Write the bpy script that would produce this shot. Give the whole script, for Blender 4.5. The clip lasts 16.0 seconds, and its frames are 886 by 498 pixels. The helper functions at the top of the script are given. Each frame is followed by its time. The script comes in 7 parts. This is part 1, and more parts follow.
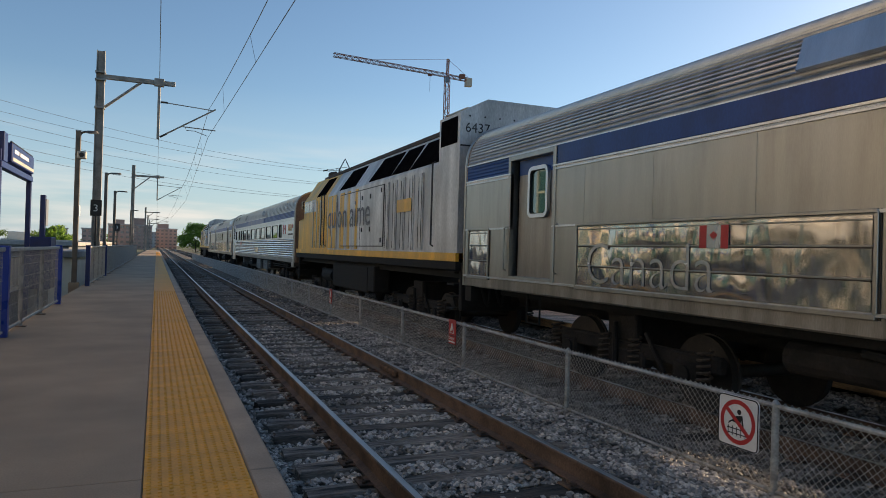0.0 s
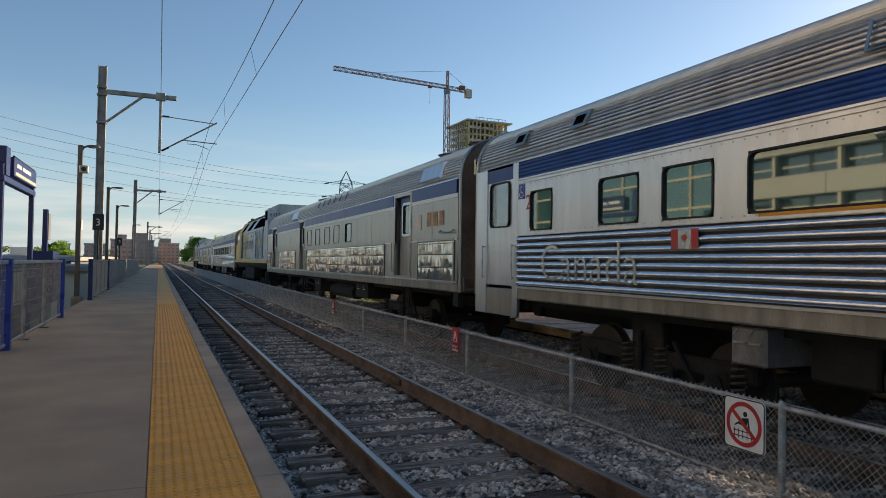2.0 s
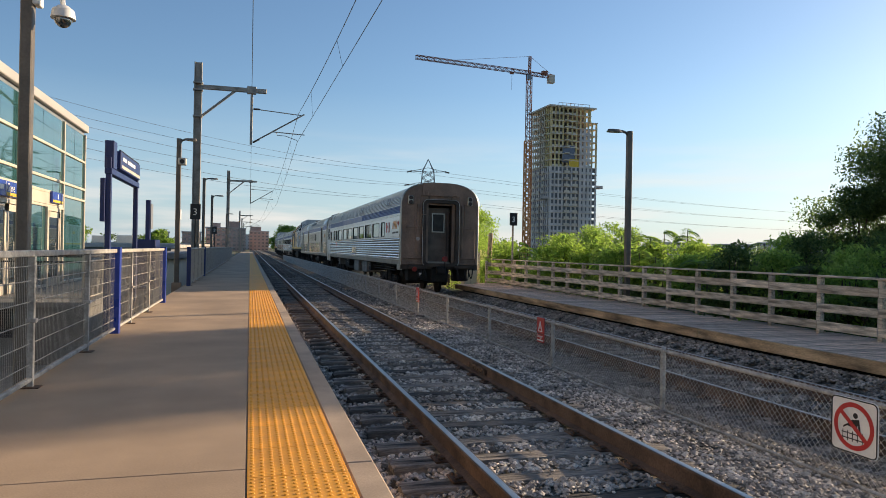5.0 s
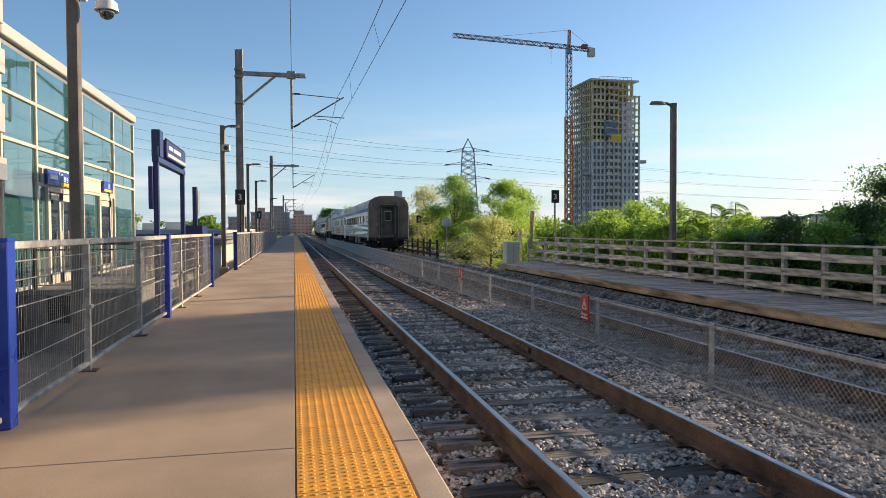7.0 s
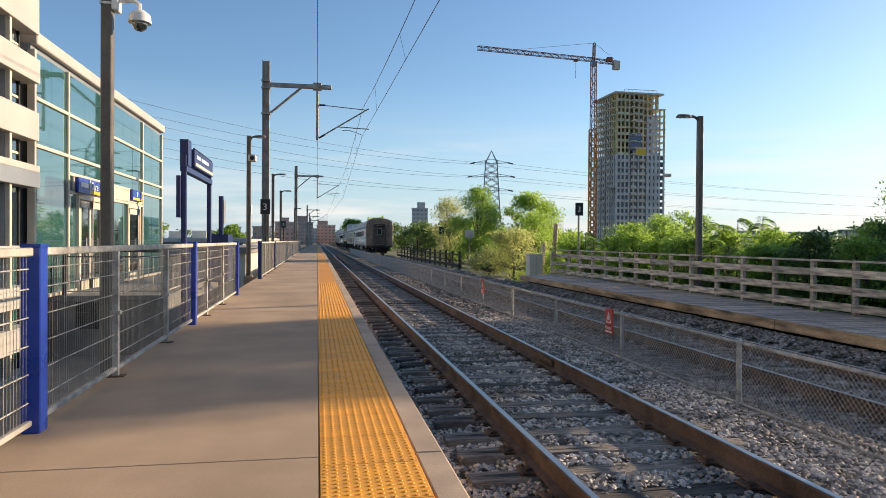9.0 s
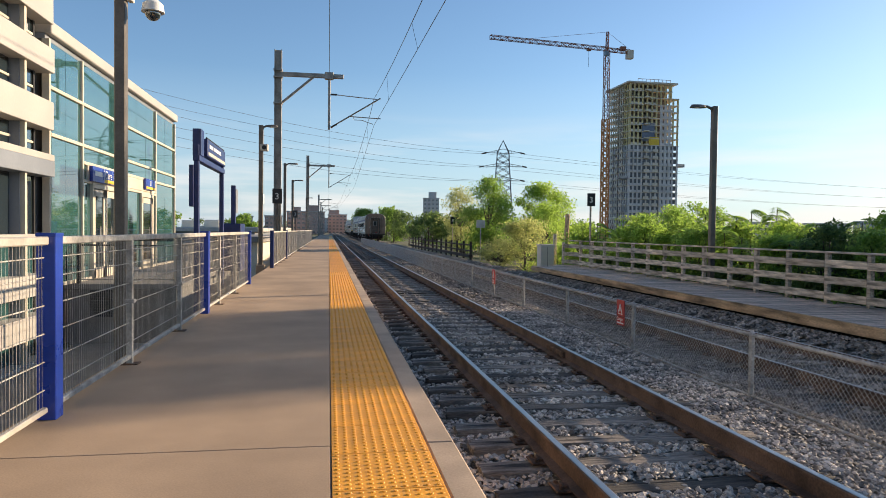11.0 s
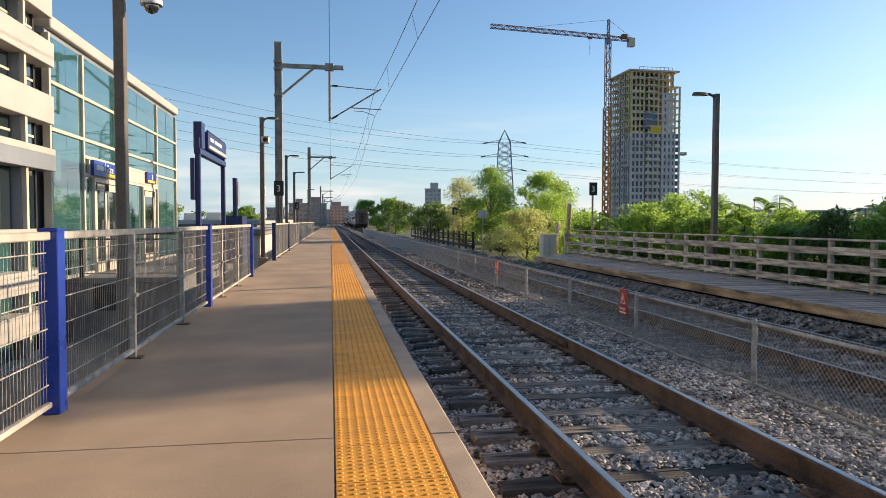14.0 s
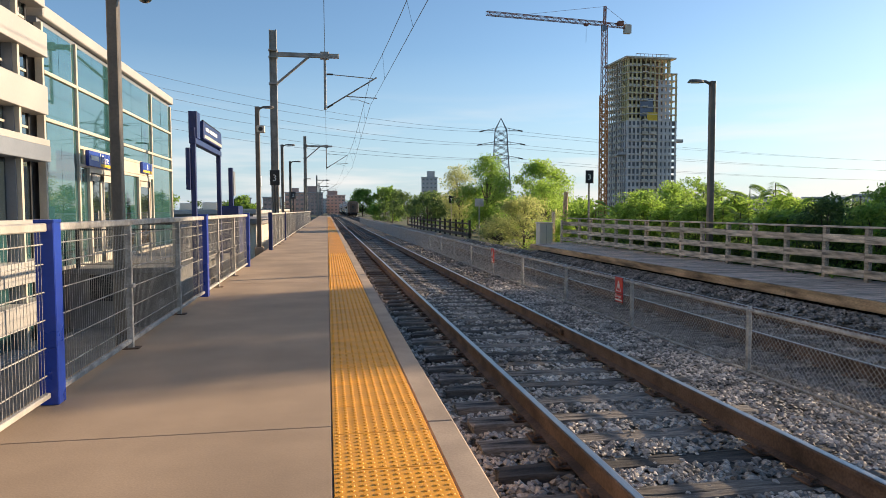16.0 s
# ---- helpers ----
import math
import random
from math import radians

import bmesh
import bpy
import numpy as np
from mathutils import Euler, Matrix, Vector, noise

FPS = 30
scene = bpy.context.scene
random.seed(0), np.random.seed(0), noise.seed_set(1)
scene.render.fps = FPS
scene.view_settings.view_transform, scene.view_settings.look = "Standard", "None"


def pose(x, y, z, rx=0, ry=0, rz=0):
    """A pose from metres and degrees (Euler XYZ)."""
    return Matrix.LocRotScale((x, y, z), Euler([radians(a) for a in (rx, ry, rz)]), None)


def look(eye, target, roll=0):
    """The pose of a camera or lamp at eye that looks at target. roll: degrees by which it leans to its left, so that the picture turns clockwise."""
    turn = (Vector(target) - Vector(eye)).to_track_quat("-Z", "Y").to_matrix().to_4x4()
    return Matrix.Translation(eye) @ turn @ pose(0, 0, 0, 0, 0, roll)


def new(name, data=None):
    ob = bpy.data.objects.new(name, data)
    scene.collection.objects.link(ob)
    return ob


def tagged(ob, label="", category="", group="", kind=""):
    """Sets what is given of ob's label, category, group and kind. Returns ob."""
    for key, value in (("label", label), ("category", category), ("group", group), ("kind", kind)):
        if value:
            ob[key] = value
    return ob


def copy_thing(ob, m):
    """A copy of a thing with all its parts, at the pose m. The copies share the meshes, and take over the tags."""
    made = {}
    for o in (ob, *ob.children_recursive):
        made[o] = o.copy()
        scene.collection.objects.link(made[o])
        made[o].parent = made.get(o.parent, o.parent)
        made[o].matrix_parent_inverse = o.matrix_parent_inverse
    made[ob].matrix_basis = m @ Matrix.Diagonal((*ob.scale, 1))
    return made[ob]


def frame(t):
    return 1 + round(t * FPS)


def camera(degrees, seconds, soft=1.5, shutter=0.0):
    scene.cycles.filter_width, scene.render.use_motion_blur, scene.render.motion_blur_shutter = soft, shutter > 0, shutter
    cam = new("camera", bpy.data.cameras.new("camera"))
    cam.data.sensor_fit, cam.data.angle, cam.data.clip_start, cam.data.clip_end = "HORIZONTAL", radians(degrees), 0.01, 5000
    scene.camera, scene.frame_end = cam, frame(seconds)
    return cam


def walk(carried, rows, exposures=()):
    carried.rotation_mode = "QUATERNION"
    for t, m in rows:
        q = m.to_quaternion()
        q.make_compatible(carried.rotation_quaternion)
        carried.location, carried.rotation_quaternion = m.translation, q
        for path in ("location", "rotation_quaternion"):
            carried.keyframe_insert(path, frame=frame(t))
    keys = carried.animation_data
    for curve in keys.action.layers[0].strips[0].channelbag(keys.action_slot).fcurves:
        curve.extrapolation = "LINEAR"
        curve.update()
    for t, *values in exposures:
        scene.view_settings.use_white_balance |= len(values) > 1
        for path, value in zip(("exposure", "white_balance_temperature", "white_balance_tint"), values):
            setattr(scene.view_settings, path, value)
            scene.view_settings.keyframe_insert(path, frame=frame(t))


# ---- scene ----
# ---- camera ----
cam = camera(65.5, 16.0, soft=0.7)
PATH = [
    (0.0, (-2.396, -0.050, 1.611), (1.445, 9.182, 1.669), 1.65),
    (0.5, (-2.400, -0.047, 1.572), (1.554, 9.138, 1.653), 1.07),
    (1.0, (-2.402, -0.044, 1.564), (1.562, 9.136, 1.679), 1.09),
    (1.5, (-2.401, -0.045, 1.561), (1.487, 9.167, 1.725), 1.12),
    (2.0, (-2.397, -0.046, 1.559), (1.415, 9.197, 1.779), 0.96),
    (2.5, (-2.398, -0.049, 1.558), (1.451, 9.176, 1.837), 0.76),
    (3.0, (-2.405, -0.054, 1.565), (1.509, 9.144, 1.850), 1.05),
    (3.5, (-2.411, -0.055, 1.571), (1.531, 9.132, 1.825), 1.05),
    (4.0, (-2.422, -0.040, 1.587), (1.258, 9.257, 1.707), 0.19),
    (4.5, (-2.437, -0.016, 1.588), (0.655, 9.494, 1.720), 0.94),
    (4.7, (-2.438, -0.001, 1.586), (0.459, 9.570, 1.670), 1.16),
    (6.8, (-2.428, 0.005, 1.580), (-0.254, 9.764, 1.407), -0.11),
    (7.0, (-2.430, 0.013, 1.581), (-0.318, 9.784, 1.302), -0.23),
    (7.5, (-2.436, 0.019, 1.582), (-0.709, 9.865, 1.313), -0.39),
    (8.0, (-2.439, 0.017, 1.578), (-0.669, 9.856, 1.358), 0.04),
    (8.5, (-2.447, 0.019, 1.576), (-0.852, 9.890, 1.411), 0.79),
    (9.0, (-2.452, 0.023, 1.576), (-0.655, 9.860, 1.464), 0.43),
    (11.3, (-2.458, 0.026, 1.584), (-0.857, 9.893, 1.313), 0.52),
    (11.5, (-2.464, 0.029, 1.592), (-0.892, 9.901, 1.318), 0.21),
    (12.0, (-2.456, 0.044, 1.597), (-0.799, 9.902, 1.360), 0.01),
    (12.5, (-2.460, 0.032, 1.588), (-0.747, 9.880, 1.297), 0.23),
    (13.0, (-2.464, 0.036, 1.594), (-0.823, 9.895, 1.277), 0.22),
    (13.5, (-2.454, 0.040, 1.589), (-0.788, 9.892, 1.199), 0.39),
    (14.0, (-2.450, 0.031, 1.588), (-0.844, 9.893, 1.191), 0.14),
    (14.5, (-2.449, 0.036, 1.594), (-0.842, 9.899, 1.212), -0.55),
    (15.0, (-2.450, 0.042, 1.595), (-0.863, 9.907, 1.179), 0.04),
    (15.5, (-2.447, 0.024, 1.590), (-0.862, 9.885, 1.091), 0.15),
    (16.0, (-2.445, 0.008, 1.595), (-0.795, 9.855, 1.032), -0.15),
]
walk(cam, [(t, look(eye, target, roll)) for t, eye, target, roll in PATH],
     exposures=[(0.0, 0.93, 7150, 10), (3.5, 0.97, 7300, 10), (4.0, 0.88, 7000, 10), (4.7, 0.92, 6900, 10), (7.0, 1.08, 6700, 10), (16.0, 1.08, 6700, 10)])

# ---- world, sun, exposure ----
SUN_AZ, SUN_EL = radians(17.5), radians(15)      # azimuth from +x towards +y
world = bpy.data.worlds.new("sky")
scene.world = world
world.use_nodes = True
wn = world.node_tree.nodes
sky = wn.new("ShaderNodeTexSky")
sky.sky_type, sky.sun_disc = "NISHITA", False
sky.sun_elevation, sky.sun_rotation = SUN_EL, radians(90) - SUN_AZ
sky.air_density, sky.dust_density, sky.ozone_density = 1.0, 0.5, 3.8
wn["Background"].inputs[1].default_value = 0.088
# thin high cloud, low over the horizon
wl = world.node_tree.links
wco, wsep, wmap, wnoise = wn.new("ShaderNodeTexCoord"), wn.new("ShaderNodeSeparateXYZ"), wn.new("ShaderNodeMapping"), wn.new("ShaderNodeTexNoise")
wmap.inputs["Scale"].default_value = (1.6, 1.6, 15.0)
wnoise.inputs["Scale"].default_value, wnoise.inputs["Detail"].default_value = 2.2, 7
wl.new(wco.outputs["Generated"], wsep.inputs[0])
wl.new(wco.outputs["Generated"], wmap.inputs[0])
wl.new(wmap.outputs[0], wnoise.inputs["Vector"])
wband, wcl, wmul, wmix, wveil = wn.new("ShaderNodeMapRange"), wn.new("ShaderNodeMapRange"), wn.new("ShaderNodeMath"), wn.new("ShaderNodeMix"), wn.new("ShaderNodeMapRange")
wband.inputs[1].default_value, wband.inputs[2].default_value, wband.inputs[3].default_value, wband.inputs[4].default_value = 0.02, 0.17, 1.0, 0.0
wcl.inputs[1].default_value, wcl.inputs[2].default_value, wcl.inputs[4].default_value = 0.48, 0.70, 0.9
wveil.inputs[1].default_value, wveil.inputs[2].default_value, wveil.inputs[3].default_value, wveil.inputs[4].default_value = 0.0, 0.22, 0.66, 0.0
wl.new(wsep.outputs[2], wband.inputs[0])
wl.new(wsep.outputs[2], wveil.inputs[0])
wl.new(wnoise.outputs[0], wcl.inputs[0])
wmul.operation = "MULTIPLY"
wl.new(wband.outputs[0], wmul.inputs[0])
wl.new(wcl.outputs[0], wmul.inputs[1])
wmul.use_clamp = True
wmix.data_type = "RGBA"
wmix.inputs[7].default_value = (5.5, 5.3, 5.2, 1)
whaze = wn.new("ShaderNodeMix")
whaze.data_type = "RGBA"
whaze.inputs[7].default_value = (2.9, 3.95, 5.1, 1)
wl.new(wveil.outputs[0], whaze.inputs[0])
wl.new(sky.outputs[0], whaze.inputs[6])
wl.new(wmul.outputs[0], wmix.inputs[0])
wl.new(whaze.outputs[2], wmix.inputs[6])
wl.new(wmix.outputs[2], wn["Background"].inputs[0])
sun = new("sun", bpy.data.lights.new("sun", "SUN"))
sun.data.energy, sun.data.angle, sun.data.color = 4.1, radians(0.6), (1.0, 0.79, 0.56)
to_sun = Vector((math.cos(SUN_EL) * math.cos(SUN_AZ), math.cos(SUN_EL) * math.sin(SUN_AZ), math.sin(SUN_EL)))
sun.rotation_mode = "QUATERNION"
sun.rotation_quaternion = to_sun.to_track_quat("Z", "Y")
sun.location = (40, 10, 30)


# ---- mesh helpers ----
class Geo:
    """Gathers vertices and faces, then becomes one mesh."""

    def __init__(self):
        self.v, self.f, self.m = [], [], []

    def add(self, verts, faces, mat=0, at=None):
        n = len(self.v)
        self.v += [tuple(at @ Vector(p)) for p in verts] if at is not None else [tuple(p) for p in verts]
        self.f += [tuple(i + n for i in f) for f in faces]
        self.m += [mat] * len(faces)
        return self

    def box(self, x0, x1, y0, y1, z0, z1, c=0.0, mat=0, at=None):
        """A box, with its edges chamfered by c."""
        if c <= 0:
            p = [(x, y, z) for x in (x0, x1) for y in (y0, y1) for z in (z0, z1)]
            return self.add(p, [(0, 1, 3, 2), (4, 6, 7, 5), (0, 4, 5, 1), (2, 3, 7, 6), (0, 2, 6, 4), (1, 5, 7, 3)], mat, at)
        bm = bmesh.new()
        bmesh.ops.create_cube(bm, size=1)
        bmesh.ops.scale(bm, vec=(x1 - x0, y1 - y0, z1 - z0), verts=bm.verts)
        bmesh.ops.translate(bm, vec=((x0 + x1) / 2, (y0 + y1) / 2, (z0 + z1) / 2), verts=bm.verts)
        bmesh.ops.bevel(bm, geom=bm.edges[:], offset=c, segments=1, affect="EDGES", profile=0.5)
        self.take(bm, mat, at)
        bm.free()
        return self

    def take(self, bm, mat=0, at=None):
        bm.verts.index_update()
        return self.add([v.co.copy() for v in bm.verts], [[v.index for v in f.verts] for f in bm.faces], mat, at)

    def rod(self, a, b, r, r2=None, n=8, mat=0, cap=True):
        a, b = Vector(a), Vector(b)
        d = (b - a)
        if d.length < 1e-6:
            return self
        d.normalize()
        u = d.orthogonal().normalized()
        w = d.cross(u)
        r2 = r if r2 is None else r2
        p = []
        for k in range(n):
            c, s = math.cos(2 * math.pi * k / n), math.sin(2 * math.pi * k / n)
            p.append(a + (u * c + w * s) * r)
            p.append(b + (u * c + w * s) * r2)
        f = [(2 * k, 2 * ((k + 1) % n), 2 * ((k + 1) % n) + 1, 2 * k + 1) for k in range(n)]
        if cap:
            f += [tuple(2 * k for k in range(n))[::-1], tuple(2 * k + 1 for k in range(n))]
        return self.add(p, f, mat)

    def path(self, pts, r, n=6, mat=0):
        """One continuous bent tube."""
        P = [Vector(p) for p in pts]
        v = []
        for k, p in enumerate(P):
            d = (P[min(k + 1, len(P) - 1)] - P[max(k - 1, 0)]).normalized()
            u = d.cross(Vector((0, 0, 1)) if abs(d.z) < .9 else Vector((1, 0, 0))).normalized()
            w = d.cross(u)
            v += [p + (u * math.cos(6.2832 * i / n) + w * math.sin(6.2832 * i / n)) * r for i in range(n)]
        f = [(k * n + i, k * n + (i + 1) % n, (k + 1) * n + (i + 1) % n, (k + 1) * n + i) for k in range(len(P) - 1) for i in range(n)]
        f += [tuple(range(n))[::-1], tuple((len(P) - 1) * n + i for i in range(n))]
        return self.add(v, f, mat)

    def sweep(self, prof, y0, y1, mat=0, close=True, caps=True):
        """A profile of (x, z) points run along y."""
        n = len(prof)
        p = [(x, y0, z) for x, z in prof] + [(x, y1, z) for x, z in prof]
        f = [(k, (k + 1) % n, n + (k + 1) % n, n + k) for k in range(n if close else n - 1)]
        if caps and close:
            f += [tuple(range(n))[::-1], tuple(range(n, 2 * n))]
        return self.add(p, f, mat)

    def mesh(self, name, mats=(), smooth=None):
        me = bpy.data.meshes.new(name)
        me.from_pydata(self.v, [], self.f)
        for m in mats:
            me.materials.append(m)
        if len(mats) > 1:
            me.polygons.foreach_set("material_index", self.m)
        if smooth is not None:
            me.polygons.foreach_set("use_smooth", [True] * len(me.polygons))
            me.set_sharp_from_angle(angle=radians(smooth))
        me.update()
        return me


def part(name, geo, mats, parent=None, label="", smooth=None, at=None):
    """One mesh object, under a thing or a part."""
    mats = mats if isinstance(mats, (list, tuple)) else [mats]
    data = geo if isinstance(geo, bpy.types.Mesh) else geo.mesh(name, mats, smooth)
    ob = new(name, data)
    if parent is not None:
        ob.parent = parent
    if at is not None:
        ob.matrix_basis = at
    if label:
        tagged(ob, label=label)
    return ob


def thing(name, label, category, at=None, group="", kind=""):
    ob = new(name)
    ob.empty_display_size = 0.2
    if at is not None:
        ob.matrix_basis = at
    return tagged(ob, label, category, group, kind)


# ---- materials ----
def material(name, col, rough=0.6, metal=0.0, var=0.15, scale=8.0, fine=60.0, bump=0.1, col2=None, spots=0.0, rand=0.0, island=0.0,
             stretch=(1, 1, 1), spec=0.5, trans=0.0, coat=0.0, dist=0.01, rvar=0.15):
    """A surface with two scales of variation, relief, and, if asked, stains and a shift from piece to piece."""
    mat = bpy.data.materials.new(name)
    mat.use_nodes = True
    t = mat.node_tree
    n, l = t.nodes, t.links
    b = n["Principled BSDF"]
    co = n.new("ShaderNodeTexCoord")
    mp = n.new("ShaderNodeMapping")
    mp.inputs["Scale"].default_value = stretch
    l.new(co.outputs["Object"], mp.inputs[0])
    big, small = n.new("ShaderNodeTexNoise"), n.new("ShaderNodeTexNoise")
    big.inputs["Scale"].default_value, small.inputs["Scale"].default_value = scale, fine
    big.inputs["Detail"].default_value, small.inputs["Detail"].default_value = 5, 4
    for k in (big, small):
        l.new(mp.outputs[0], k.inputs["Vector"])
    ramp = n.new("ShaderNodeMix")
    ramp.data_type = "RGBA"
    c2 = col2 or tuple(max(0, c * (1 - 2.2 * var)) for c in col)
    ramp.inputs[6].default_value, ramp.inputs[7].default_value = (*c2, 1), (*[min(1, c * (1 + var)) for c in col], 1)
    cr = n.new("ShaderNodeMapRange")
    cr.inputs[1].default_value, cr.inputs[2].default_value = 0.3, 0.65
    l.new(big.outputs[0], cr.inputs[0])
    l.new(cr.outputs[0], ramp.inputs[0])
    gr = n.new("ShaderNodeMix")
    gr.data_type, gr.blend_type = "RGBA", "MULTIPLY"
    gr.inputs[0].default_value = 1.0
    g2 = n.new("ShaderNodeMapRange")
    g2.inputs[1].default_value, g2.inputs[2].default_value = 0.25, 0.75
    g2.inputs[3].default_value, g2.inputs[4].default_value = 1 - var * 1.2, 1 + var * 0.8
    l.new(small.outputs[0], g2.inputs[0])
    cmb = n.new("ShaderNodeCombineColor")
    for i in range(3):
        l.new(g2.outputs[0], cmb.inputs[i])
    l.new(ramp.outputs[2], gr.inputs[6])
    l.new(cmb.outputs[0], gr.inputs[7])
    out = gr.outputs[2]
    if rand or island:
        src = n.new("ShaderNodeObjectInfo").outputs["Random"] if rand else n.new("ShaderNodeNewGeometry").outputs["Random Per Island"]
        rr = n.new("ShaderNodeMapRange")
        k = rand or island
        rr.inputs[3].default_value, rr.inputs[4].default_value = 1 - k, 1 + k
        l.new(src, rr.inputs[0])
        hs = n.new("ShaderNodeHueSaturation")
        l.new(out, hs.inputs["Color"])
        l.new(rr.outputs[0], hs.inputs["Value"])
        out = hs.outputs[0]
    if spots:
        sp = n.new("ShaderNodeTexNoise")
        sp.inputs["Scale"].default_value = scale * 0.35
        sp.inputs["Detail"].default_value = 8
        sp.inputs["Roughness"].default_value = 0.7
        l.new(mp.outputs[0], sp.inputs["Vector"])
        sr = n.new("ShaderNodeMapRange")
        sr.inputs[1].default_value, sr.inputs[2].default_value = 0.52, 0.72
        sr.inputs[4].default_value = spots
        l.new(sp.outputs[0], sr.inputs[0])
        sm = n.new("ShaderNodeMix")
        sm.data_type = "RGBA"
        sm.inputs[7].default_value = (*[c * 0.3 for c in col], 1)
        l.new(sr.outputs[0], sm.inputs[0])
        l.new(out, sm.inputs[6])
        out = sm.outputs[2]
    l.new(out, b.inputs["Base Color"])
    rm = n.new("ShaderNodeMapRange")
    rm.inputs[3].default_value, rm.inputs[4].default_value = max(0.02, rough - rvar), min(1, rough + rvar)
    l.new(big.outputs[0], rm.inputs[0])
    l.new(rm.outputs[0], b.inputs["Roughness"])
    b.inputs["Metallic"].default_value = metal
    b.inputs["Specular IOR Level"].default_value = spec
    b.inputs["Coat Weight"].default_value = coat
    b.inputs["Transmission Weight"].default_value = trans
    if bump:
        bp = n.new("ShaderNodeBump")
        bp.inputs["Strength"].default_value, bp.inputs["Distance"].default_value = bump, dist
        l.new(small.outputs[0], bp.inputs["Height"])
        l.new(bp.outputs[0], b.inputs["Normal"])
    return mat


def glass(name, col, rough=0.03):
    """Tinted pane: reflects the surroundings, dark behind."""
    mat = bpy.data.materials.new(name)
    mat.use_nodes = True
    b = mat.node_tree.nodes["Principled BSDF"]
    b.inputs["Base Color"].default_value = (*col, 1)
    b.inputs["Roughness"].default_value = rough
    b.inputs["Specular IOR Level"].default_value = 1.0
    b.inputs["IOR"].default_value = 1.6
    b.inputs["Coat Weight"].default_value = 0.6
    b.inputs["Coat Roughness"].default_value = 0.02
    return mat


def leaf(name, col, col2):
    mat = bpy.data.materials.new(name)
    mat.use_nodes = True
    t = mat.node_tree
    n, l = t.nodes, t.links
    b = n["Principled BSDF"]
    src = n.new("ShaderNodeNewGeometry").outputs["Random Per Island"]
    mx = n.new("ShaderNodeMix")
    mx.data_type = "RGBA"
    mx.inputs[6].default_value, mx.inputs[7].default_value = (*col, 1), (*col2, 1)
    l.new(src, mx.inputs[0])
    l.new(mx.outputs[2], b.inputs["Base Color"])
    b.inputs["Roughness"].default_value = 0.55
    tr = n.new("ShaderNodeBsdfTranslucent")
    hs = n.new("ShaderNodeHueSaturation")
    hs.inputs["Value"].default_value, hs.inputs["Saturation"].default_value = 2.2, 1.04
    l.new(mx.outputs[2], hs.inputs["Color"])
    l.new(hs.outputs[0], tr.inputs[0])
    sh = n.new("ShaderNodeMixShader")
    sh.inputs[0].default_value = 0.62
    l.new(b.outputs[0], sh.inputs[1])
    l.new(tr.outputs[0], sh.inputs[2])
    l.new(sh.outputs[0], n["Material Output"].inputs[0])
    return mat


M_CONCRETE = material("platform_concrete", (0.40, 0.285, 0.188), 0.85, var=0.13, scale=0.8, fine=90, bump=0.15, spots=0.2, dist=0.004)
M_EDGE = material("edge_concrete", (0.45, 0.34, 0.245), 0.85, var=0.12, scale=2, fine=70, bump=0.2, spots=0.12, dist=0.004)
M_TACTILE = material("tactile_yellow", (0.86, 0.375, 0.028), 0.6, var=0.10, scale=2.5, fine=40, bump=0.1, spots=0.12, rand=0.05)
M_BALLAST = material("ballast_bed", (0.20, 0.17, 0.135), 0.95, var=0.35, scale=6, fine=45, bump=0.9, dist=0.04)
M_STONE = material("ballast_stone", (0.47, 0.42, 0.365), 0.9, var=0.25, scale=3, fine=60, bump=0.3, island=0.62, dist=0.004)
M_STONE_FAR = material("ballast_stone_grey", (0.305, 0.27, 0.235), 0.9, var=0.25, scale=3, fine=60, bump=0.3, island=0.65, dist=0.004)
M_TIE = material("creosote_wood", (0.20, 0.17, 0.14), 0.9, var=0.4, scale=4, fine=30, bump=0.7, rand=0.62, stretch=(0.6, 6, 6), dist=0.008, spots=0.4)
M_RAIL = material("rail_rust", (0.15, 0.095, 0.066), 0.75, metal=0.2, var=0.3, scale=3, fine=50, bump=0.3, dist=0.003)
M_RAILTOP = material("rail_running_surface", (0.46, 0.43, 0.40), 0.36, metal=1.0, var=0.1, scale=5, fine=80, bump=0.05, stretch=(8, 0.5, 8))
M_PLATE = material("tie_plate_rust", (0.16, 0.095, 0.06), 0.85, metal=0.2, var=0.35, scale=10, fine=60, bump=0.4, rand=0.3, dist=0.004)
M_GALV = material("galvanised_steel", (0.58, 0.57, 0.55), 0.5, metal=0.75, var=0.15, scale=9, fine=50, bump=0.08)
M_GALV_DULL = material("weathered_galvanised", (0.42, 0.40, 0.37), 0.6, metal=0.5, var=0.2, scale=6, fine=40, bump=0.1)
M_FENCE = material("dull_fence_tube", (0.40, 0.40, 0.385), 0.55, metal=0.35, var=0.22, scale=7, fine=45, bump=0.15, spots=0.2)
M_WIRE = material("chain_link_wire", (0.50, 0.47, 0.42), 0.5, metal=0.4, var=0.2, scale=9, fine=45, bump=0.05)
M_BLUE = material("blue_paint", (0.016, 0.05, 0.33), 0.3, var=0.08, scale=3, fine=40, bump=0.03)
M_NAVY = material("navy_paint", (0.006, 0.022, 0.12), 0.4, var=0.1, scale=3, fine=40, bump=0.03)
M_BRONZE = material("dark_bronze_paint", (0.15, 0.13, 0.108), 0.5, metal=0.3, var=0.15, scale=3, fine=40, bump=0.05)
M_MAST = material("mast_steel", (0.36, 0.33, 0.29), 0.6, metal=0.4, var=0.2, scale=2, fine=30, bump=0.1)
M_BLACK = material("black_paint", (0.012, 0.012, 0.013), 0.5, var=0.1, scale=5, fine=40, bump=0.03)
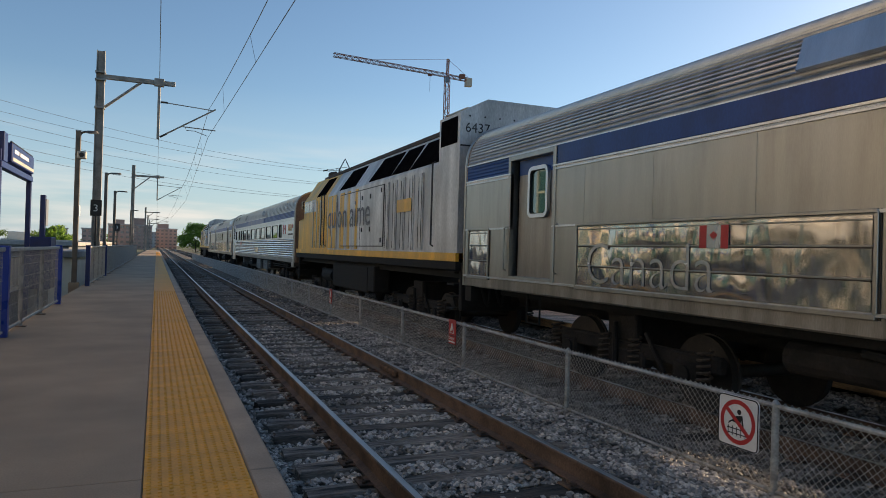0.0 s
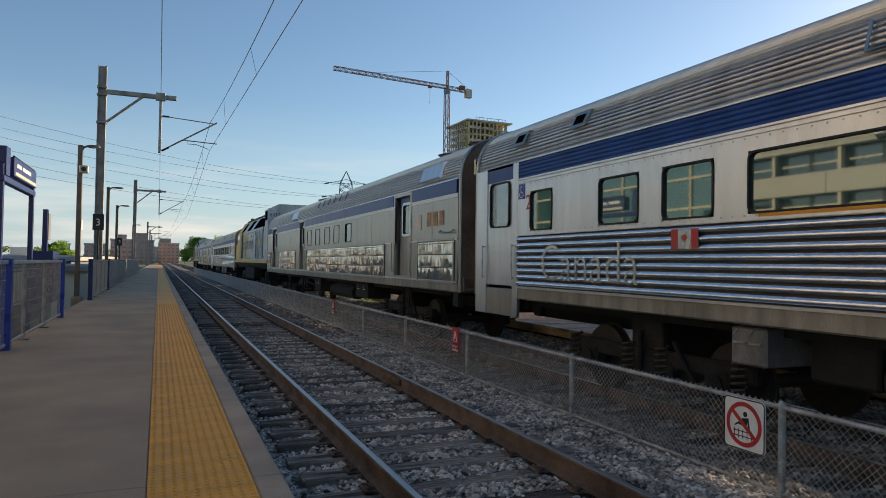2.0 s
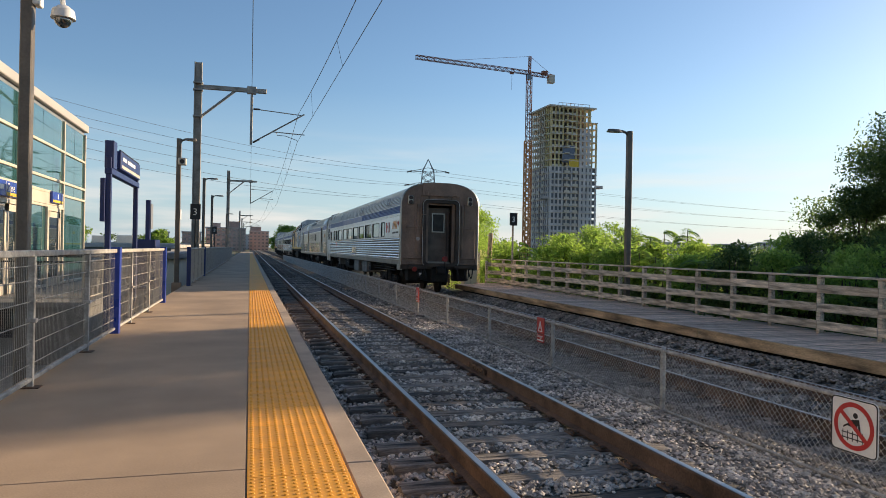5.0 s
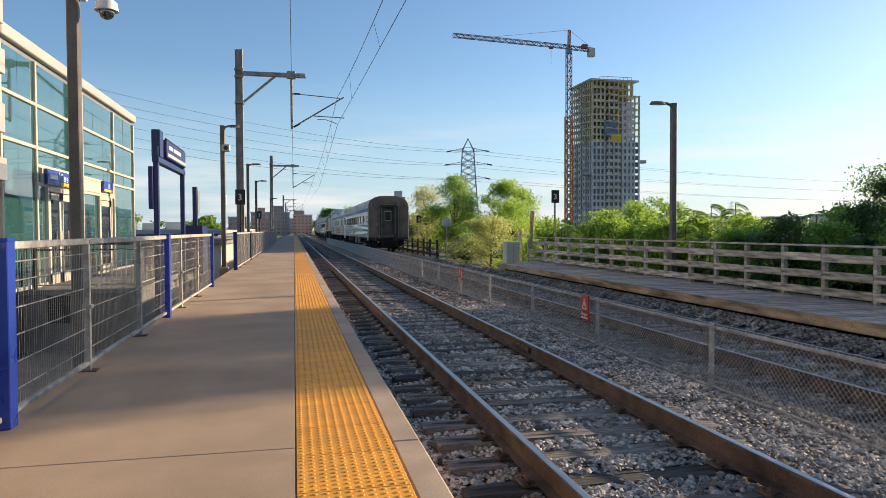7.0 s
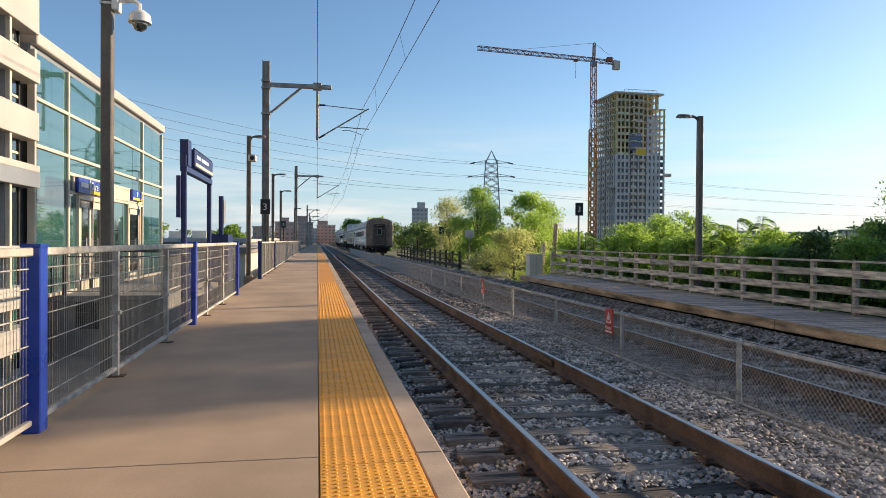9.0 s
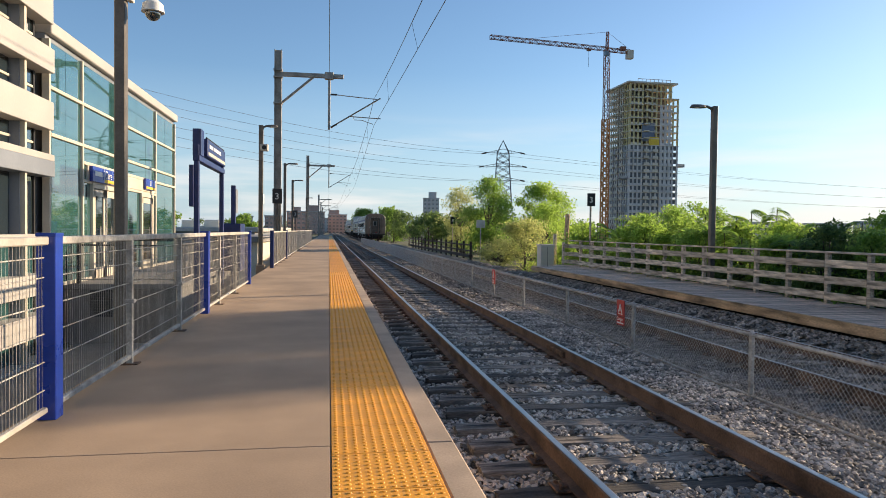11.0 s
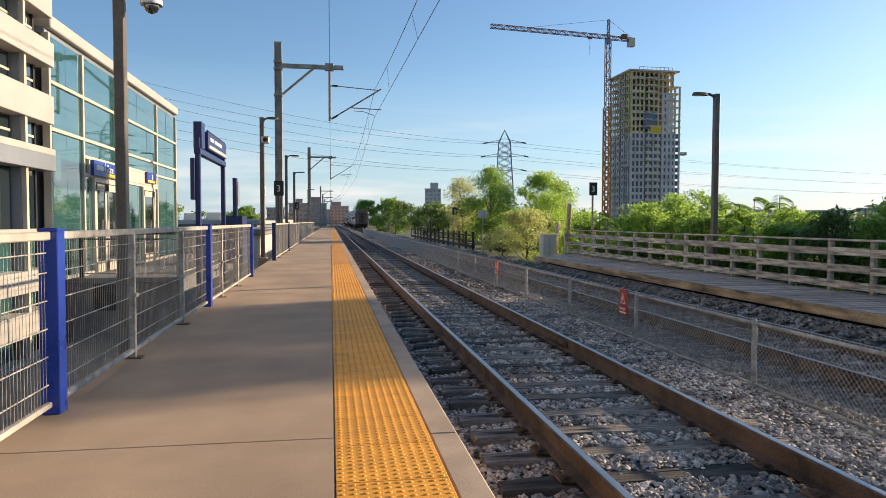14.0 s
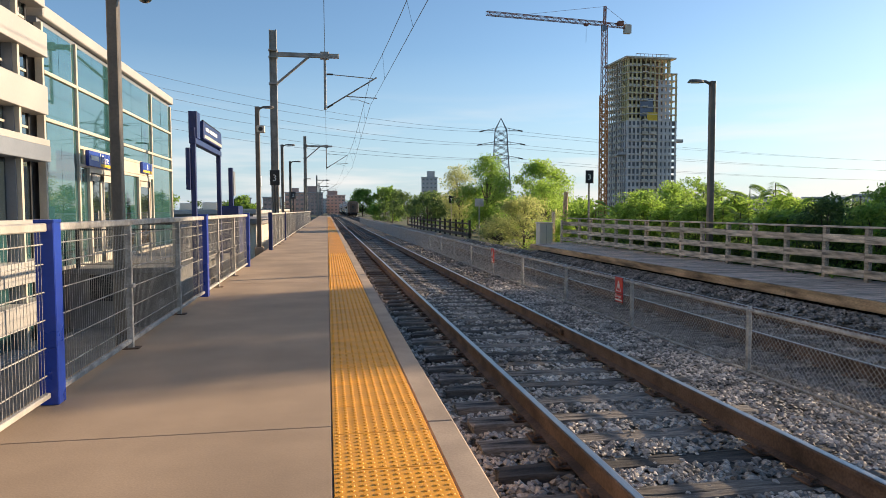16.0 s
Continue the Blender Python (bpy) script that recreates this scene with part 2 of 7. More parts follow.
M_RED = material("red_sign", (0.50, 0.035, 0.03), 0.45, var=0.06, scale=5, fine=40, bump=0.02)
M_WHITE = material("white_paint", (0.78, 0.77, 0.74), 0.5, var=0.05, scale=4, fine=40, bump=0.03)
M_YELLOW = material("yellow_paint", (0.75, 0.48, 0.03), 0.5, var=0.08, scale=4, fine=40, bump=0.03)
M_DECK = material("weathered_deck_wood", (0.78, 0.55, 0.41), 0.9, var=0.3, scale=3, fine=30, bump=0.5, rand=0.3, stretch=(1, 9, 9), dist=0.006, spots=0.15)
M_TIMBER = material("weathered_timber", (0.62, 0.52, 0.40), 0.9, var=0.3, scale=2, fine=25, bump=0.5, rand=0.25, stretch=(9, 1, 9), dist=0.006, spots=0.2)
M_SOIL = material("soil_and_weeds", (0.10, 0.095, 0.06), 1.0, var=0.4, scale=0.5, fine=12, bump=0.8, col2=(0.05, 0.075, 0.025), dist=0.05)
M_BARK = material("bark", (0.10, 0.08, 0.06), 0.95, var=0.3, scale=6, fine=30, bump=0.8, dist=0.02)
def stainless(name, col, rough, wave=0.0, streak=0.25, dirt=0.35, metal=0.95, buckle=(1, 2.2, 1.6)):
    """Rolled stainless steel: streaks that run down, grime, and, if asked, the buckled reflections of thin sheet."""
    mat = material(name, col, rough, metal=metal, var=streak * 0.5, scale=2.2, fine=55, bump=0.03, stretch=(1, 2.5, 0.35), spots=dirt, rvar=0.1)
    if wave:
        t = mat.node_tree
        co = t.nodes.new("ShaderNodeTexCoord")
        mp = t.nodes.new("ShaderNodeMapping")
        mp.inputs["Scale"].default_value = buckle
        nz = t.nodes.new("ShaderNodeTexNoise")
        nz.inputs["Scale"].default_value, nz.inputs["Detail"].default_value = 1.6, 1
        bp = t.nodes.new("ShaderNodeBump")
        bp.inputs["Strength"].default_value, bp.inputs["Distance"].default_value = 1.0, wave
        t.links.new(co.outputs["Object"], mp.inputs[0])
        t.links.new(mp.outputs[0], nz.inputs["Vector"])
        t.links.new(nz.outputs[0], bp.inputs["Height"])
        t.links.new(bp.outputs[0], t.nodes["Principled BSDF"].inputs["Normal"])
    return mat


M_STEEL = stainless("stainless_sheet", (0.64, 0.66, 0.69), 0.33, wave=0.006, streak=0.1, dirt=0.25)
M_STEEL_DULL = stainless("dull_stainless_sheet", (0.41, 0.40, 0.37), 0.36, wave=0.007, streak=0.1, dirt=0.35)
M_SILL = stainless("dirty_sill_steel", (0.30, 0.28, 0.25), 0.45, streak=0.3, dirt=0.7, metal=0.6)
M_POLISHED = stainless("polished_stainless_sheet", (0.64, 0.60, 0.55), 0.12, wave=0.04, streak=0.12, dirt=0.2, buckle=(1, 2.0, 1.0))
M_FLUTE = stainless("fluted_stainless", (0.80, 0.80, 0.82), 0.2, streak=0.10, dirt=0.12)
M_ROOF = stainless("corrugated_roof_steel", (0.53, 0.53, 0.53), 0.34, streak=0.12, dirt=0.2)
M_CAR_BLUE = material("car_band_blue", (0.010, 0.060, 0.24), 0.36, spec=0.35, var=0.12, scale=2, fine=40, bump=0.03, stretch=(1, 1, 0.5), spots=0.1)
M_GRIME = material("grimy_brown_steel", (0.25, 0.172, 0.125), 0.6, metal=0.2, var=0.18, scale=1.8, fine=25, bump=0.12, stretch=(1, 1, 0.8), spots=0.5)
M_GRIME_SHADE = material("dark_grime_and_shade", (0.062, 0.047, 0.036), 0.7, metal=0.2, var=0.25, scale=2, fine=25, bump=0.1, spots=0.4)
# near black for dirt and for the shade below the cars and deck
M_UNDER = material("underside_dirt_and_shade", (0.013, 0.012, 0.011), 0.9, var=0.35, scale=4, fine=30, bump=0.3, spots=0.3)
M_TRUCK = material("truck_cast_steel", (0.022, 0.019, 0.017), 0.85, metal=0.2, var=0.35, scale=4, fine=30, bump=0.3, spots=0.3)
M_WHEEL = material("wheel_steel", (0.045, 0.038, 0.033), 0.7, metal=0.3, var=0.2, scale=4, fine=40, bump=0.1)
M_UNDERBOX = material("grey_equipment_box", (0.22, 0.21, 0.195), 0.65, metal=0.4, var=0.2, scale=3, fine=40, bump=0.08, spots=0.45, stretch=(1, 1, 0.5))
M_RUBBER = material("black_rubber", (0.014, 0.014, 0.014), 0.7, var=0.15, scale=8, fine=60, bump=0.05)
M_CARGLASS = glass("car_window_glass", (0.035, 0.07, 0.062))
M_DOORLEAF = stainless("brown_stained_steel", (0.32, 0.285, 0.25), 0.32, wave=0.004, streak=0.2, dirt=0.4, metal=0.6)
M_PALEPATCH = material("pale_patch_paint", (0.60, 0.56, 0.46), 0.5, var=0.1, scale=3, fine=30, bump=0.02)
M_GHOST = stainless("silvered_lettering", (0.52, 0.53, 0.55), 0.25, streak=0.1, dirt=0.15, metal=0.7)
M_CARGLASS.node_tree.nodes["Principled BSDF"].inputs["IOR"].default_value = 1.9
M_CARGLASS.node_tree.nodes["Principled BSDF"].inputs["Specular Tint"].default_value = (0.85, 1.0, 0.95, 1)
M_CARGLASS.node_tree.nodes["Principled BSDF"].inputs["Coat Weight"].default_value = 0.0
# the bulkhead brown at about half tone, for the shade of the recess
M_ENDDOOR = material("recess_shaded_brown", (0.13, 0.095, 0.07), 0.6, var=0.25, scale=2, fine=25, bump=0.08, spots=0.4)
M_ENDGLASS = material("dull_dark_glass", (0.02, 0.022, 0.022), 0.35, spec=0.3, var=0.3, scale=3, fine=20, bump=0.0)
# flat black that stands for the shade inside openings and gaps
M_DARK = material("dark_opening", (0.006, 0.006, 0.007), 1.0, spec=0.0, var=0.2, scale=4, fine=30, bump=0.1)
M_LOCO_GREY = material("loco_grey_paint", (0.60, 0.60, 0.59), 0.42, metal=0.15, var=0.2, scale=1.4, fine=30, bump=0.04, stretch=(1, 1.5, 0.4), spots=0.5)
M_LOCO_YEL = material("loco_yellow_paint", (0.85, 0.47, 0.05), 0.45, var=0.15, scale=1.4, fine=30, bump=0.04, stretch=(1, 1.5, 0.4), spots=0.25)
M_ORANGE = material("orange_paint", (0.75, 0.30, 0.02), 0.5, var=0.06, scale=3, fine=30, bump=0.02)
M_FADED = material("faded_orange_paint", (0.42, 0.24, 0.11), 0.55, metal=0.3, var=0.25, scale=5, fine=30, bump=0.03, spots=0.5)
M_LEAFRED = material("red_paint", (0.48, 0.03, 0.03), 0.5, var=0.06, scale=3, fine=30, bump=0.02)
M_GREYLET = material("grey_lettering", (0.42, 0.42, 0.41), 0.5, metal=0.3, var=0.1, scale=3, fine=30, bump=0.02)
M_DARKLET = material("dark_lettering", (0.03, 0.03, 0.035), 0.5, var=0.1, scale=3, fine=30, bump=0.02)
M_LENSDARK = material("dark_lamp_lens", (0.03, 0.014, 0.012), 0.45, var=0.1, bump=0)
M_SLOGAN = material("slogan_grey", (0.14, 0.14, 0.15), 0.5, var=0.15, scale=3, fine=30, bump=0.02)
M_CAPHOSE = material("red_hose_cap", (0.30, 0.04, 0.03), 0.6, var=0.15, scale=6, fine=40, bump=0.05)


def lettering(text, size, mat, parent, at, name="lettering", label="", depth=0.002, shear=0.0, thin=0.0):
    cu = bpy.data.curves.new(name, "FONT")
    cu.body, cu.size, cu.extrude, cu.resolution_u, cu.shear = text, size, depth / 2, 3, shear
    cu.offset = -thin
    tmp = bpy.data.objects.new("tmp", cu)
    me = bpy.data.meshes.new_from_object(tmp)
    bpy.data.objects.remove(tmp)
    me.materials.clear()
    me.materials.append(mat)
    me.name = name
    return part(name, me, mat, parent, label, at=at)


def rounded(w, h, r, n=5):
    """A rounded rectangle's outline about the origin."""
    pts = []
    for cx, cy, a0 in ((w / 2 - r, h / 2 - r, 0), (-w / 2 + r, h / 2 - r, 90), (-w / 2 + r, -h / 2 + r, 180), (w / 2 - r, -h / 2 + r, 270)):
        for k in range(n + 1):
            a = radians(a0 + 90 * k / n)
            pts.append((cx + r * math.cos(a), cy + r * math.sin(a)))
    return pts


def pane_geo(w, h, r, d0, d1):
    """A slab with rounded corners in the yz plane, from x = d0 to d1."""
    o = rounded(w, h, r)
    n = len(o)
    g = Geo()
    g.add([(d0, y, z) for y, z in o] + [(d1, y, z) for y, z in o],
          [tuple(range(n)), tuple(range(n, 2 * n))[::-1]] + [(k, n + k, n + (k + 1) % n, (k + 1) % n) for k in range(n)])
    return g


def rim_geo(w, h, r, t, d0, d1):
    """A rounded ring of width t in the yz plane."""
    a, b = rounded(w, h, r), rounded(w - 2 * t, h - 2 * t, max(0.005, r - t))
    n = len(a)
    g = Geo()
    v = [(d, y, z) for d in (d0, d1) for o in (a, b) for y, z in o]
    f = []
    for k in range(n):
        j = (k + 1) % n
        f += [(k, j, n + j, n + k), (2 * n + k, 3 * n + k, 3 * n + j, 2 * n + j), (k, 2 * n + k, 2 * n + j, j), (n + k, n + j, 3 * n + j, 3 * n + k)]
    g.add(v, f)
    return g


MAPLE = [(0, 1), (.12, .72), (.3, .8), (.24, .42), (.48, .62), (.54, .48), (.86, .5), (.74, .3), (.84, .18), (.42, -.12), (.48, -.28), (.05, -.2), (.04, -.6)]
MAPLE = MAPLE + [(-x, y) for x, y in MAPLE[::-1][:-1]]


def maple(size, mat, parent, at, name="leaf_emblem"):
    g = Geo()
    n = len(MAPLE)
    c = [(0.0, 0.05)]
    P = [(0, y * size / 1.6, z * size / 1.6) for y, z in MAPLE]
    v = [(0, 0, .05 * size)] + P
    g.add(v, [(0, 1 + k, 1 + (k + 1) % n) for k in range(n)])
    g.add([(.003, y, z) for _, y, z in v], [(0, 1 + (k + 1) % n, 1 + k) for k in range(n)])
    return part(name, g, mat, parent, at=at)

# ---- ground, track bed, platform ----
TRACKS = (0.0, 4.47)
LOW = -0.19                      # the second track lies a little lower
NEAR, FAR = -14.0, 420.0


def ground_height(x, y):
    if x > 7.0:
        z = -0.55 - 0.05 * min(8, x - 7.0)
    elif x > 5.9:
        z = -0.62 + 0.07 * (x - 5.9) / 1.1
    elif x > 2.2:
        z = -0.62
    elif x > -1.5:
        z = -0.33
    elif x > -4.7:
        z = -0.4
    else:
        z = -0.4 - 0.9 * min(1, (-4.7 - x) / 0.8)
    return z


def build_ground():
    xs = sorted(set([-2500, -900, -300, -120, -60, -30, -15, -8, -5.6, -5.0, -4.7, -4.2, -1.55, -1.4, 2.0, 2.3, 5.9, 7.0, 8, 9.5, 12, 15, 20, 30, 60, 120, 300, 900, 2500]))
    ys = sorted(set([-2500, -900, -300, -100, -40, -14, 0, 8, 16, 24, 32, 48, 64, 90, 130, 200, 300, 500, 900, 1600, 3000, 4500]))
    g = Geo()
    verts = [(x, y, ground_height(x, y)) for y in ys for x in xs]
    w = len(xs)
    g.add(verts, [(j * w + i, j * w + i + 1, (j + 1) * w + i + 1, (j + 1) * w + i) for j in range(len(ys) - 1) for i in range(w - 1)])
    ob = part("ground", g, M_SOIL, smooth=60)
    tagged(ob, "bare soil and weeds reaching to the horizon", "ground", kind="structure")


def bed_drop(x):
    """How far the ballast falls towards the second track; it is heaped again at the deck."""
    a = min(1.0, max(0.0, (x - 2.35) / 0.9))
    b = min(1.0, max(0.0, (x - 5.4) / 0.6))
    c = min(1.0, max(0.0, (-0.85 - x) / 0.2))      # hollow beside the platform wall
    return LOW * a * a * (3 - 2 * a) + 0.27 * b - 0.05 * c


def build_bed():
    """Raised ballast under both tracks, uneven."""
    g = Geo()
    xs = np.arange(-1.62, 6.45, 0.11)
    ys = np.concatenate([np.arange(-4, 16, 0.11), np.arange(16, 60, 0.5), np.arange(60, 421, 8)])
    verts = []
    for y in ys:
        for x in xs:
            z = -0.225 + (.012 if abs(x) < .7 else 0)
            if abs(x) > 1.3 and abs(x - 4.47) > 1.3:
                z = -0.265
            z += bed_drop(x)
            z += 0.035 * noise.noise((x * 2.1, y * 2.1, 0.0)) + 0.02 * noise.noise((x * 9, y * 9, 3.0))
            if x < -1.45 or x > 5.95:
                z -= 0.03
            verts.append((x, y, z))
    w = len(xs)
    g.add(verts, [(j * w + i, j * w + i + 1, (j + 1) * w + i + 1, (j + 1) * w + i) for j in range(len(ys) - 1) for i in range(w - 1)])
    ob = part("ballast_bed", g, M_BALLAST, smooth=180)
    tagged(ob, "grey crushed stone ballast under the tracks", "ballast", kind="structure")


TIES = {0.0: [], 4.47: []}


def stones(name, count, x0, x1, y0, y1, mat, size, seed, label, rise=0.0):
    """Loose crushed stones, joined."""
    rng = np.random.default_rng(seed)
    base = np.array([(1, 0, 0), (-1, 0, 0), (0, 1, 0), (0, -1, 0), (0, 0, 1), (0, 0, -1), (.6, .6, .5), (-.6, -.5, .55)], float)
    tri = [(4, 0, 6), (6, 2, 4), (0, 2, 6), (4, 2, 1), (1, 7, 4), (1, 3, 7), (7, 3, 4), (4, 3, 0), (5, 2, 0), (5, 1, 2), (5, 3, 1), (5, 0, 3)]
    u = rng.random(count)
    ys = y0 + (y1 - y0) * u ** 1.7
    xs = x0 + (x1 - x0) * rng.random(count)
    V, F = [], []
    tri = np.array(tri)
    for k in range(count):
        s = size * (0.55 + 0.8 * rng.random())
        x, y = xs[k], ys[k]
        near_rail = min(abs(abs(x - c) - 0.7525) for c in TRACKS)
        if near_rail < 0.09:
            continue
        on = False
        for c in TRACKS:
            if abs(x - c) < 1.3:
                q = TIES[c]
                i = int(np.searchsorted(q, y))
                on = min(abs(y - q[j]) for j in (max(0, i - 1), min(len(q) - 1, i))) < 0.125
        if on and rng.random() > .06:
            continue
        z = -0.25 if min(abs(x - c) for c in TRACKS) < 1.3 else -0.262
        z += bed_drop(x)
        q = base * (0.75 + 0.5 * rng.random((8, 1))) * s * np.array([1, 0.8, 0.62])
        a = rng.random() * 6.28
        b = rng.random() * 0.9 - 0.45
        ca, sa, cb, sb = math.cos(a), math.sin(a), math.cos(b), math.sin(b)
        R = np.array([(ca, -sa, 0), (sa, ca, 0), (0, 0, 1)]) @ np.array([(1, 0, 0), (0, cb, -sb), (0, sb, cb)])
        q = q @ R.T + (x, y, z + rise + 0.02 + 0.02 * rng.random())
        F.append(tri + len(V) * 8)
        V.append(q)
    me = bpy.data.meshes.new(name)
    me.from_pydata(np.concatenate(V).tolist(), [], np.concatenate(F).tolist())
    me.materials.append(mat)
    tagged(new(name, me), label, "ballast", kind="stuff")


def worn_tie(seed):
    """A wooden tie with rounded, uneven edges, a split along the grain and ragged ends."""
    rng = random.Random(seed)
    g = Geo()
    n = 14
    cut = rng.uniform(-.05, .05)
    prof = [(-.115, -.345), (-.115, -.205), (-.10, -.187), (cut - .012, -.183), (cut, -.200), (cut + .012, -.184), (.10, -.188), (.115, -.207), (.115, -.345)]
    v = []
    for k in range(n + 1):
        x = -1.29 + 2.58 * k / n
        end = 1 if k in (0, n) else 0
        for m, (y, z) in enumerate(prof):
            top = z > -.3
            deep = m == 4 and noise.noise((x * 1.3, seed * 3.1, 0)) < -.05
            v.append((x + (rng.uniform(-.03, .03) if end else 0), y + (.010 * noise.noise((x * 5, y * 9, seed)) if top else 0),
                      z + ((.012 * noise.noise((x * 4, y * 14, seed + .5)) - .01 * end + (.012 if m == 4 and not deep else 0)) if top else 0)))
    w = len(prof)
    f = [(k * w + i, (k + 1) * w + i, (k + 1) * w + i + 1, k * w + i + 1) for k in range(n) for i in range(w - 1)]
    f += [tuple(range(w))[::-1], tuple(n * w + i for i in range(w))]
    return g.add(v, [q[::-1] for q in f]).mesh("tie", [M_TIE])


def build_track(name, cx, y_far):
    tr = thing(name, "railway track with rusty rails on creosoted wooden ties", "track", at=pose(cx, 0, 0 if cx < 2 else LOW), kind="structure")
    prof = [(-.07, -.172), (.07, -.172), (.07, -.160), (.012, -.140), (.009, -.045), (.034, -.036), (.036, -.010), (.030, -.002),
            (-.030, -.002), (-.036, -.010), (-.034, -.036), (-.009, -.045), (-.012, -.140), (-.07, -.160)]
    for s in (-1, 1):
        g = Geo().sweep([(x + s * 0.7525, z) for x, z in prof], NEAR, y_far)
        r = part("rail", g, M_RAIL, tr, smooth=40)
        top = Geo().sweep([(s * 0.7525 - .026, -.002), (s * 0.7525 + .026, -.002), (s * 0.7525 + .022, .001), (s * 0.7525 - .022, .001)], NEAR, y_far)
        part("running_surface", top, M_RAILTOP, r, "worn bright steel running surface")
    ties = [worn_tie(k + int(cx * 10)) for k in range(6)]
    plate = Geo().box(-.17, .17, -.095, .095, -.186, -.168, 0.004)
    plate.box(-.115, -.075, -.05, .05, -.172, -.150, 0.004).box(.075, .115, -.05, .05, -.172, -.150, 0.004)
    for sx in (-.13, .13):
        for sy in (-.06, .06):
            plate.rod((sx, sy, -.17), (sx, sy, -.150), .014, n=6)
    plate = plate.mesh("tie_plate", [M_PLATE])
    if cx < 2:
        jb = Geo().box(.700, .742, 8.98, 9.72, -.128, -.050, .008)
        for k in range(4):
            jb.rod((.69, 9.08 + .18 * k, -.09), (.705, 9.08 + .18 * k, -.09), .022, n=6)
        part("joint_bar", jb, M_PLATE, tr, "bolted steel joint bar")
    rng = random.Random(int(cx * 10) + 3)
    y, k = -3.0, 0
    far = Geo()
    while y < 200:
        TIES[cx].append(y)
        if k < 150:
            t = part("tie", ties[rng.randrange(6)], M_TIE, tr, at=pose(rng.uniform(-.05, .05), y, rng.uniform(-.012, .008), 0, 0, rng.uniform(-1.2, 1.2)))
            if y < 30:
                for s in (-1, 1):
                    part("tie_plate", plate, M_PLATE, tr, at=pose(s * 0.7525, y, 0.002))
        else:
            far.box(-1.29, 1.29, y - .11, y + .11, -.3, -.19)
        y += 0.53 + rng.uniform(-.03, .03)
        k += 1
    tagged(part("far_tie", far, M_TIE, tr), kind="stuff")
    return tr


PZ, PE, TAC = 0.20, -1.63, (-2.43, -1.82)
PL = -4.62


def build_platform():
    pf = thing("platform", "low concrete station platform with warm brown surface", "platform", kind="structure")
    joints = [-14.0, -4.6, 4.45, 13.6, 22.8, 32, 41.2, 50.4, 60, 75, 95, 120, 150, 190]
    for a, b in zip(joints[:-1], joints[1:]):
        g = Geo().box(PL, TAC[0] - 0.004, a + .003, b - .003, -0.45, PZ, 0.006)
        part("slab", g, M_CONCRETE, pf)
        g = Geo().box(TAC[1] + 0.004, PE, a + .003, b - .003, -0.45, PZ, 0.012)
        part("edge_kerb", g, M_EDGE, pf)
    body = Geo().box(PL + .02, PE - .02, -14, 190, -0.5, PZ - 0.02)
    part("footing", body, M_EDGE, pf)
    # tactile tiles
    dome, plain = Geo(), Geo()
    for g, hi in ((dome, True), (plain, False)):
        g.box(TAC[0] + .002, TAC[1] - .002, .002, .608, PZ - .03, PZ + .003, 0.003)
        step = 0.0605
        if hi:
            for i in range(10):
                for j in range(10):
                    x, y = TAC[0] + .032 + i * step, .032 + j * step
                    n = 8
                    ring = [(x + r * math.cos(6.283 * k / n), y + r * math.sin(6.283 * k / n), z) for r, z in ((.0145, PZ + .003), (.0095, PZ + .009)) for k in range(n)]
                    g.add(ring, [(k, (k + 1) % n, n + (k + 1) % n, n + k) for k in range(n)] + [tuple(range(n, 2 * n))])
        else:
            for i in range(10):
                x = TAC[0] + .032 + i * step
                g.box(x - .011, x + .011, .01, .60, PZ + .002, PZ + .008)
    dm, pm = dome.mesh("tile", [M_TACTILE]), plain.mesh("tile", [M_TACTILE])
    y, k = -13.42, 0
    while y < 150:
        part("tile", dm if y < 22 else pm, M_TACTILE, pf, at=pose(0, y, 0))
        y += 0.61
        k += 1


build_ground()
build_bed()
build_track("track_1", TRACKS[0], 400)
build_track("track_2", TRACKS[1], 400)
build_platform()

# ---- station side: fences, building, masts, lamps, signs ----
M_CREAM = material("cream_mullion", (0.55, 0.49, 0.39), 0.5, var=0.06, scale=2, fine=30, bump=0.03)
M_BEIGE = material("sunlit_galvanised_beige", (0.50, 0.46, 0.40), 0.55, metal=0.4, var=0.1, scale=4, fine=40, bump=0.05)
M_PANELWHITE = material("white_cladding", (0.41, 0.385, 0.35), 0.5, var=0.03, scale=1, fine=20, bump=0.02)
M_GREYCLAD = material("grey_cladding", (0.20, 0.22, 0.25), 0.5, var=0.05, scale=1, fine=20, bump=0.02)
M_GLASS_B = glass("curtain_wall_glass", (0.03, 0.10, 0.10))
M_GLASS_B.node_tree.nodes["Principled BSDF"].inputs["IOR"].default_value = 2.3
M_GLASS_D = glass("dark_window_glass", (0.02, 0.03, 0.035))
M_GLASS_D.node_tree.nodes["Principled BSDF"].inputs["IOR"].default_value = 1.9
M_BROWN = material("brown_frame", (0.20, 0.09, 0.05), 0.5, var=0.1, scale=3, fine=30, bump=0.03)
M_TERRACE = material("terrace_concrete", (0.20, 0.19, 0.175), 0.85, var=0.12, scale=2, fine=50, bump=0.15, spots=0.2)
M_MEMBRANE = material("grey_roof_membrane", (0.27, 0.25, 0.23), 0.85, var=0.12, scale=0.6, fine=10, bump=0.1)
M_PALEWALL = material("pale_metal_wall", (0.72, 0.66, 0.54), 0.7, var=0.05, scale=0.6, fine=10, bump=0.05)
M_PALEROOF = material("pale_roof_membrane", (0.46, 0.43, 0.40), 0.85, var=0.15, scale=0.4, fine=8, bump=0.1, spots=0.2)
FX = -4.43


def tube(pts, r, n=6):
    return Geo().path(pts, r, n)


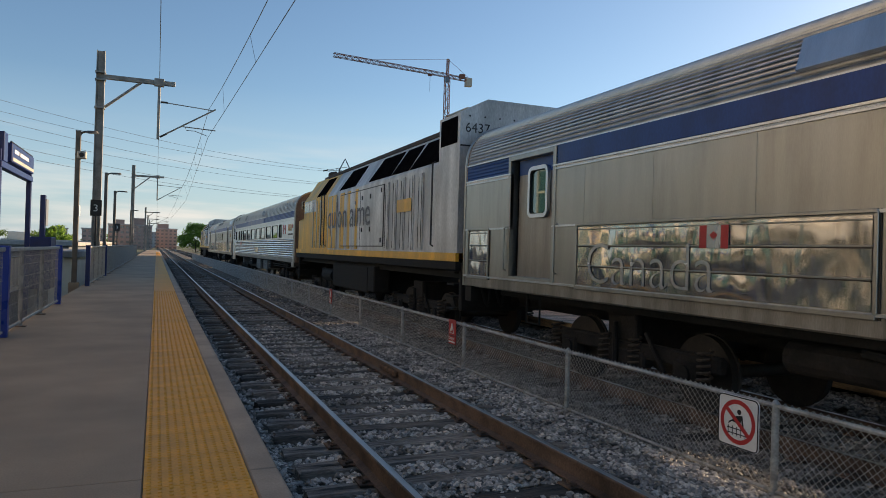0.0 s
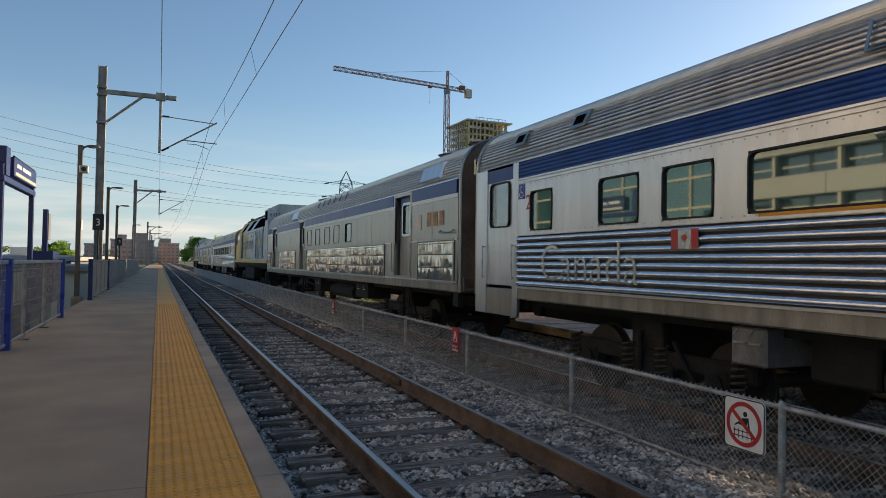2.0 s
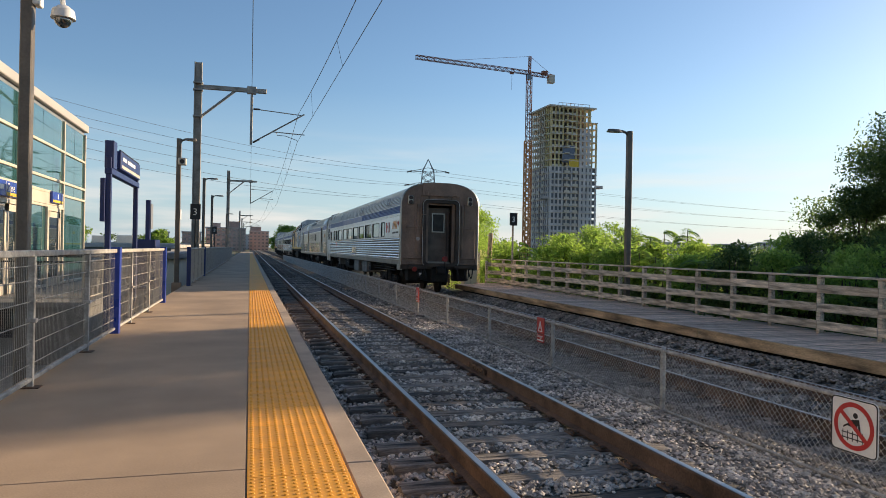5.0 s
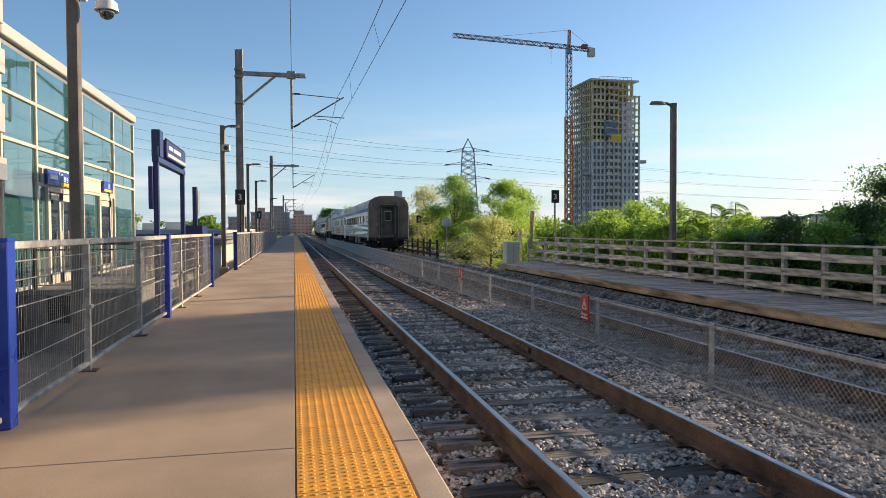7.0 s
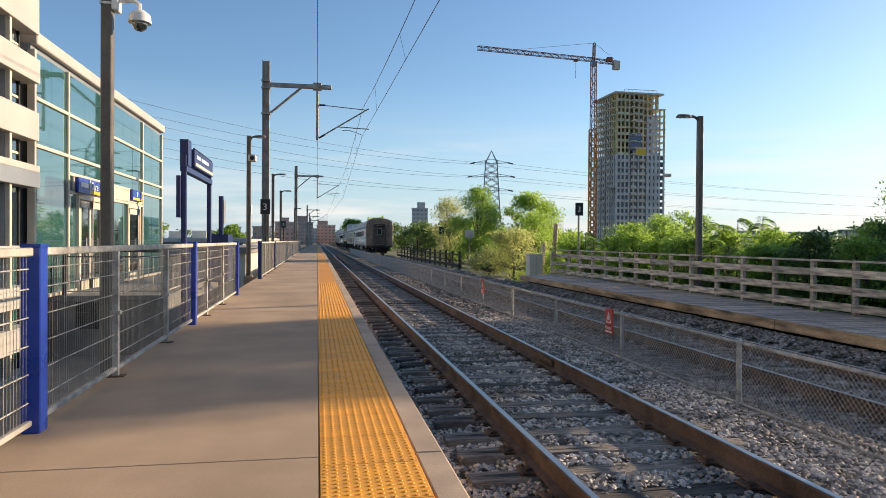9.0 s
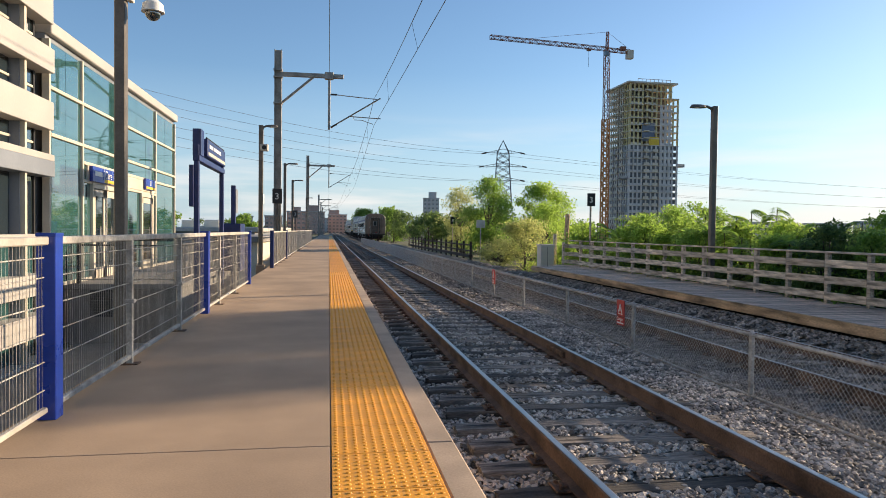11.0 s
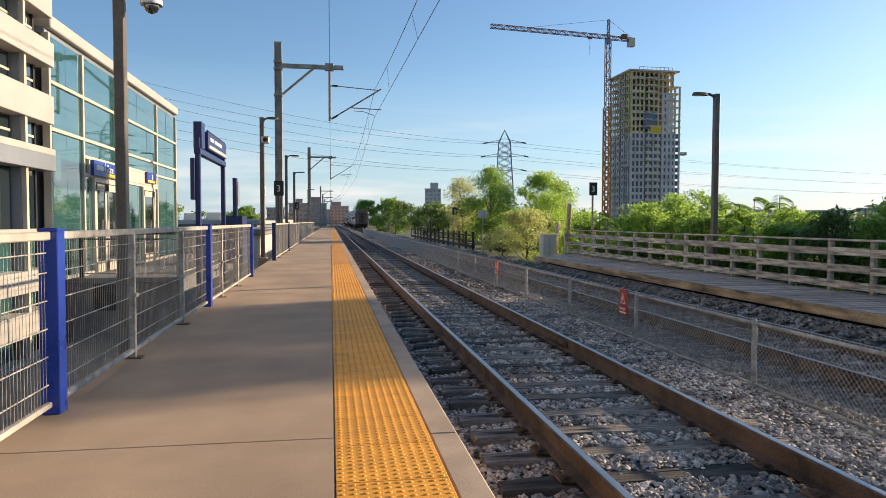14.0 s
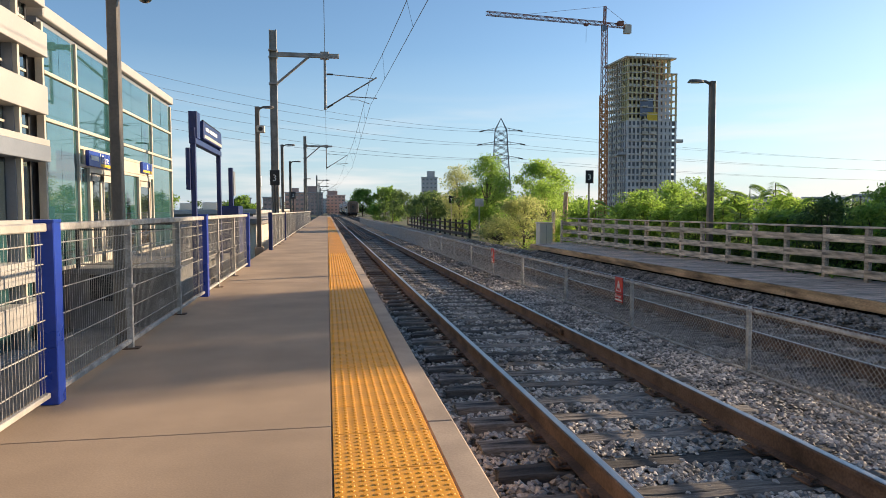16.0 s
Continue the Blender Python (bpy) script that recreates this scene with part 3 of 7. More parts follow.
def blue_post(y, mat, label):
    p = thing("fence_post", label, "fence post", at=pose(FX, y, PZ), group="painted posts along the platform fence")
    part("shaft", Geo().box(-.065, .065, -.07, .07, 0, 1.33, .006), mat, p)
    part("cap", Geo().box(-.069, .069, -.074, .074, 1.31, 1.336, .004), mat, p)


def wire_panel(y0, y1, mat, rail_mat, posts=(), coarse=False, label="welded wire fence panel of galvanised steel on the platform"):
    p = thing("wire_fence", label, "fence", at=pose(FX, y0, PZ), group="wire fence panels along the platform")
    L = y1 - y0
    part("top_rail", Geo().box(-.03, .03, 0, L, 1.25, 1.31, .008), rail_mat, p)
    part("bottom_rail", Geo().box(-.02, .02, 0, L, .06, .10, .006), rail_mat, p)
    w = Geo()
    step = .05 if not coarse else .09
    r = .0020 if not coarse else .006
    n = int(L / step)
    for k in range(1, n):
        y = L * k / n
        w.rod((0, y, .09), (0, y, 1.26), r, n=4, cap=False)
    tagged(part("wire", w, mat, p), kind="stuff")
    for z in (.22, .42, .62, .82, 1.02, 1.16) if not coarse else (.25, .65, 1.05):
        part("cross_wire", Geo().rod((-.006, 0, z), (-.006, L, z), .0055 if not coarse else .007, n=5), mat, p)
    for y in posts:
        q = part("post", Geo().box(-.03, .03, y - y0 - .025, y - y0 + .025, 0, 1.30, .006), M_GALV_DULL, p)
        part("base_plate", Geo().box(-.09, .09, y - y0 - .07, y - y0 + .07, 0, .012, .003), M_PLATE, q)
        part("clamp", Geo().box(-.04, .05, y - y0 - .035, y - y0 + .035, .62, .66, .005), M_GALV_DULL, q)


for y, m, l in ((5.36, M_BLUE, "bright blue painted steel post at the platform fence"), (11.67, M_BLUE, "bright blue painted steel post at the platform fence"),
                (17.75, M_BLUE, "bright blue painted steel post at the platform fence"), (25.0, M_NAVY, "dark navy painted steel post beside the stair gap"), (33.2, M_NAVY, "dark navy painted steel post along the fence")):
    blue_post(y, m, l)
wire_panel(-4.0, 0.6, M_BEIGE, M_BEIGE, (-1.7,))
wire_panel(0.6, 5.27, M_GALV_DULL, M_BEIGE, (0.7, 2.9))
wire_panel(5.45, 11.57, M_GALV_DULL, M_GALV_DULL, (7.38, 9.70))
wire_panel(11.77, 17.65, M_BEIGE, M_BEIGE, (13.07, 15.24))
for a, b in ((25.1, 29.1), (29.1, 33.1), (33.3, 38), (38, 43), (43, 48), (48, 54), (54, 61), (61, 70), (70, 85)):
    wire_panel(a, b, M_BEIGE if a < 33 else M_GALV_DULL, M_BEIGE if a < 33 else M_GALV_DULL, (a + .05, (a + b) / 2), coarse=True)


def lamp_post(x, y, top, reach, arm_dir, box=False, mat=None, label="", group="", w=.16):
    """A square pole with a flat lamp head on a short arm."""
    mat = mat or M_BRONZE
    p = thing("lamp_post", label, "street lamp", at=pose(x, y, ground_height(x, y) if x < -4.7 else ground_height(x, y)), group=group)
    z0 = -p.location.z
    top = top + z0
    part("pole", Geo().box(-w / 2, w / 2, -w / 2, w / 2, 0, top, .012), mat, p)
    part("base", Geo().box(-w, w, -w, w, 0, .25 + (z0 if x < -4.7 else 0), .02), M_EDGE, p)
    arm = tube([(0, 0, top - .22), (arm_dir * .10, 0, top - .06), (arm_dir * .22, 0, top - .015), (arm_dir * reach * .45, 0, top - .015)], .04)
    part("arm", arm, mat, p)
    hd = Geo()
    # a flat, leaf-shaped head, thin at its rim and domed along the middle
    o = [(arm_dir * reach * (.34 + .66 * u), v) for u, v in ((0, .04), (.22, .12), (.6, .15), (.88, .11), (1, .03), (1, -.03), (.88, -.11), (.6, -.15), (.22, -.12), (0, -.04))]
    if arm_dir > 0:
        o = o[::-1]
    n = len(o)
    hd.add([(a, b, top - .055) for a, b in o] + [(arm_dir * reach * .66 + (a - arm_dir * reach * .66) * .8, b * .55, top + .025) for a, b in o], [tuple(range(n))[::-1], tuple(range(n, 2 * n))] + [(k, (k + 1) % n, n + (k + 1) % n, n + k) for k in range(n)])
    h = part("lamp_head", hd, mat, p)
    part("lens", Geo().box(min(arm_dir * reach * .55, arm_dir * reach * .9), max(arm_dir * reach * .55, arm_dir * reach * .9), -.08, .08, top - .064, top - .055), M_WHITE, h)
    if box:
        b = part("speaker", Geo().box(-.02, .26, -.14, .14, top - .95, top - .7, .02), M_BEIGE, p, "small beige loudspeaker box")
        part("speaker_mouth", Geo().rod((.12, -.15, top - .83), (.12, -.13, top - .83), .08, n=12), M_BLACK, b)
        part("notice", Geo().box(.09, .11, -.2, .12, top - 2.9, top - 2.55, .004), M_WHITE, p, "small white notice")
    return p


lamp_post(-4.95, 26.4, 5.42, .62, 1, True, label="slim bronze lamp post with loudspeaker by the stairs", group="lamp posts on the platform")
lamp_post(-4.98, 41.0, 5.4, .75, 1, label="slim bronze lamp post along the platform fence", group="lamp posts on the platform")
lamp_post(-4.98, 49.7, 5.05, .75, 1, label="slim bronze lamp post along the platform fence", group="lamp posts on the platform")
lamp_post(-4.98, 80.0, 5.2, .75, 1, label="slim bronze lamp post far along the platform", group="lamp posts on the platform")
lamp_post(8.35, 18.2, 5.22, .75, -1, label="dark lamp post behind the wooden deck railing", group="lamp posts on the platform", w=.15)

# pole with the dome camera
cp = thing("camera_pole", "dark square steel pole with a white dome camera", "pole", at=pose(-4.98, 9.05, -1.3))
part("pole", Geo().box(-.065, .065, -.065, .065, 0, 8.2, .012), M_BRONZE, cp)
part("bracket", Geo().box(.065, .14, -.09, .09, 5.65, 5.85, .01), M_WHITE, cp)
part("arm", tube([(.12, 0, 5.78), (.3, 0, 5.80), (.36, 0, 5.76), (.37, 0, 5.65)], .03), M_WHITE, cp)
dm = part("dome_camera", Geo().rod((.37, 0, 5.68), (.37, 0, 5.63), .06, .12, n=20).rod((.37, 0, 5.63), (.37, 0, 5.53), .12, .135, n=20), M_WHITE, cp, "white dome camera housing", smooth=40)
bm = bmesh.new()
bmesh.ops.create_uvsphere(bm, u_segments=18, v_segments=10, radius=.095)
part("dome", Geo().take(bm, at=pose(.37, 0, 5.52)), M_GLASS_D, dm, "black glossy dome", smooth=60)
bm.free()
part("strap", Geo().box(-.072, .072, -.072, .072, 5.72, 5.75), M_GALV, cp)

# station name frame and info pillar
sf = thing("station_sign", "navy portal frame carrying a station name board", "sign", at=pose(-5.6, 17.4, -1.3))
for y in (.0, 3.9):
    part("upright", Geo().box(-.06, .06, y - .06, y + .06, 0, 4.9, .01), M_NAVY, sf)
part("cross_beam", Geo().box(-.08, .08, -.08, 3.98, 4.5, 4.64, .01), M_NAVY, sf)
bd = part("name_board", Geo().box(-.1, .12, .8, 3.75, 4.70, 5.14, .015), M_NAVY, sf, "navy name board with white writing over a pale stripe")
part("stripe", Geo().box(.12, .126, .9, 3.7, 4.74, 4.82), M_CREAM, bd)
tb = [(1.05, 1.6), (1.75, 2.9)]
for a, b in tb:
    part("writing_bar", Geo().box(.12, .126, a, b, 4.93, 5.02), M_WHITE, bd)
part("light_rail", Geo().rod((.08, .85, 5.16), (.08, 3.7, 5.16), .025, n=8), M_BLACK, bd)
part("top_post", Geo().box(-.1, .1, .0, .4, 4.64, 5.28, .01), M_NAVY, sf)
part("side_panel", Geo().box(-.16, -.055, -.12, .1, 3.4, 4.4, .01), M_NAVY, sf)
ip = thing("info_pillar", "slim navy information pillar above a navy cabinet", "sign", at=pose(-5.6, 23.9, -1.3))
part("pillar", Geo().box(-.07, .07, -.1, .1, 0, 4.32, .01), M_NAVY, ip)
part("poster", Geo().box(.07, .1, -.08, .35, 3.4, 4.2, .006), M_GREYCLAD, ip, "grey poster case")
part("cabinet", Geo().box(-.32, .3, -.5, .6, 1.5, 3.05, .02), M_NAVY, ip)


def stop_plate(x, y, z, h, pole_z, label, facing="three"):
    s = thing("stop_marker", label, "sign", at=pose(x, y, pole_z), group="black stop marker signs")
    part("pole", Geo().box(-.032, .032, -.03, .03, 0, z - pole_z + .1, .006), M_BLACK if x < 0 else M_TIMBER, s)
    b = part("board", Geo().box(-h * .32, h * .32, -.08, -.045, z - pole_z - h / 2, z - pole_z + h / 2, .006), M_BLACK, s)
    lettering("3", h * .62, M_WHITE, b, pose(-h * .17, -.084, z - pole_z - h * .22) @ pose(0, 0, 0, 90, 0, 0), "numeral")
    return s


stop_plate(-4.72, 31.5, 3.05, .66, -.9, "black stop marker sign with a white numeral by the fence")
stop_plate(8.0, 26.6, 2.92, .52, -.6, "black stop marker sign with a white numeral at the deck end")
stop_plate(-4.75, 49.0, 2.65, .5, -.9, "black stop marker sign far along the fence")
stop_plate(7.45, 55, 2.45, .6, -.6, "black stop marker sign before the trees")


# ---- overhead line ----
def ocs_mast(y, label, full=True):
    m = thing("catenary_mast", label, "mast", at=pose(-4.9, y, -1.3), group="catenary masts along the platform")
    H = 11.45
    sec = [(-.17, -.16), (-.135, -.16), (-.135, -.02), (.135, -.02), (.135, -.16), (.17, -.16), (.17, .16), (.135, .16), (.135, .02), (-.135, .02), (-.135, .16), (-.17, .16)]
    n = len(sec)
    g = Geo().add([(x, q, 0) for x, q in sec] + [(x, q, H) for x, q in sec],
                  [(k, (k + 1) % n, n + (k + 1) % n, n + k) for k in range(n)] + [(12, 13, 22, 23), (14, 15, 20, 21), (16, 17, 18, 19)])
    part("column", g, M_MAST, m, "weathered steel H-section column")
    c = Geo().box(-.21, .21, -.2, .2, 10.45, 10.53, .01).box(-.21, .21, -.2, .2, 10.12, 10.2, .01)
    part("upper_clamp", c, M_MAST, m)
    part("lower_clamp", Geo().box(-.21, .21, -.2, .2, 8.88, 8.96, .01), M_MAST, m)
    part("beam", Geo().box(.17, 3.1, -.09, .09, 10.22, 10.42, .012), M_MAST, m)
    part("brace", Geo().rod((.17, 0, 8.95), (1.65, 0, 10.24), .06, n=8), M_MAST, m)
    part("drop_clamp", Geo().box(2.2, 2.62, -.13, .13, 10.16, 10.5, .015), M_MAST, m)
    part("drop_tube", Geo().box(2.36, 2.48, -.06, .06, 7.75, 10.25, .012), M_MAST, m)
    for z, x in ((9.45, 2.5), (7.85, 2.5)):
        part("insulator", Geo().rod((x, 0, z), (x + .3, 0, z + (.0 if z > 9 else .18)), .045, n=8), M_GRIME_SHADE, m)
    part("top_stay", Geo().rod((2.6, 0, 9.45), (4.75, 0, 9.3), .022, n=6), M_MAST, m)
    part("cantilever_tube", Geo().rod((2.6, 0, 7.92), (4.9, 0, 9.36), .035, n=8), M_MAST, m)
    part("registration_arm", Geo().rod((3.4, 0, 8.42), (4.92, 0, 8.36), .024, n=6), M_MAST, m)
    part("steady_arm", tube([(3.6, 0, 8.38), (3.62, 0, 8.26), (4.0, 0, 8.26), (4.55, 0, 8.08)], .016), M_MAST, m)
    return m


MASTS = (-12.0, 34.1, 81.6, 172.0, 217.0, 262.0)
for k, y in enumerate(MASTS):
    ocs_mast(y, "weathered steel catenary mast with cantilever arm over the track")


def sagged(a, b, sag, r, n=14):
    a, b = Vector(a), Vector(b)
    return tube([a.lerp(b, k / n) - Vector((0, 0, sag * 4 * (k / n) * (1 - k / n))) for k in range(n + 1)], r, 4)


ow = thing("overhead_wires", "thin dark overhead contact and messenger wires", "wires")
for y0, y1 in zip(MASTS[:-1], MASTS[1:]):
    k0 = MASTS.index(y0) % 2
    mx = (.0, -.3) if not k0 else (-.3, .0)
    cx = (.56, -.31) if not k0 else (-.31, .5)
    part("messenger_wire", sagged((mx[0], y0, 8.05), (mx[1], y1, 8.05), .75 if y0 < 34 else .5, .011), M_BLACK, ow)
    part("contact_wire", sagged((cx[0], y0, 6.72), (cx[1], y1, 6.72), .05, .010), M_BLACK, ow)
    part("feeder_wire", sagged((-2.48, y0, 9.28), (-2.48, y1, 9.28), .5, .012), M_BLACK, ow)
    for k in (.15, .32, .5, .68, .85):
        y = y0 + (y1 - y0) * k
        part("dropper", Geo().rod((mx[0] + (mx[1] - mx[0]) * k, y, 8.05 - (.75 if y0 < 34 else .5) * 4 * k * (1 - k)), (cx[0] + (cx[1] - cx[0]) * k, y, 6.72 - .05 * 4 * k * (1 - k)), .006, n=4), M_BLACK, ow)

# ---- glazed station hall ----
BX, BY0, BY1 = -8.6, 16.45, 29.1
hall = thing("station_hall", "glazed station hall with cream frames and blue-green panes", "building", at=pose(0, 0, 0))
part("core", Geo().box(BX - 7, BX - .25, BY0, BY1 - .1, -1.3, 5.75), M_GREYCLAD, hall)
part("roof_fascia", Geo().box(BX - 7.2, BX + .12, BY0, BY1 + .12, 5.82, 6.10, .02), M_PANELWHITE, hall, "white roof edge")
part("roof_soffit", Geo().box(BX - 7.1, BX - .02, BY0, BY1 + .02, 5.70, 5.82), M_GREYCLAD, hall)
VM = (BY0 + .1, 18.64, 22.4, 26.05, BY1)
HM = (.25, 2.75, 3.2, 3.63, 4.67, 5.72)
for y in VM:
    part("mullion", Geo().box(BX - .1, BX + .06, y - .07, y + .02, .1, 5.72, .008), M_CREAM, hall)
    part("mullion_side", Geo().box(BX - .1, BX + .05, y + .02, y + .035, .1, 5.72), M_BROWN, hall)
for z in HM[:-1]:
    for ya, yb in zip(VM[:-1], VM[1:]):
        if (z == 3.2 and ya < 18) or (z == 2.75 and (ya < 18 or yb > 28)):
            part("pane", Geo().box(BX - .03, BX + .001, ya + .05, yb - .07, z - .04, z + .04), M_GLASS_B, hall)
            continue
        part("transom", Geo().box(BX - .08, BX + .055, ya + .05, yb - .07, z - .04, z + .04, .006), M_CREAM, hall)
for ya, yb in zip(VM[:-1], VM[1:]):
    n = max(2, round((yb - ya) / 1.25))
    for za, zb in zip(HM[:-1], HM[1:]):
        for k in range(n):
            a, b = ya + .05 + (yb - ya - .12) * k / n, ya + .05 + (yb - ya - .12) * (k + 1) / n
            part("pane", Geo().box(BX - .03, BX + random.uniform(-.004, .004), a + .008, b - .008, za + .04, zb - .04), M_GLASS_B, hall)
# end wall facing down the platform
for k in range(5):
    for za, zb in zip(HM[:-1], HM[1:]):
        part("pane", Geo().box(BX - 1.3 * (k + 1), BX - 1.3 * k - .12, BY1 - .06, BY1 - .03, za + .04, zb - .04), M_GLASS_B, hall)
for ya, yb in ((19.35, 21.3), (24.1, 25.5)):
    dr = part("door_frame", Geo().box(BX + .0, BX + .08, ya - .08, ya, .2, 2.72, .006).box(BX, BX + .08, yb, yb + .08, .2, 2.72, .006).box(BX, BX + .08, ya, yb, 2.6, 2.72, .006), M_CREAM, hall)
    n = 2 if yb - ya > 1.6 else 1
    for k in range(n):
        a, b = ya + (yb - ya) * k / n, ya + (yb - ya) * (k + 1) / n
        d = part("door", Geo().box(BX + .01, BX + .06, a + .01, a + .16, .22, 2.58).box(BX + .01, BX + .06, b - .16, b - .01, .22, 2.58).box(BX + .01, BX + .06, a, b, .22, .5).box(BX + .01, BX + .06, a, b, 2.4, 2.58), M_CREAM, hall)
        part("door_glass", Geo().box(BX + .02, BX + .04, a + .16, b - .16, .5, 2.4), M_GLASS_D, d)
        part("handle", Geo().rod((BX + .1, b - .1, 1.0), (BX + .1, b - .1, 1.6), .015, n=6), M_GALV, d)
sb = part("entrance_sign", Geo().box(BX + .06, BX + .14, 19.05, 22.0, 2.76, 3.16, .01), M_BLUE, hall, "blue entrance sign with white lettering over yellow")
part("yellow_strip", Geo().box(BX + .14, BX + .146, 20.0, 21.98, 2.78, 2.87), M_YELLOW, sb)
part("emblem", Geo().box(BX + .14, BX + .146, 19.22, 19.8, 2.92, 3.04), M_WHITE, sb)
part("divider", Geo().box(BX + .14, BX + .146, 19.93, 19.96, 2.78, 3.14), M_WHITE, sb)
lettering("Gare", .30, M_WHITE, sb, pose(BX + .147, 20.02, 2.90) @ pose(0, 0, 0, 90, 0, 90))
part("writing_bar", Geo().box(BX + .14, BX + .146, 20.8, 21.8, 2.94, 3.08), M_WHITE, sb)
s2 = part("lift_sign", Geo().box(BX + .06, BX + .14, 24.3, 25.5, 2.86, 3.22, .01), M_BLUE, hall, "small blue sign over the second door")
part("yellow_strip", Geo().box(BX + .14, BX + .146, 24.32, 25.48, 2.88, 2.96), M_YELLOW, s2)
part("figure", Geo().box(BX + .14, BX + .146, 24.85, 24.95, 3.0, 3.16), M_WHITE, s2)
part("lintel_panel", Geo().box(BX + .005, BX + .05, 18.95, 25.95, 2.80, 3.155), M_CREAM, hall)

# ---- white panelled block beside it ----
wb = thing("panelled_block", "white panelled building block with recessed windows", "building")
WX, WY0, WY1 = -8.4, 1.0, 16.35
part("core", Geo().box(WX - 8, WX - .45, WY0, WY1 - .05, -1.3, 9.6), M_GREYCLAD, wb)
BANDS = ((3.675, 4.287), (4.911, 5.278 + .15), (5.97, 6.75), (7.35, 8.1), (8.9, 9.8))
for k, (za, zb) in enumerate(BANDS):
    off = .0
    for y in np.arange(WY0, WY1 - .1, 3.07):
        part("cladding_panel", Geo().box(WX - .5, WX + .02 * (k % 2), y + .006, min(WY1, y + 3.07) - .006, za, zb, .01), M_PANELWHITE, wb)
part("grey_band", Geo().box(WX - .5, WX + .02, WY0, WY1, 2.66, 3.0, .01), M_GREYCLAD, wb, "grey band over the ground floor")
part("sill_band", Geo().box(WX - .5, WX + .01, WY0, WY1, 3.0, 3.14, .008), M_PANELWHITE, wb)
for za, zb in ((-1.32, -1.2), (-.74, -.26), (.14, .58), (1.26, 1.42)):
    for y in np.arange(WY0, WY1 - .1, 3.07):
        part("cladding_panel", Geo().box(WX - .5, WX - .01, y + .006, min(WY1, y + 3.07) - .006, za, zb, .008), M_PANELWHITE, wb)
GAPS = [(-1.2, -.74), (-.26, .14), (.58, 1.26), (1.42, 2.66)] + [(3.14, 3.675), (4.287, 4.911), (5.428, 5.97), (6.75, 7.35), (8.1, 8.9)]
for za, zb in GAPS:
    y = WY0 + .2
    k = 0
    while y < WY1 - .3:
        part("window_pane", Geo().box(WX - .36, WX - .33, y, min(y + .95, WY1 - .06), za, zb), M_GLASS_D if za > 1 else M_GLASS_B, wb)
        if k % 2:
            part("mullion", Geo().box(WX - .38, WX - .30, y + .95, min(y + 1.02, WY1 - .02), za - .002, zb + .002), M_BLACK, wb)
        else:
            part("pier", Geo().box(WX - .46, WX - .14, y + .93, min(y + 1.09, WY1 - .02), za - .002, zb + .002), M_GREYCLAD, wb)
            part("pier_face", Geo().box(WX - .14, WX - .05, y + .96, min(y + 1.06, WY1 - .02), za - .002, zb + .002), M_CREAM, wb)
        if za > 3:
            part("transom", Geo().box(WX - .335, WX - .30, y, min(y + .93, WY1 - .06), za + .40 * (zb - za), za + .40 * (zb - za) + .05), M_CREAM, wb)
        y += 1.07
        k += 1

# ---- terrace before the hall ----
te = thing("terrace", "raised concrete terrace before the station hall", "terrace", kind="structure")
part("slab", Geo().box(BX - .2, -6.05, 17.9, 30.5, .06, .20, .015), M_TERRACE, te)
part("retaining_wall", Geo().box(BX - .1, -6.2, 18.05, 30.3, -1.35, .06), M_TERRACE, te)
gv = Geo().box(-8.2, -7.68, 18.0, 18.05, -.62, .04)
for k in range(9):
    gv.box(-8.18, -7.70, 17.97, 18.02, -.58 + .067 * k, -.55 + .067 * k)
part("vent_grille", gv, M_BLACK, te)
part("lower_paving", Geo().box(BX + .1, -4.75, 4.0, 18.0, -1.4, -1.27, .01), M_TERRACE, te)
for xa, ya, xb, yb, lab in ((-6.15, 18.0, -6.15, 30.2, "along the terrace"), (-8.45, 18.0, -6.2, 18.0, "across the near end of the terrace")):
    tr = thing("terrace_railing", "dark handrail on cream posts " + lab, "railing", at=pose(0, 0, .2), group="terrace railings")
    for z, r in ((1.08, .03), (.94, .02), (.1, .018)):
        part("handrail" if z > 1 else "rail", Geo().rod((xa, ya, z), (xb, yb, z), r, n=8), M_BLACK if z > .5 else M_BEIGE, tr)
    d = Vector((xb - xa, yb - ya, 0))
    m = max(2, round(d.length / 1.9))
    for k in range(m + 1):
        x, y = xa + d.x * k / m, ya + d.y * k / m
        part("post", Geo().box(x - .045, x + .045, y - .045, y + .045, 0, 1.1, .006), M_CREAM if k % 3 else M_BLACK, tr)
    bl = Geo()
    q = int(d.length / .11)
    for k in range(1, q):
        x, y = xa + d.x * k / q, ya + d.y * k / q
        bl.rod((x, y, .1), (x, y, .94), .008, n=4)
    tagged(part("baluster", bl, M_BEIGE, tr), kind="stuff")

# low roofs and a pale shed beyond
def shed(x0, x1, y0, y1, h, roofmat, wallmat, label):
    s = thing("low_building", label, "building", at=pose(0, 0, -1.3))
    part("wall", Geo().box(x0, x1, y0, y1, 0, h + 1.3), wallmat, s)
    part("roof", Geo().box(x0 - .3, x1 + .3, y0 - .3, y1 + .3, h + 1.3, h + 1.6, .03), roofmat, s)
    return s


sh = shed(-34, -7.8, 52, 75, 1.35, M_PALEROOF, M_GREYCLAD, "low grey flat-roofed building beyond the platform")
for x, y in ((-12, 60), (-15, 66), (-19, 58)):
    part("roof_unit", Geo().box(x - .6, x + .6, y - .6, y + .6, 2.95, 3.6, .05), M_PALEWALL, sh)
shed(-16, -8.2, 78, 110, 1.5, M_PALEROOF, M_PALEWALL, "long pale low building beside the platform")
shed(-8.0, -6.0, 36, 48, .9, M_MEMBRANE, M_PALEWALL, "small pale shed beside the stairs")

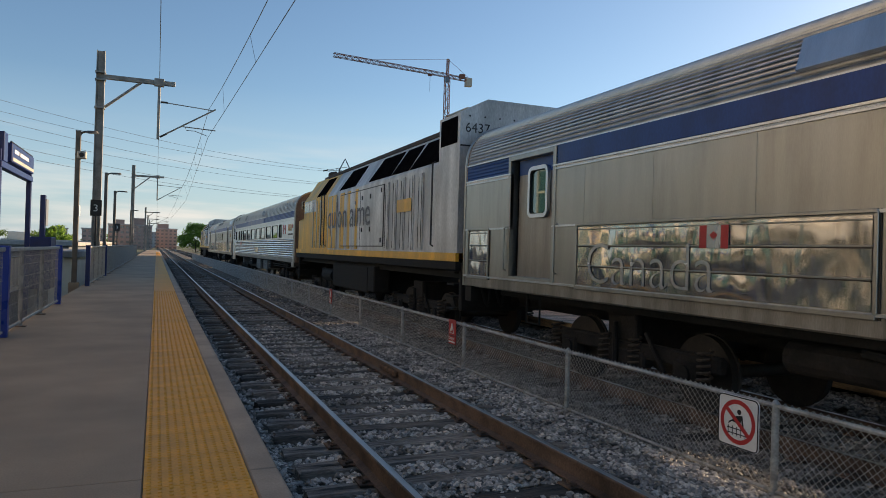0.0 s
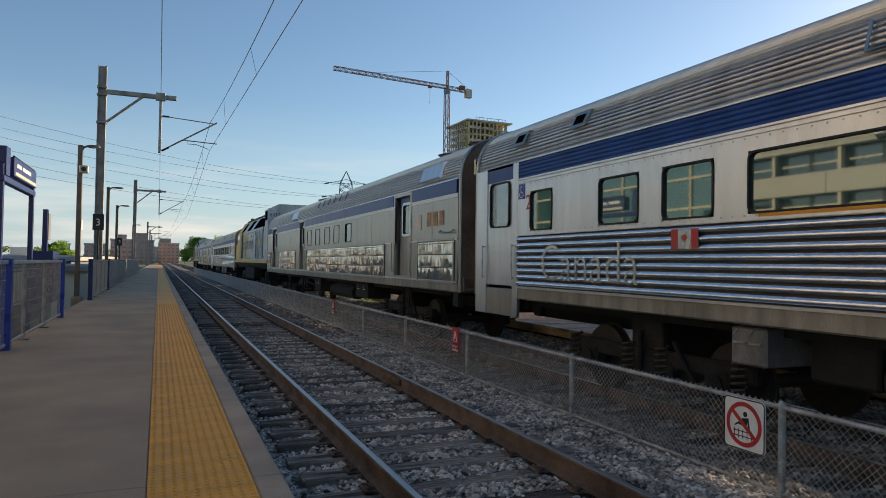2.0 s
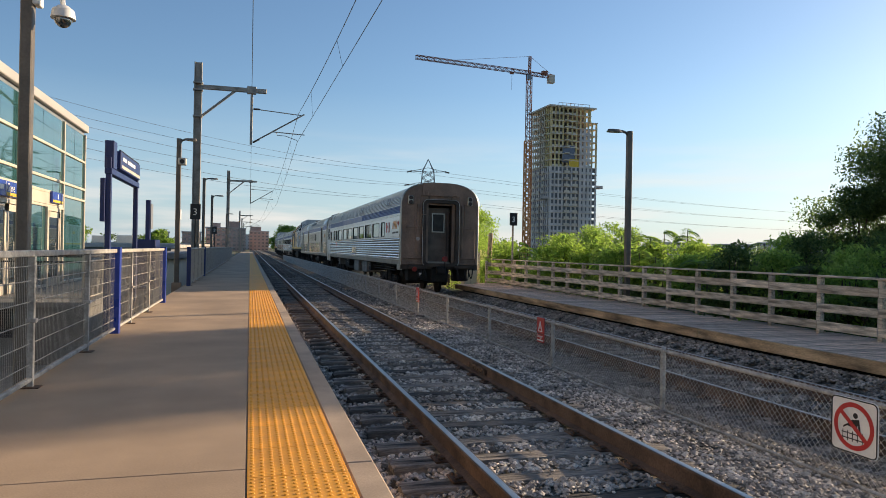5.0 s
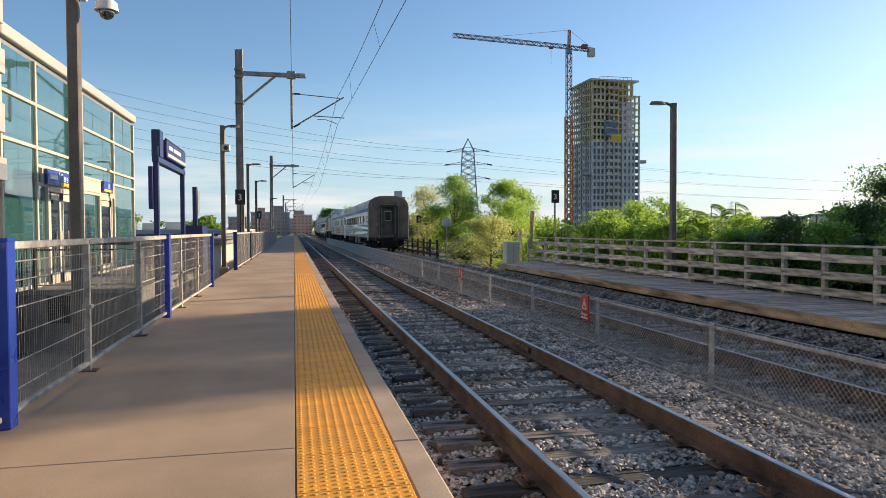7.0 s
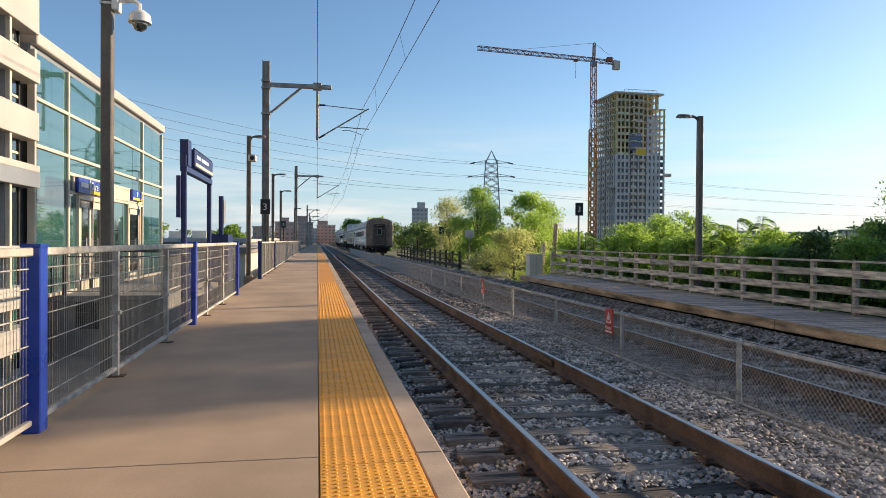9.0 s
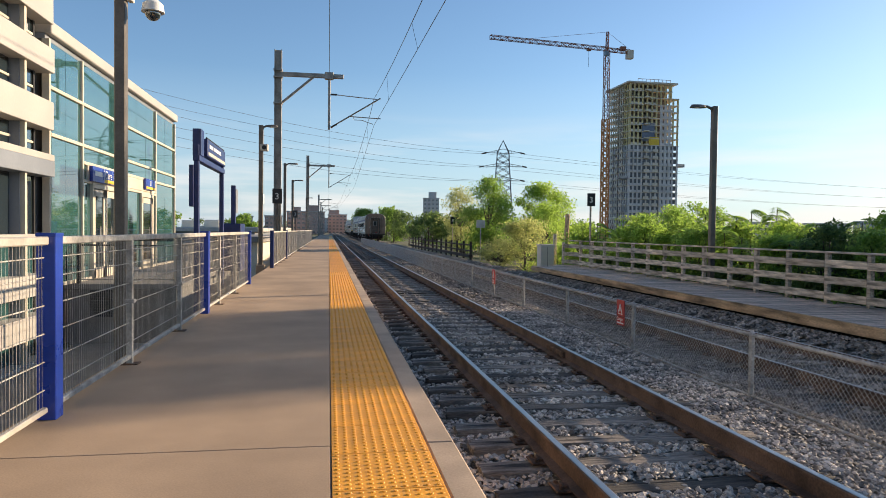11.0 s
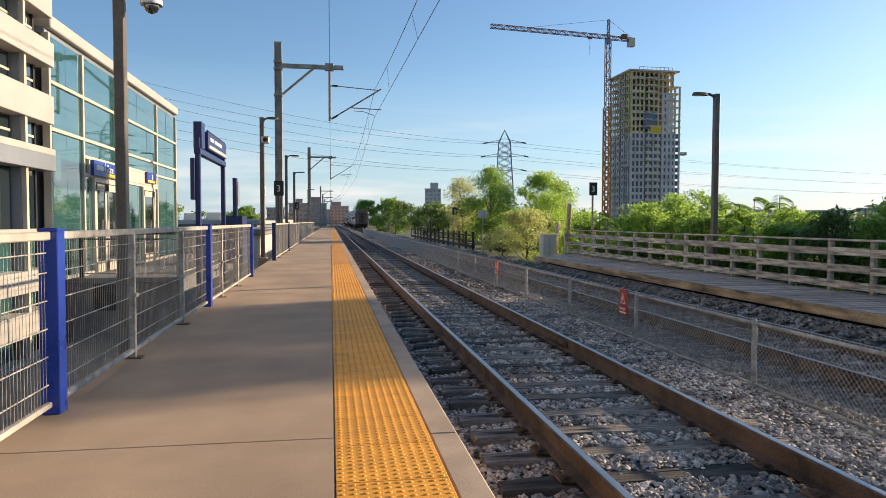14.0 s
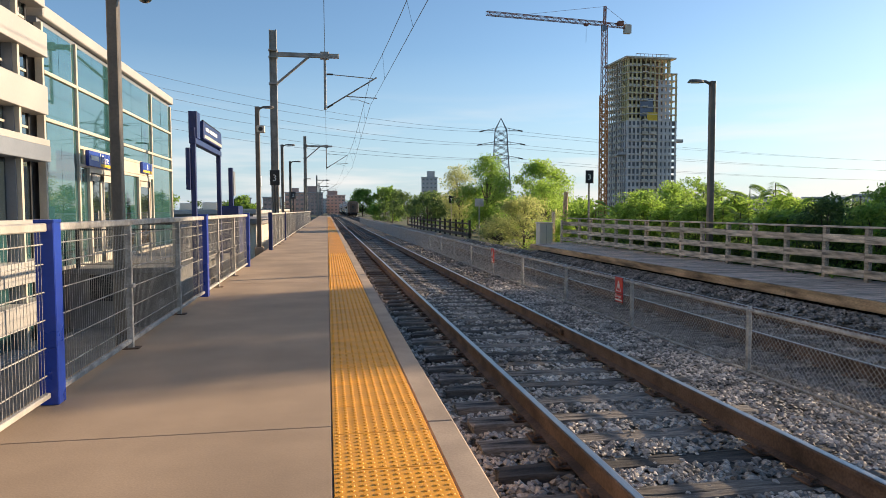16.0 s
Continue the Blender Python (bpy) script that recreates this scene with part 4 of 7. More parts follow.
# ---- fence between the tracks ----
def chain_fence():
    X, Z0, Z1 = 2.15, -.28, .50
    posts = [3.95, 6.92, 9.9, 12.86, 15.9, 18.9, 21.9, 24.9, 27.9, 31, 34, 37, 40, 43, 46, 49, 52, 56, 60, 65, 70, 76, 82, 90, 100]
    posts = [-2.0, 1.0] + posts
    for k, (a, b) in enumerate(zip(posts[:-1], posts[1:])):
        f = thing("chain_link_fence", "low galvanised chain-link fence bay between the tracks", "fence", at=pose(X, a, Z0), group="chain-link fence bays between the tracks")
        L, H = b - a, Z1 - Z0
        part("post", Geo().rod((0, 0, -.1), (0, 0, H), .03, n=10).rod((0, 0, H), (0, 0, H + .03), .034, .012, n=10), M_FENCE, f, smooth=40)
        part("top_rail", Geo().rod((0, 0, H - .02), (0, L, H - .02), .021, n=8), M_FENCE, f, smooth=40)
        part("bottom_rail", Geo().rod((0, 0, .09), (0, L, .09), .016, n=8), M_FENCE, f, smooth=40)
        near = a < 14
        step, r = (.062, .0025) if near else ((.085, .0040) if a < 40 else (.16, .007))
        w = Geo()
        n = int(L / step)
        m = max(3, int((H - .02) / step))
        for i in range(n):
            for sgn in (1, -1):
                y0 = step * i + (step if sgn < 0 else 0)
                for j in range(m):
                    ya = y0 + sgn * step * ((j % 2))
                    yb = y0 + sgn * step * ((j + 1) % 2)
                    za, zb = .05 + (H - .03) * j / m, .05 + (H - .03) * (j + 1) / m
                    w.rod((-.012, ya, za), (-.012, yb, zb), r, n=3, cap=False)
            if near:
                w.rod((-.012, step * i, H - .01), (-.008, step * i + .008, H + .016), r, n=3)
        tagged(part("mesh_wire", w, M_WIRE, f), kind="stuff")


chain_fence()


def danger_sign(y):
    s = thing("warning_sign", "narrow red warning sign fixed to the chain-link fence", "sign", at=pose(2.1, y, .33), group="red warning signs on the fence")
    b = part("board", Geo().box(-.006, .006, -.14, .14, -.2, .2, .004), M_RED, s)
    tri = [(.075, -.02), (-.075, -.02), (0, .14)]
    g = Geo()
    for (ya, za), (yb, zb) in zip(tri, tri[1:] + tri[:1]):
        g.rod((-.009, ya, za), (-.009, yb, zb), .007, n=4)
    g.rod((-.009, 0, .02), (-.009, 0, .09), .012, n=4)
    part("triangle", g, M_WHITE, b)
    part("divider", Geo().box(-.009, -.005, -.13, .13, -.068, -.056), M_BLACK, b)
    lettering("Danger", .076, M_WHITE, b, pose(-.009, .124, -.125) @ pose(0, 0, 0, 90, 0, -90))
    part("writing_bar", Geo().box(-.009, -.005, -.12, .12, -.175, -.152), M_WHITE, b)


danger_sign(10.26)
danger_sign(18.75)

ns = thing("prohibition_sign", "white sign with a red circle crossing out a climbing figure", "sign", at=pose(2.115, 4.29, .275))
part("board", pane_geo(.43, .43, .045, -.006, .004), M_WHITE, ns)
part("border", rim_geo(.425, .425, .043, .009, -.009, -.005), M_BLACK, ns)
ring = Geo()
n = 36
v, f = [], []
for r in (.185, .148):
    v += [(-.009, r * math.cos(6.2832 * k / n), r * math.sin(6.2832 * k / n)) for k in range(n)]
f = [(k, (k + 1) % n, n + (k + 1) % n, n + k) for k in range(n)]
ring.add(v, f)
ring.add([(-.0095, .125 + a, .115 + b) for a, b in ((0.0, -.028), (-.0, .0),)] and [(-.0095, .135, .09), (-.0095, .11, .115), (-.0095, -.135, -.09), (-.0095, -.11, -.115)], [(0, 1, 2, 3)])
part("ring", ring, M_LEAFRED, ns, "red ring with a slash")
fg = Geo()
fg.rod((-.008, -.015, .085), (-.0075, -.015, .085), .022, n=12)
fg.add([(-.0082, y, z) for y, z in ((.015, .05), (-.05, .06), (-.065, -.03), (-.045, -.03), (-.04, .02), (-.03, -.01), (.01, -.01), (.06, -.005), (.10, -.03), (.095, -.012), (.045, .02))], [tuple(range(11))])
for k in range(5):
    fg.box(-.0083, -.0078, -.085 + k * .045, -.078 + k * .045, -.12, -.04)
for z in (-.06, -.1):
    fg.box(-.0083, -.0078, -.1, .11, z - .004, z + .004)
part("figure", fg, M_BLACK, ns, "black climbing figure over a fence")

# ---- wooden deck on the far side ----
DX0, DX1, DZ, DY0, DY1 = 6.04, 8.4, .15, -8.0, 28.1
M_EDGEBOARD = material("stained_edge_timber", (0.52, 0.36, 0.21), 0.9, var=0.35, scale=1.4, fine=22, bump=0.5, rand=0.2, stretch=(6, .8, 5), dist=0.006, spots=0.55)
dk = thing("deck", "weathered timber platform deck with a plain board edge", "platform", kind="structure")
board = Geo().box(DX0 + .02, DX1, -.068, .068, DZ - .045, DZ, .004).mesh("plank", [M_DECK])
y = 0.4
while y < DY1:
    part("plank", board, M_DECK, dk, at=pose(random.uniform(-.008, .008), y, random.uniform(-.004, .004)))
    y += .142
part("end_landing", Geo().box(7.3, DX1, DY1 - .02, 29.5, DZ - .05, DZ - .004, .006).box(7.4, DX1 - .1, DY1, 29.4, -.75, DZ - .06), M_DECK, dk, "short timber landing at the end of the deck")
part("far_planks", Geo().box(DX0 + .02, DX1, DY0, .32, DZ - .045, DZ), M_DECK, dk)
for a in np.arange(DY0, DY1, 4.9):
    part("edge_board", Geo().box(DX0 - .04, DX0 + .02, a + .01, min(DY1, a + 4.9) - .01, DZ - .18, DZ + .005, .006), M_EDGEBOARD, dk)
# joist and skirt coloured near black as the shade under the deck
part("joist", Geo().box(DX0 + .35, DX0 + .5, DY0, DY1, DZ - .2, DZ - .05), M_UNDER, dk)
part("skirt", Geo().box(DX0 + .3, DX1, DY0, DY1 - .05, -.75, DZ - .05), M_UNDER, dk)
RX = 8.05
rp = [5.0, 6.3, 7.55, 8.8, 10.05, 11.25, 12.36, 13.55, 14.69, 15.77, 16.97, 18.06, 19.15, 20.25, 21.34, 22.55, 23.7, 24.9, 26.1, 27.3]
rp = [1.064 * v for v in rp]
rp = [rp[0] - 1.3 * k for k in range(9, 0, -1)] + rp
for a, b in zip(rp[:-1], rp[1:]):
    r = thing("deck_railing", "weathered grey timber railing bay along the deck", "railing", at=pose(RX, a, DZ), group="timber railing bays along the deck")
    part("post", Geo().box(-.05, .05, -.05, .05, -.2, 1.06, .008), M_TIMBER, r)
    L = b - a
    part("cap_board", Geo().box(-.08, .08, -.0, L - .006, 1.06, 1.10, .006), M_TIMBER, r)
    for za, zb in ((.76, .92), (.41, .57), (.08, .24)):
        j = random.uniform(-.008, .008)
        part("board", Geo().box(-.088, -.052, .004, L - .004, za + j, zb + j, .005), M_TIMBER, r)
er = thing("deck_end_railing", "weathered timber railing across the end of the deck", "railing", at=pose(0, 29.1, DZ))
for x in (7.75,):
    part("post", Geo().box(x - .05, x + .05, -.05, .05, -.2, 1.0, .008), M_TIMBER, er)
for za, zb in ((.76, .92), (.41, .57), (.08, .24)):
    part("board", Geo().box(7.7, 8.42, -.09, -.052, za, zb, .005), M_TIMBER, er)

cb = thing("trackside_cabinet", "pale grey steel trackside cabinet beside the bushes", "cabinet", at=pose(7.62, 31.2, -.5))
part("housing", Geo().box(-.32, .32, -.3, .3, .35, 1.45, .02), M_PALEWALL, cb)
part("lid", Geo().box(-.36, .36, -.34, .34, 1.45, 1.52, .015), M_PALEWALL, cb)
part("leg", Geo().box(-.28, .28, -.25, .25, 0, .35), M_EDGE, cb)
part("door_seam", Geo().box(-.006, .006, -.306, -.299, .42, 1.4), M_BLACK, cb)
wp = thing("wooden_stub_post", "old leaning wooden post beside the marker sign", "post", at=pose(9.2, 33, -.6))
part("shaft", Geo().rod((0, 0, 0), (.12, 0, 3.1), .13, .11, n=10), M_EDGEBOARD, wp)
yp = thing("timber_marker_post", "short yellowed timber post by the cabinet", "post", at=pose(8.2, 31.6, -.5))
part("shaft", Geo().box(-.07, .07, -.07, .07, 0, 2.0, .01), M_TIMBER, yp)

M_PARAPET = material("dark_parapet_timber", (0.06, 0.048, 0.04), 0.85, var=0.3, scale=3, fine=30, bump=0.2)
# dark parapet railing further on
for k in range(14):
    y = 46.0 + 2.5 * k
    b = thing("parapet_bay", "dark brown timber parapet bay beside the track", "railing", at=pose(7.1, y, -.5), group="dark parapet bays along the track")
    part("post", Geo().box(-.07, .07, -.07, .07, 0, 1.40, .01), M_PARAPET, b)
    for z in (.75, 1.15):
        part("rail", Geo().box(-.05, .05, .1, 2.4, z - .045, z + .045, .008), M_PARAPET, b)
    part("toe_board", Geo().box(-.12, .12, -.1, 2.4, .3, .5), M_PARAPET, b)
ws = thing("grey_trackside_sign", "plain grey sign board among the leaves", "sign", at=pose(7.32, 44, -.5))
part("post", Geo().rod((0, 0, 0), (0, 0, 2.8), .03, n=8), M_GALV_DULL, ws)
part("board", Geo().box(-.29, .29, -.05, -.03, 2.33, 2.84, .006), M_GREYLET, ws)
# stray rail lengths lying between the rails
for k in range(3):
    lr = thing("loose_rail", "rusty spare rail lying between the tracks' ties", "rail", at=pose(-.25 + .22 * k, 40.5 + k, -.12), group="spare rails between the tracks")
    part("bar", tube([(0, 40, 0), (0, 3, 0), (.04, 1, .0), (.16, 0, -.03)], .035, 6), M_RAIL, lr)

stones("ballast_stone_near", 44000, -1.5, 2.1, 2.2, 16, M_STONE, .029, 5, "loose pale and dark crushed stones between the rails", .022)
stones("ballast_stone_behind", 20000, -1.5, 6.1, -4.0, 3.4, M_STONE_FAR, .034, 4, "loose grey crushed stones beside the near platform", .03)
stones("ballast_stone_mid", 26000, 1.1, 4.3, 3.0, 18, M_STONE_FAR, .031, 6, "loose grey crushed stones beside the fence")
stones("ballast_stone_rest", 15000, -1.5, 6.0, 15, 42, M_STONE_FAR, .05, 7, "loose grey crushed stones further along the track")
stones("ballast_stone_side", 22000, 3.6, 5.75, 3.0, 24, M_STONE_FAR, .034, 8, "loose grey crushed stones on the second track", .04)
stones("ballast_stone_shoulder", 12000, 5.5, 6.1, 4.0, 28, M_STONE_FAR, .036, 9, "loose grey crushed stones heaped under the deck edge", .045)

# ---- the train ----
HALF = 1.525


def roof_x(z):
    u = min(1.0, max(0.0, (z - 3.1) / 1.0))
    return HALF * max(0.0, 1 - u ** 2.9) ** (1 / 2.9)


def roof_curve(z0, n):
    """Points of the roof's left half, from the eave to the crown."""
    pts = []
    t0 = math.asin(((z0 - 3.1) / 1.0) ** 1.45)
    for k in range(n + 1):
        t = t0 + (math.pi / 2 - t0) * k / n
        pts.append((-HALF * math.cos(t) ** 0.69, 3.1 + 1.0 * math.sin(t) ** 0.69))
    return pts


def corrugated(pts, pitch, depth):
    """A curve with small ridges across it."""
    out, run = [], 0.0
    P = [Vector((x, 0, z)) for x, z in pts]
    L = sum((b - a).length for a, b in zip(P[:-1], P[1:]))
    n = max(2, int(L / pitch) * 4)
    seg, acc = 0, 0.0
    for k in range(n + 1):
        d = L * k / n
        while seg < len(P) - 2 and acc + (P[seg + 1] - P[seg]).length < d:
            acc += (P[seg + 1] - P[seg]).length
            seg += 1
        a, b = P[seg], P[seg + 1]
        p = a + (b - a) * ((d - acc) / (b - a).length)
        t = (b - a).normalized()
        nrm = Vector((-t.z, 0, t.x))
        p = p + nrm * (depth * (0, 0.8, 1, 0.8)[k % 4])
        out.append((p.x, p.z))
    return out


def both_sides(g, pts, y0, y1):
    """An open strip on the left side and its mirror on the right."""
    g.sweep(pts[::-1], y0, y1, close=False)
    g.sweep([(-x, z) for x, z in pts], y0, y1, close=False)
    return g


def truck(parent, y, gauge=0.7525):
    """A four-wheel passenger truck."""
    t = new("truck")
    t.parent = parent
    t.matrix_basis = pose(0, y, LOW)
    tagged(t, label="cast steel four-wheel truck, dark with dirt")
    fr = Geo()
    for s in (-1, 1):
        fr.box(s * 1.02 - .07, s * 1.02 + .07, -1.75, 1.75, .52, .72, .03)
        fr.box(s * 1.02 - .09, s * 1.02 + .09, -.5, .5, .40, .62, .03)
        for a in (-1.22, 1.22):
            fr.box(s * 1.02 - .1, s * 1.02 + .1, a - .19, a + .19, .3, .62, .03)
            fr.rod((s * .93, a, .457), (s * 1.15, a, .457), .12, n=12)
        for a in (-.32, .32, -1.55, 1.55):
            coil = [(s * 1.1 + .085 * math.cos(.9 * k), a + .085 * math.sin(.9 * k), .42 + .0105 * k) for k in range(36)]
            part("coil_spring", Geo().path(coil, .017, 5), M_GRIME_SHADE, t)
        fr.rod((s * 1.14, .05, .35), (s * 1.14, .05, .95), .035, n=8)
        fr.rod((s * 1.12, -.9, .42), (s * 1.12, -.55, .86), .03, n=6)
    fr.box(-1.0, 1.0, -.25, .25, .5, 1.1, .03)
    for s in (-1, 1):
        fr.box(s * 1.02 - .06, s * 1.02 + .06, -.3, .3, .7, 1.12, .02)
    part("frame", fr, M_TRUCK, t)
    for a in (-1.22, 1.22):
        part("axle", Geo().rod((-1.0, a, .457), (1.0, a, .457), .08, n=10), M_WHEEL, t, smooth=40)
        for s in (-1, 1):
            w = Geo().rod((s * gauge - .065, a, .457), (s * gauge + .065, a, .457), .456, n=28)
            w.rod((s * gauge - s * .045 - .015, a, .457), (s * gauge - s * .045 + .015, a, .457), .478, n=28)
            part("wheel", w, M_WHEEL, t, smooth=40)
    return t


def coupler(parent, y, d):
    g = Geo().box(-.09, .09, min(y, y + d * .42), max(y, y + d * .42), .72, .90, .02)
    g.box(-.17, .17, y + d * .36 - .1, y + d * .36 + .1, .68, .98, .04)
    g.box(-.3, .3, y - .15, y + .15, .62, .98, .03)
    part("coupler", g, M_TRUCK, parent)


def hose(parent, x, y, z, d, sag=.45, name="air_hose"):
    pts = [(x + .22 * math.sin(k / 10 * math.pi) * .7, y + d * .1 * math.sin(k / 10 * math.pi), z - sag * math.sin(k / 10 * math.pi) + 0.0 * k) for k in range(11)]
    pts = [(x + .02 * k, p[1], p[2]) for k, p in enumerate(pts)]
    part(name, Geo().path(pts, .022), M_RUBBER, parent)


def underbox(parent, y0, y1, z0, z1=.98, mat=None, name="equipment_box"):
    g = Geo().box(-1.43, -.75, y0, y1, z0, z1, .02)
    ob = part(name, g, mat or M_UNDERBOX, parent)
    for k in (.28, .72):
        h = Geo()
        y = y0 + (y1 - y0) * k
        h.box(-1.455, -1.43, y - .08, y + .08, z0 + (z1 - z0) * .55, z0 + (z1 - z0) * .62, .004)
        h.rod((-1.45, y + .07, z0 + .3), (-1.45, y + .02, z0 + .36), .008, n=5)
        part("latch", h, M_GALV_DULL, ob)
    return ob


def window_unit(parent, y, z, w, h, side=-1, r=.07, name="window", glassmat=None, rim=.022):
    base = new(name)
    base.parent = parent
    base.matrix_basis = pose(side * HALF, y, z) @ (Matrix.Identity(4) if side < 0 else pose(0, 0, 0, 0, 0, 180))
    part("pane", pane_geo(w + (.04 if rim < .02 else .02), h + (.04 if rim < .02 else .02), r, .002 if rim < .02 else .02, .045), glassmat or M_CARGLASS, base)
    part("gasket", rim_geo(w + .05, h + .05, r + .02, rim, -.012, .05), M_RUBBER, base, smooth=40)
    return base


def shell(parent, y0, y1, blue_plain=(), roof_to=3.23, flutes=True, windows=(), zw=(2.10, 2.72), side_mat=None, plated=(), cuts=()):
    """Roof, blue band, window band and lower side of a stainless car."""
    side_mat = side_mat or M_STEEL
    ends = [y0] + [e for c in cuts for e in c] + [y1]
    spans = list(zip(ends[0::2], ends[1::2]))
    roof = Geo()
    half = corrugated(roof_curve(roof_to, 40), 0.058, -0.022)
    full = half + [(-x, z) for x, z in half[::-1][1:]]
    roof.sweep(full[::-1], y0, y1, close=False)
    part("roof", roof, M_ROOF, parent, "corrugated stainless steel roof", smooth=25)
    band = Geo()
    for ya, yb in spans:
        both_sides(band, corrugated([(-HALF, 2.95), (-HALF, roof_to)], 0.048, -0.012), ya, yb)
    part("blue_band", band, M_CAR_BLUE, parent, "ridged dark blue painted band", smooth=25)
    for a, b in blue_plain:
        for s in (-1, 1):
            part("band_plate", Geo().box(min(s * HALF, s * (HALF + .02)), max(s * HALF, s * (HALF + .02)), a, b, 2.955, roof_to - .005, .004), M_CAR_BLUE, parent)
    for s in (-1, 1):
        for za, zb, d in ((2.925, 2.95, .022), (2.875, 2.90, .018), (2.035, 2.065, .02), (1.195, 1.225, .03), (roof_to - .006, roof_to + .012, .012)):
            for ya, yb in (spans if za > 1.5 and za < 3.1 else [(y0, y1)]):
                part("moulding", Geo().box(min(s * (HALF - .02), s * (HALF + d)), max(s * (HALF - .02), s * (HALF + d)), ya, yb, za, zb), M_STEEL, parent)
    wall = Geo()
    for s in (-1, 1):
        X = lambda d0, d1: (min(s * (HALF - d0), s * (HALF - d1)), max(s * (HALF - d0), s * (HALF - d1)))
        xa, xb = X(.05, 0)
        for ya, yb in spans:
            wall.box(xa, xb, ya, yb, zw[1], 2.95)
            wall.box(xa, xb, ya, yb, 2.03, zw[0])
        edges = [y0] + [e for w in sorted(list(windows) + list(cuts)) for e in w] + [y1]
        for a, b in zip(edges[0::2], edges[1::2]):
            wall.box(xa, xb, a, b, zw[0] - .002, zw[1] + .002)
    part("side_panel", wall, side_mat, parent)
    if flutes:
        # channel backs are coloured dark for dirt and for the shade between flutes
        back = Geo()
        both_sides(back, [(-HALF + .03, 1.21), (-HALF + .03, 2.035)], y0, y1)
        part("flute_channel", back, M_GRIME_SHADE, parent, "channels between the flutes, darkened for dirt and shade")
        for i in range(8):
            z0 = 2.03 - i * .1
            prof = [(-HALF + .035, z0 - .014), (-HALF - .002, z0 - .018), (-HALF - .013, z0 - .032), (-HALF - .020, z0 - .050), (-HALF - .018, z0 - .068), (-HALF - .006, z0 - .084), (-HALF + .035, z0 - .088)]
            part("flute", Geo().sweep(prof, y0, y1, close=False), M_FLUTE, parent, smooth=35)
            part("flute", Geo().sweep([(-x, z) for x, z in prof[::-1]], y0, y1, close=False), M_FLUTE, parent, smooth=35)
    else:
        for ya, yb in spans:
            part("lower_panel", Geo().sweep([(-HALF, 2.04), (-HALF, 1.2)], ya, yb, close=False), side_mat, parent)
            part("lower_panel", Geo().sweep([(HALF, 1.2), (HALF, 2.04)], ya, yb, close=False), side_mat, parent)
    sill = Geo()
    for s in (-1, 1):
        sill.box(min(s * 1.40, s * 1.52), max(s * 1.40, s * 1.52), y0, y1, 1.02, 1.2, .01)
    sill.box(-1.4, 1.4, y0 + .1, y1 - .1, 1.0, 1.15)
    part("side_sill", sill, M_SILL, parent)
    for w in windows:
        for s in (-1, 1):
            window_unit(parent, (w[0] + w[1]) / 2, (zw[0] + zw[1]) / 2, w[1] - w[0] - .05, zw[1] - zw[0] - .05, s, glassmat=M_STEEL_DULL if w in plated else None, rim=.014 if w in plated else .022)


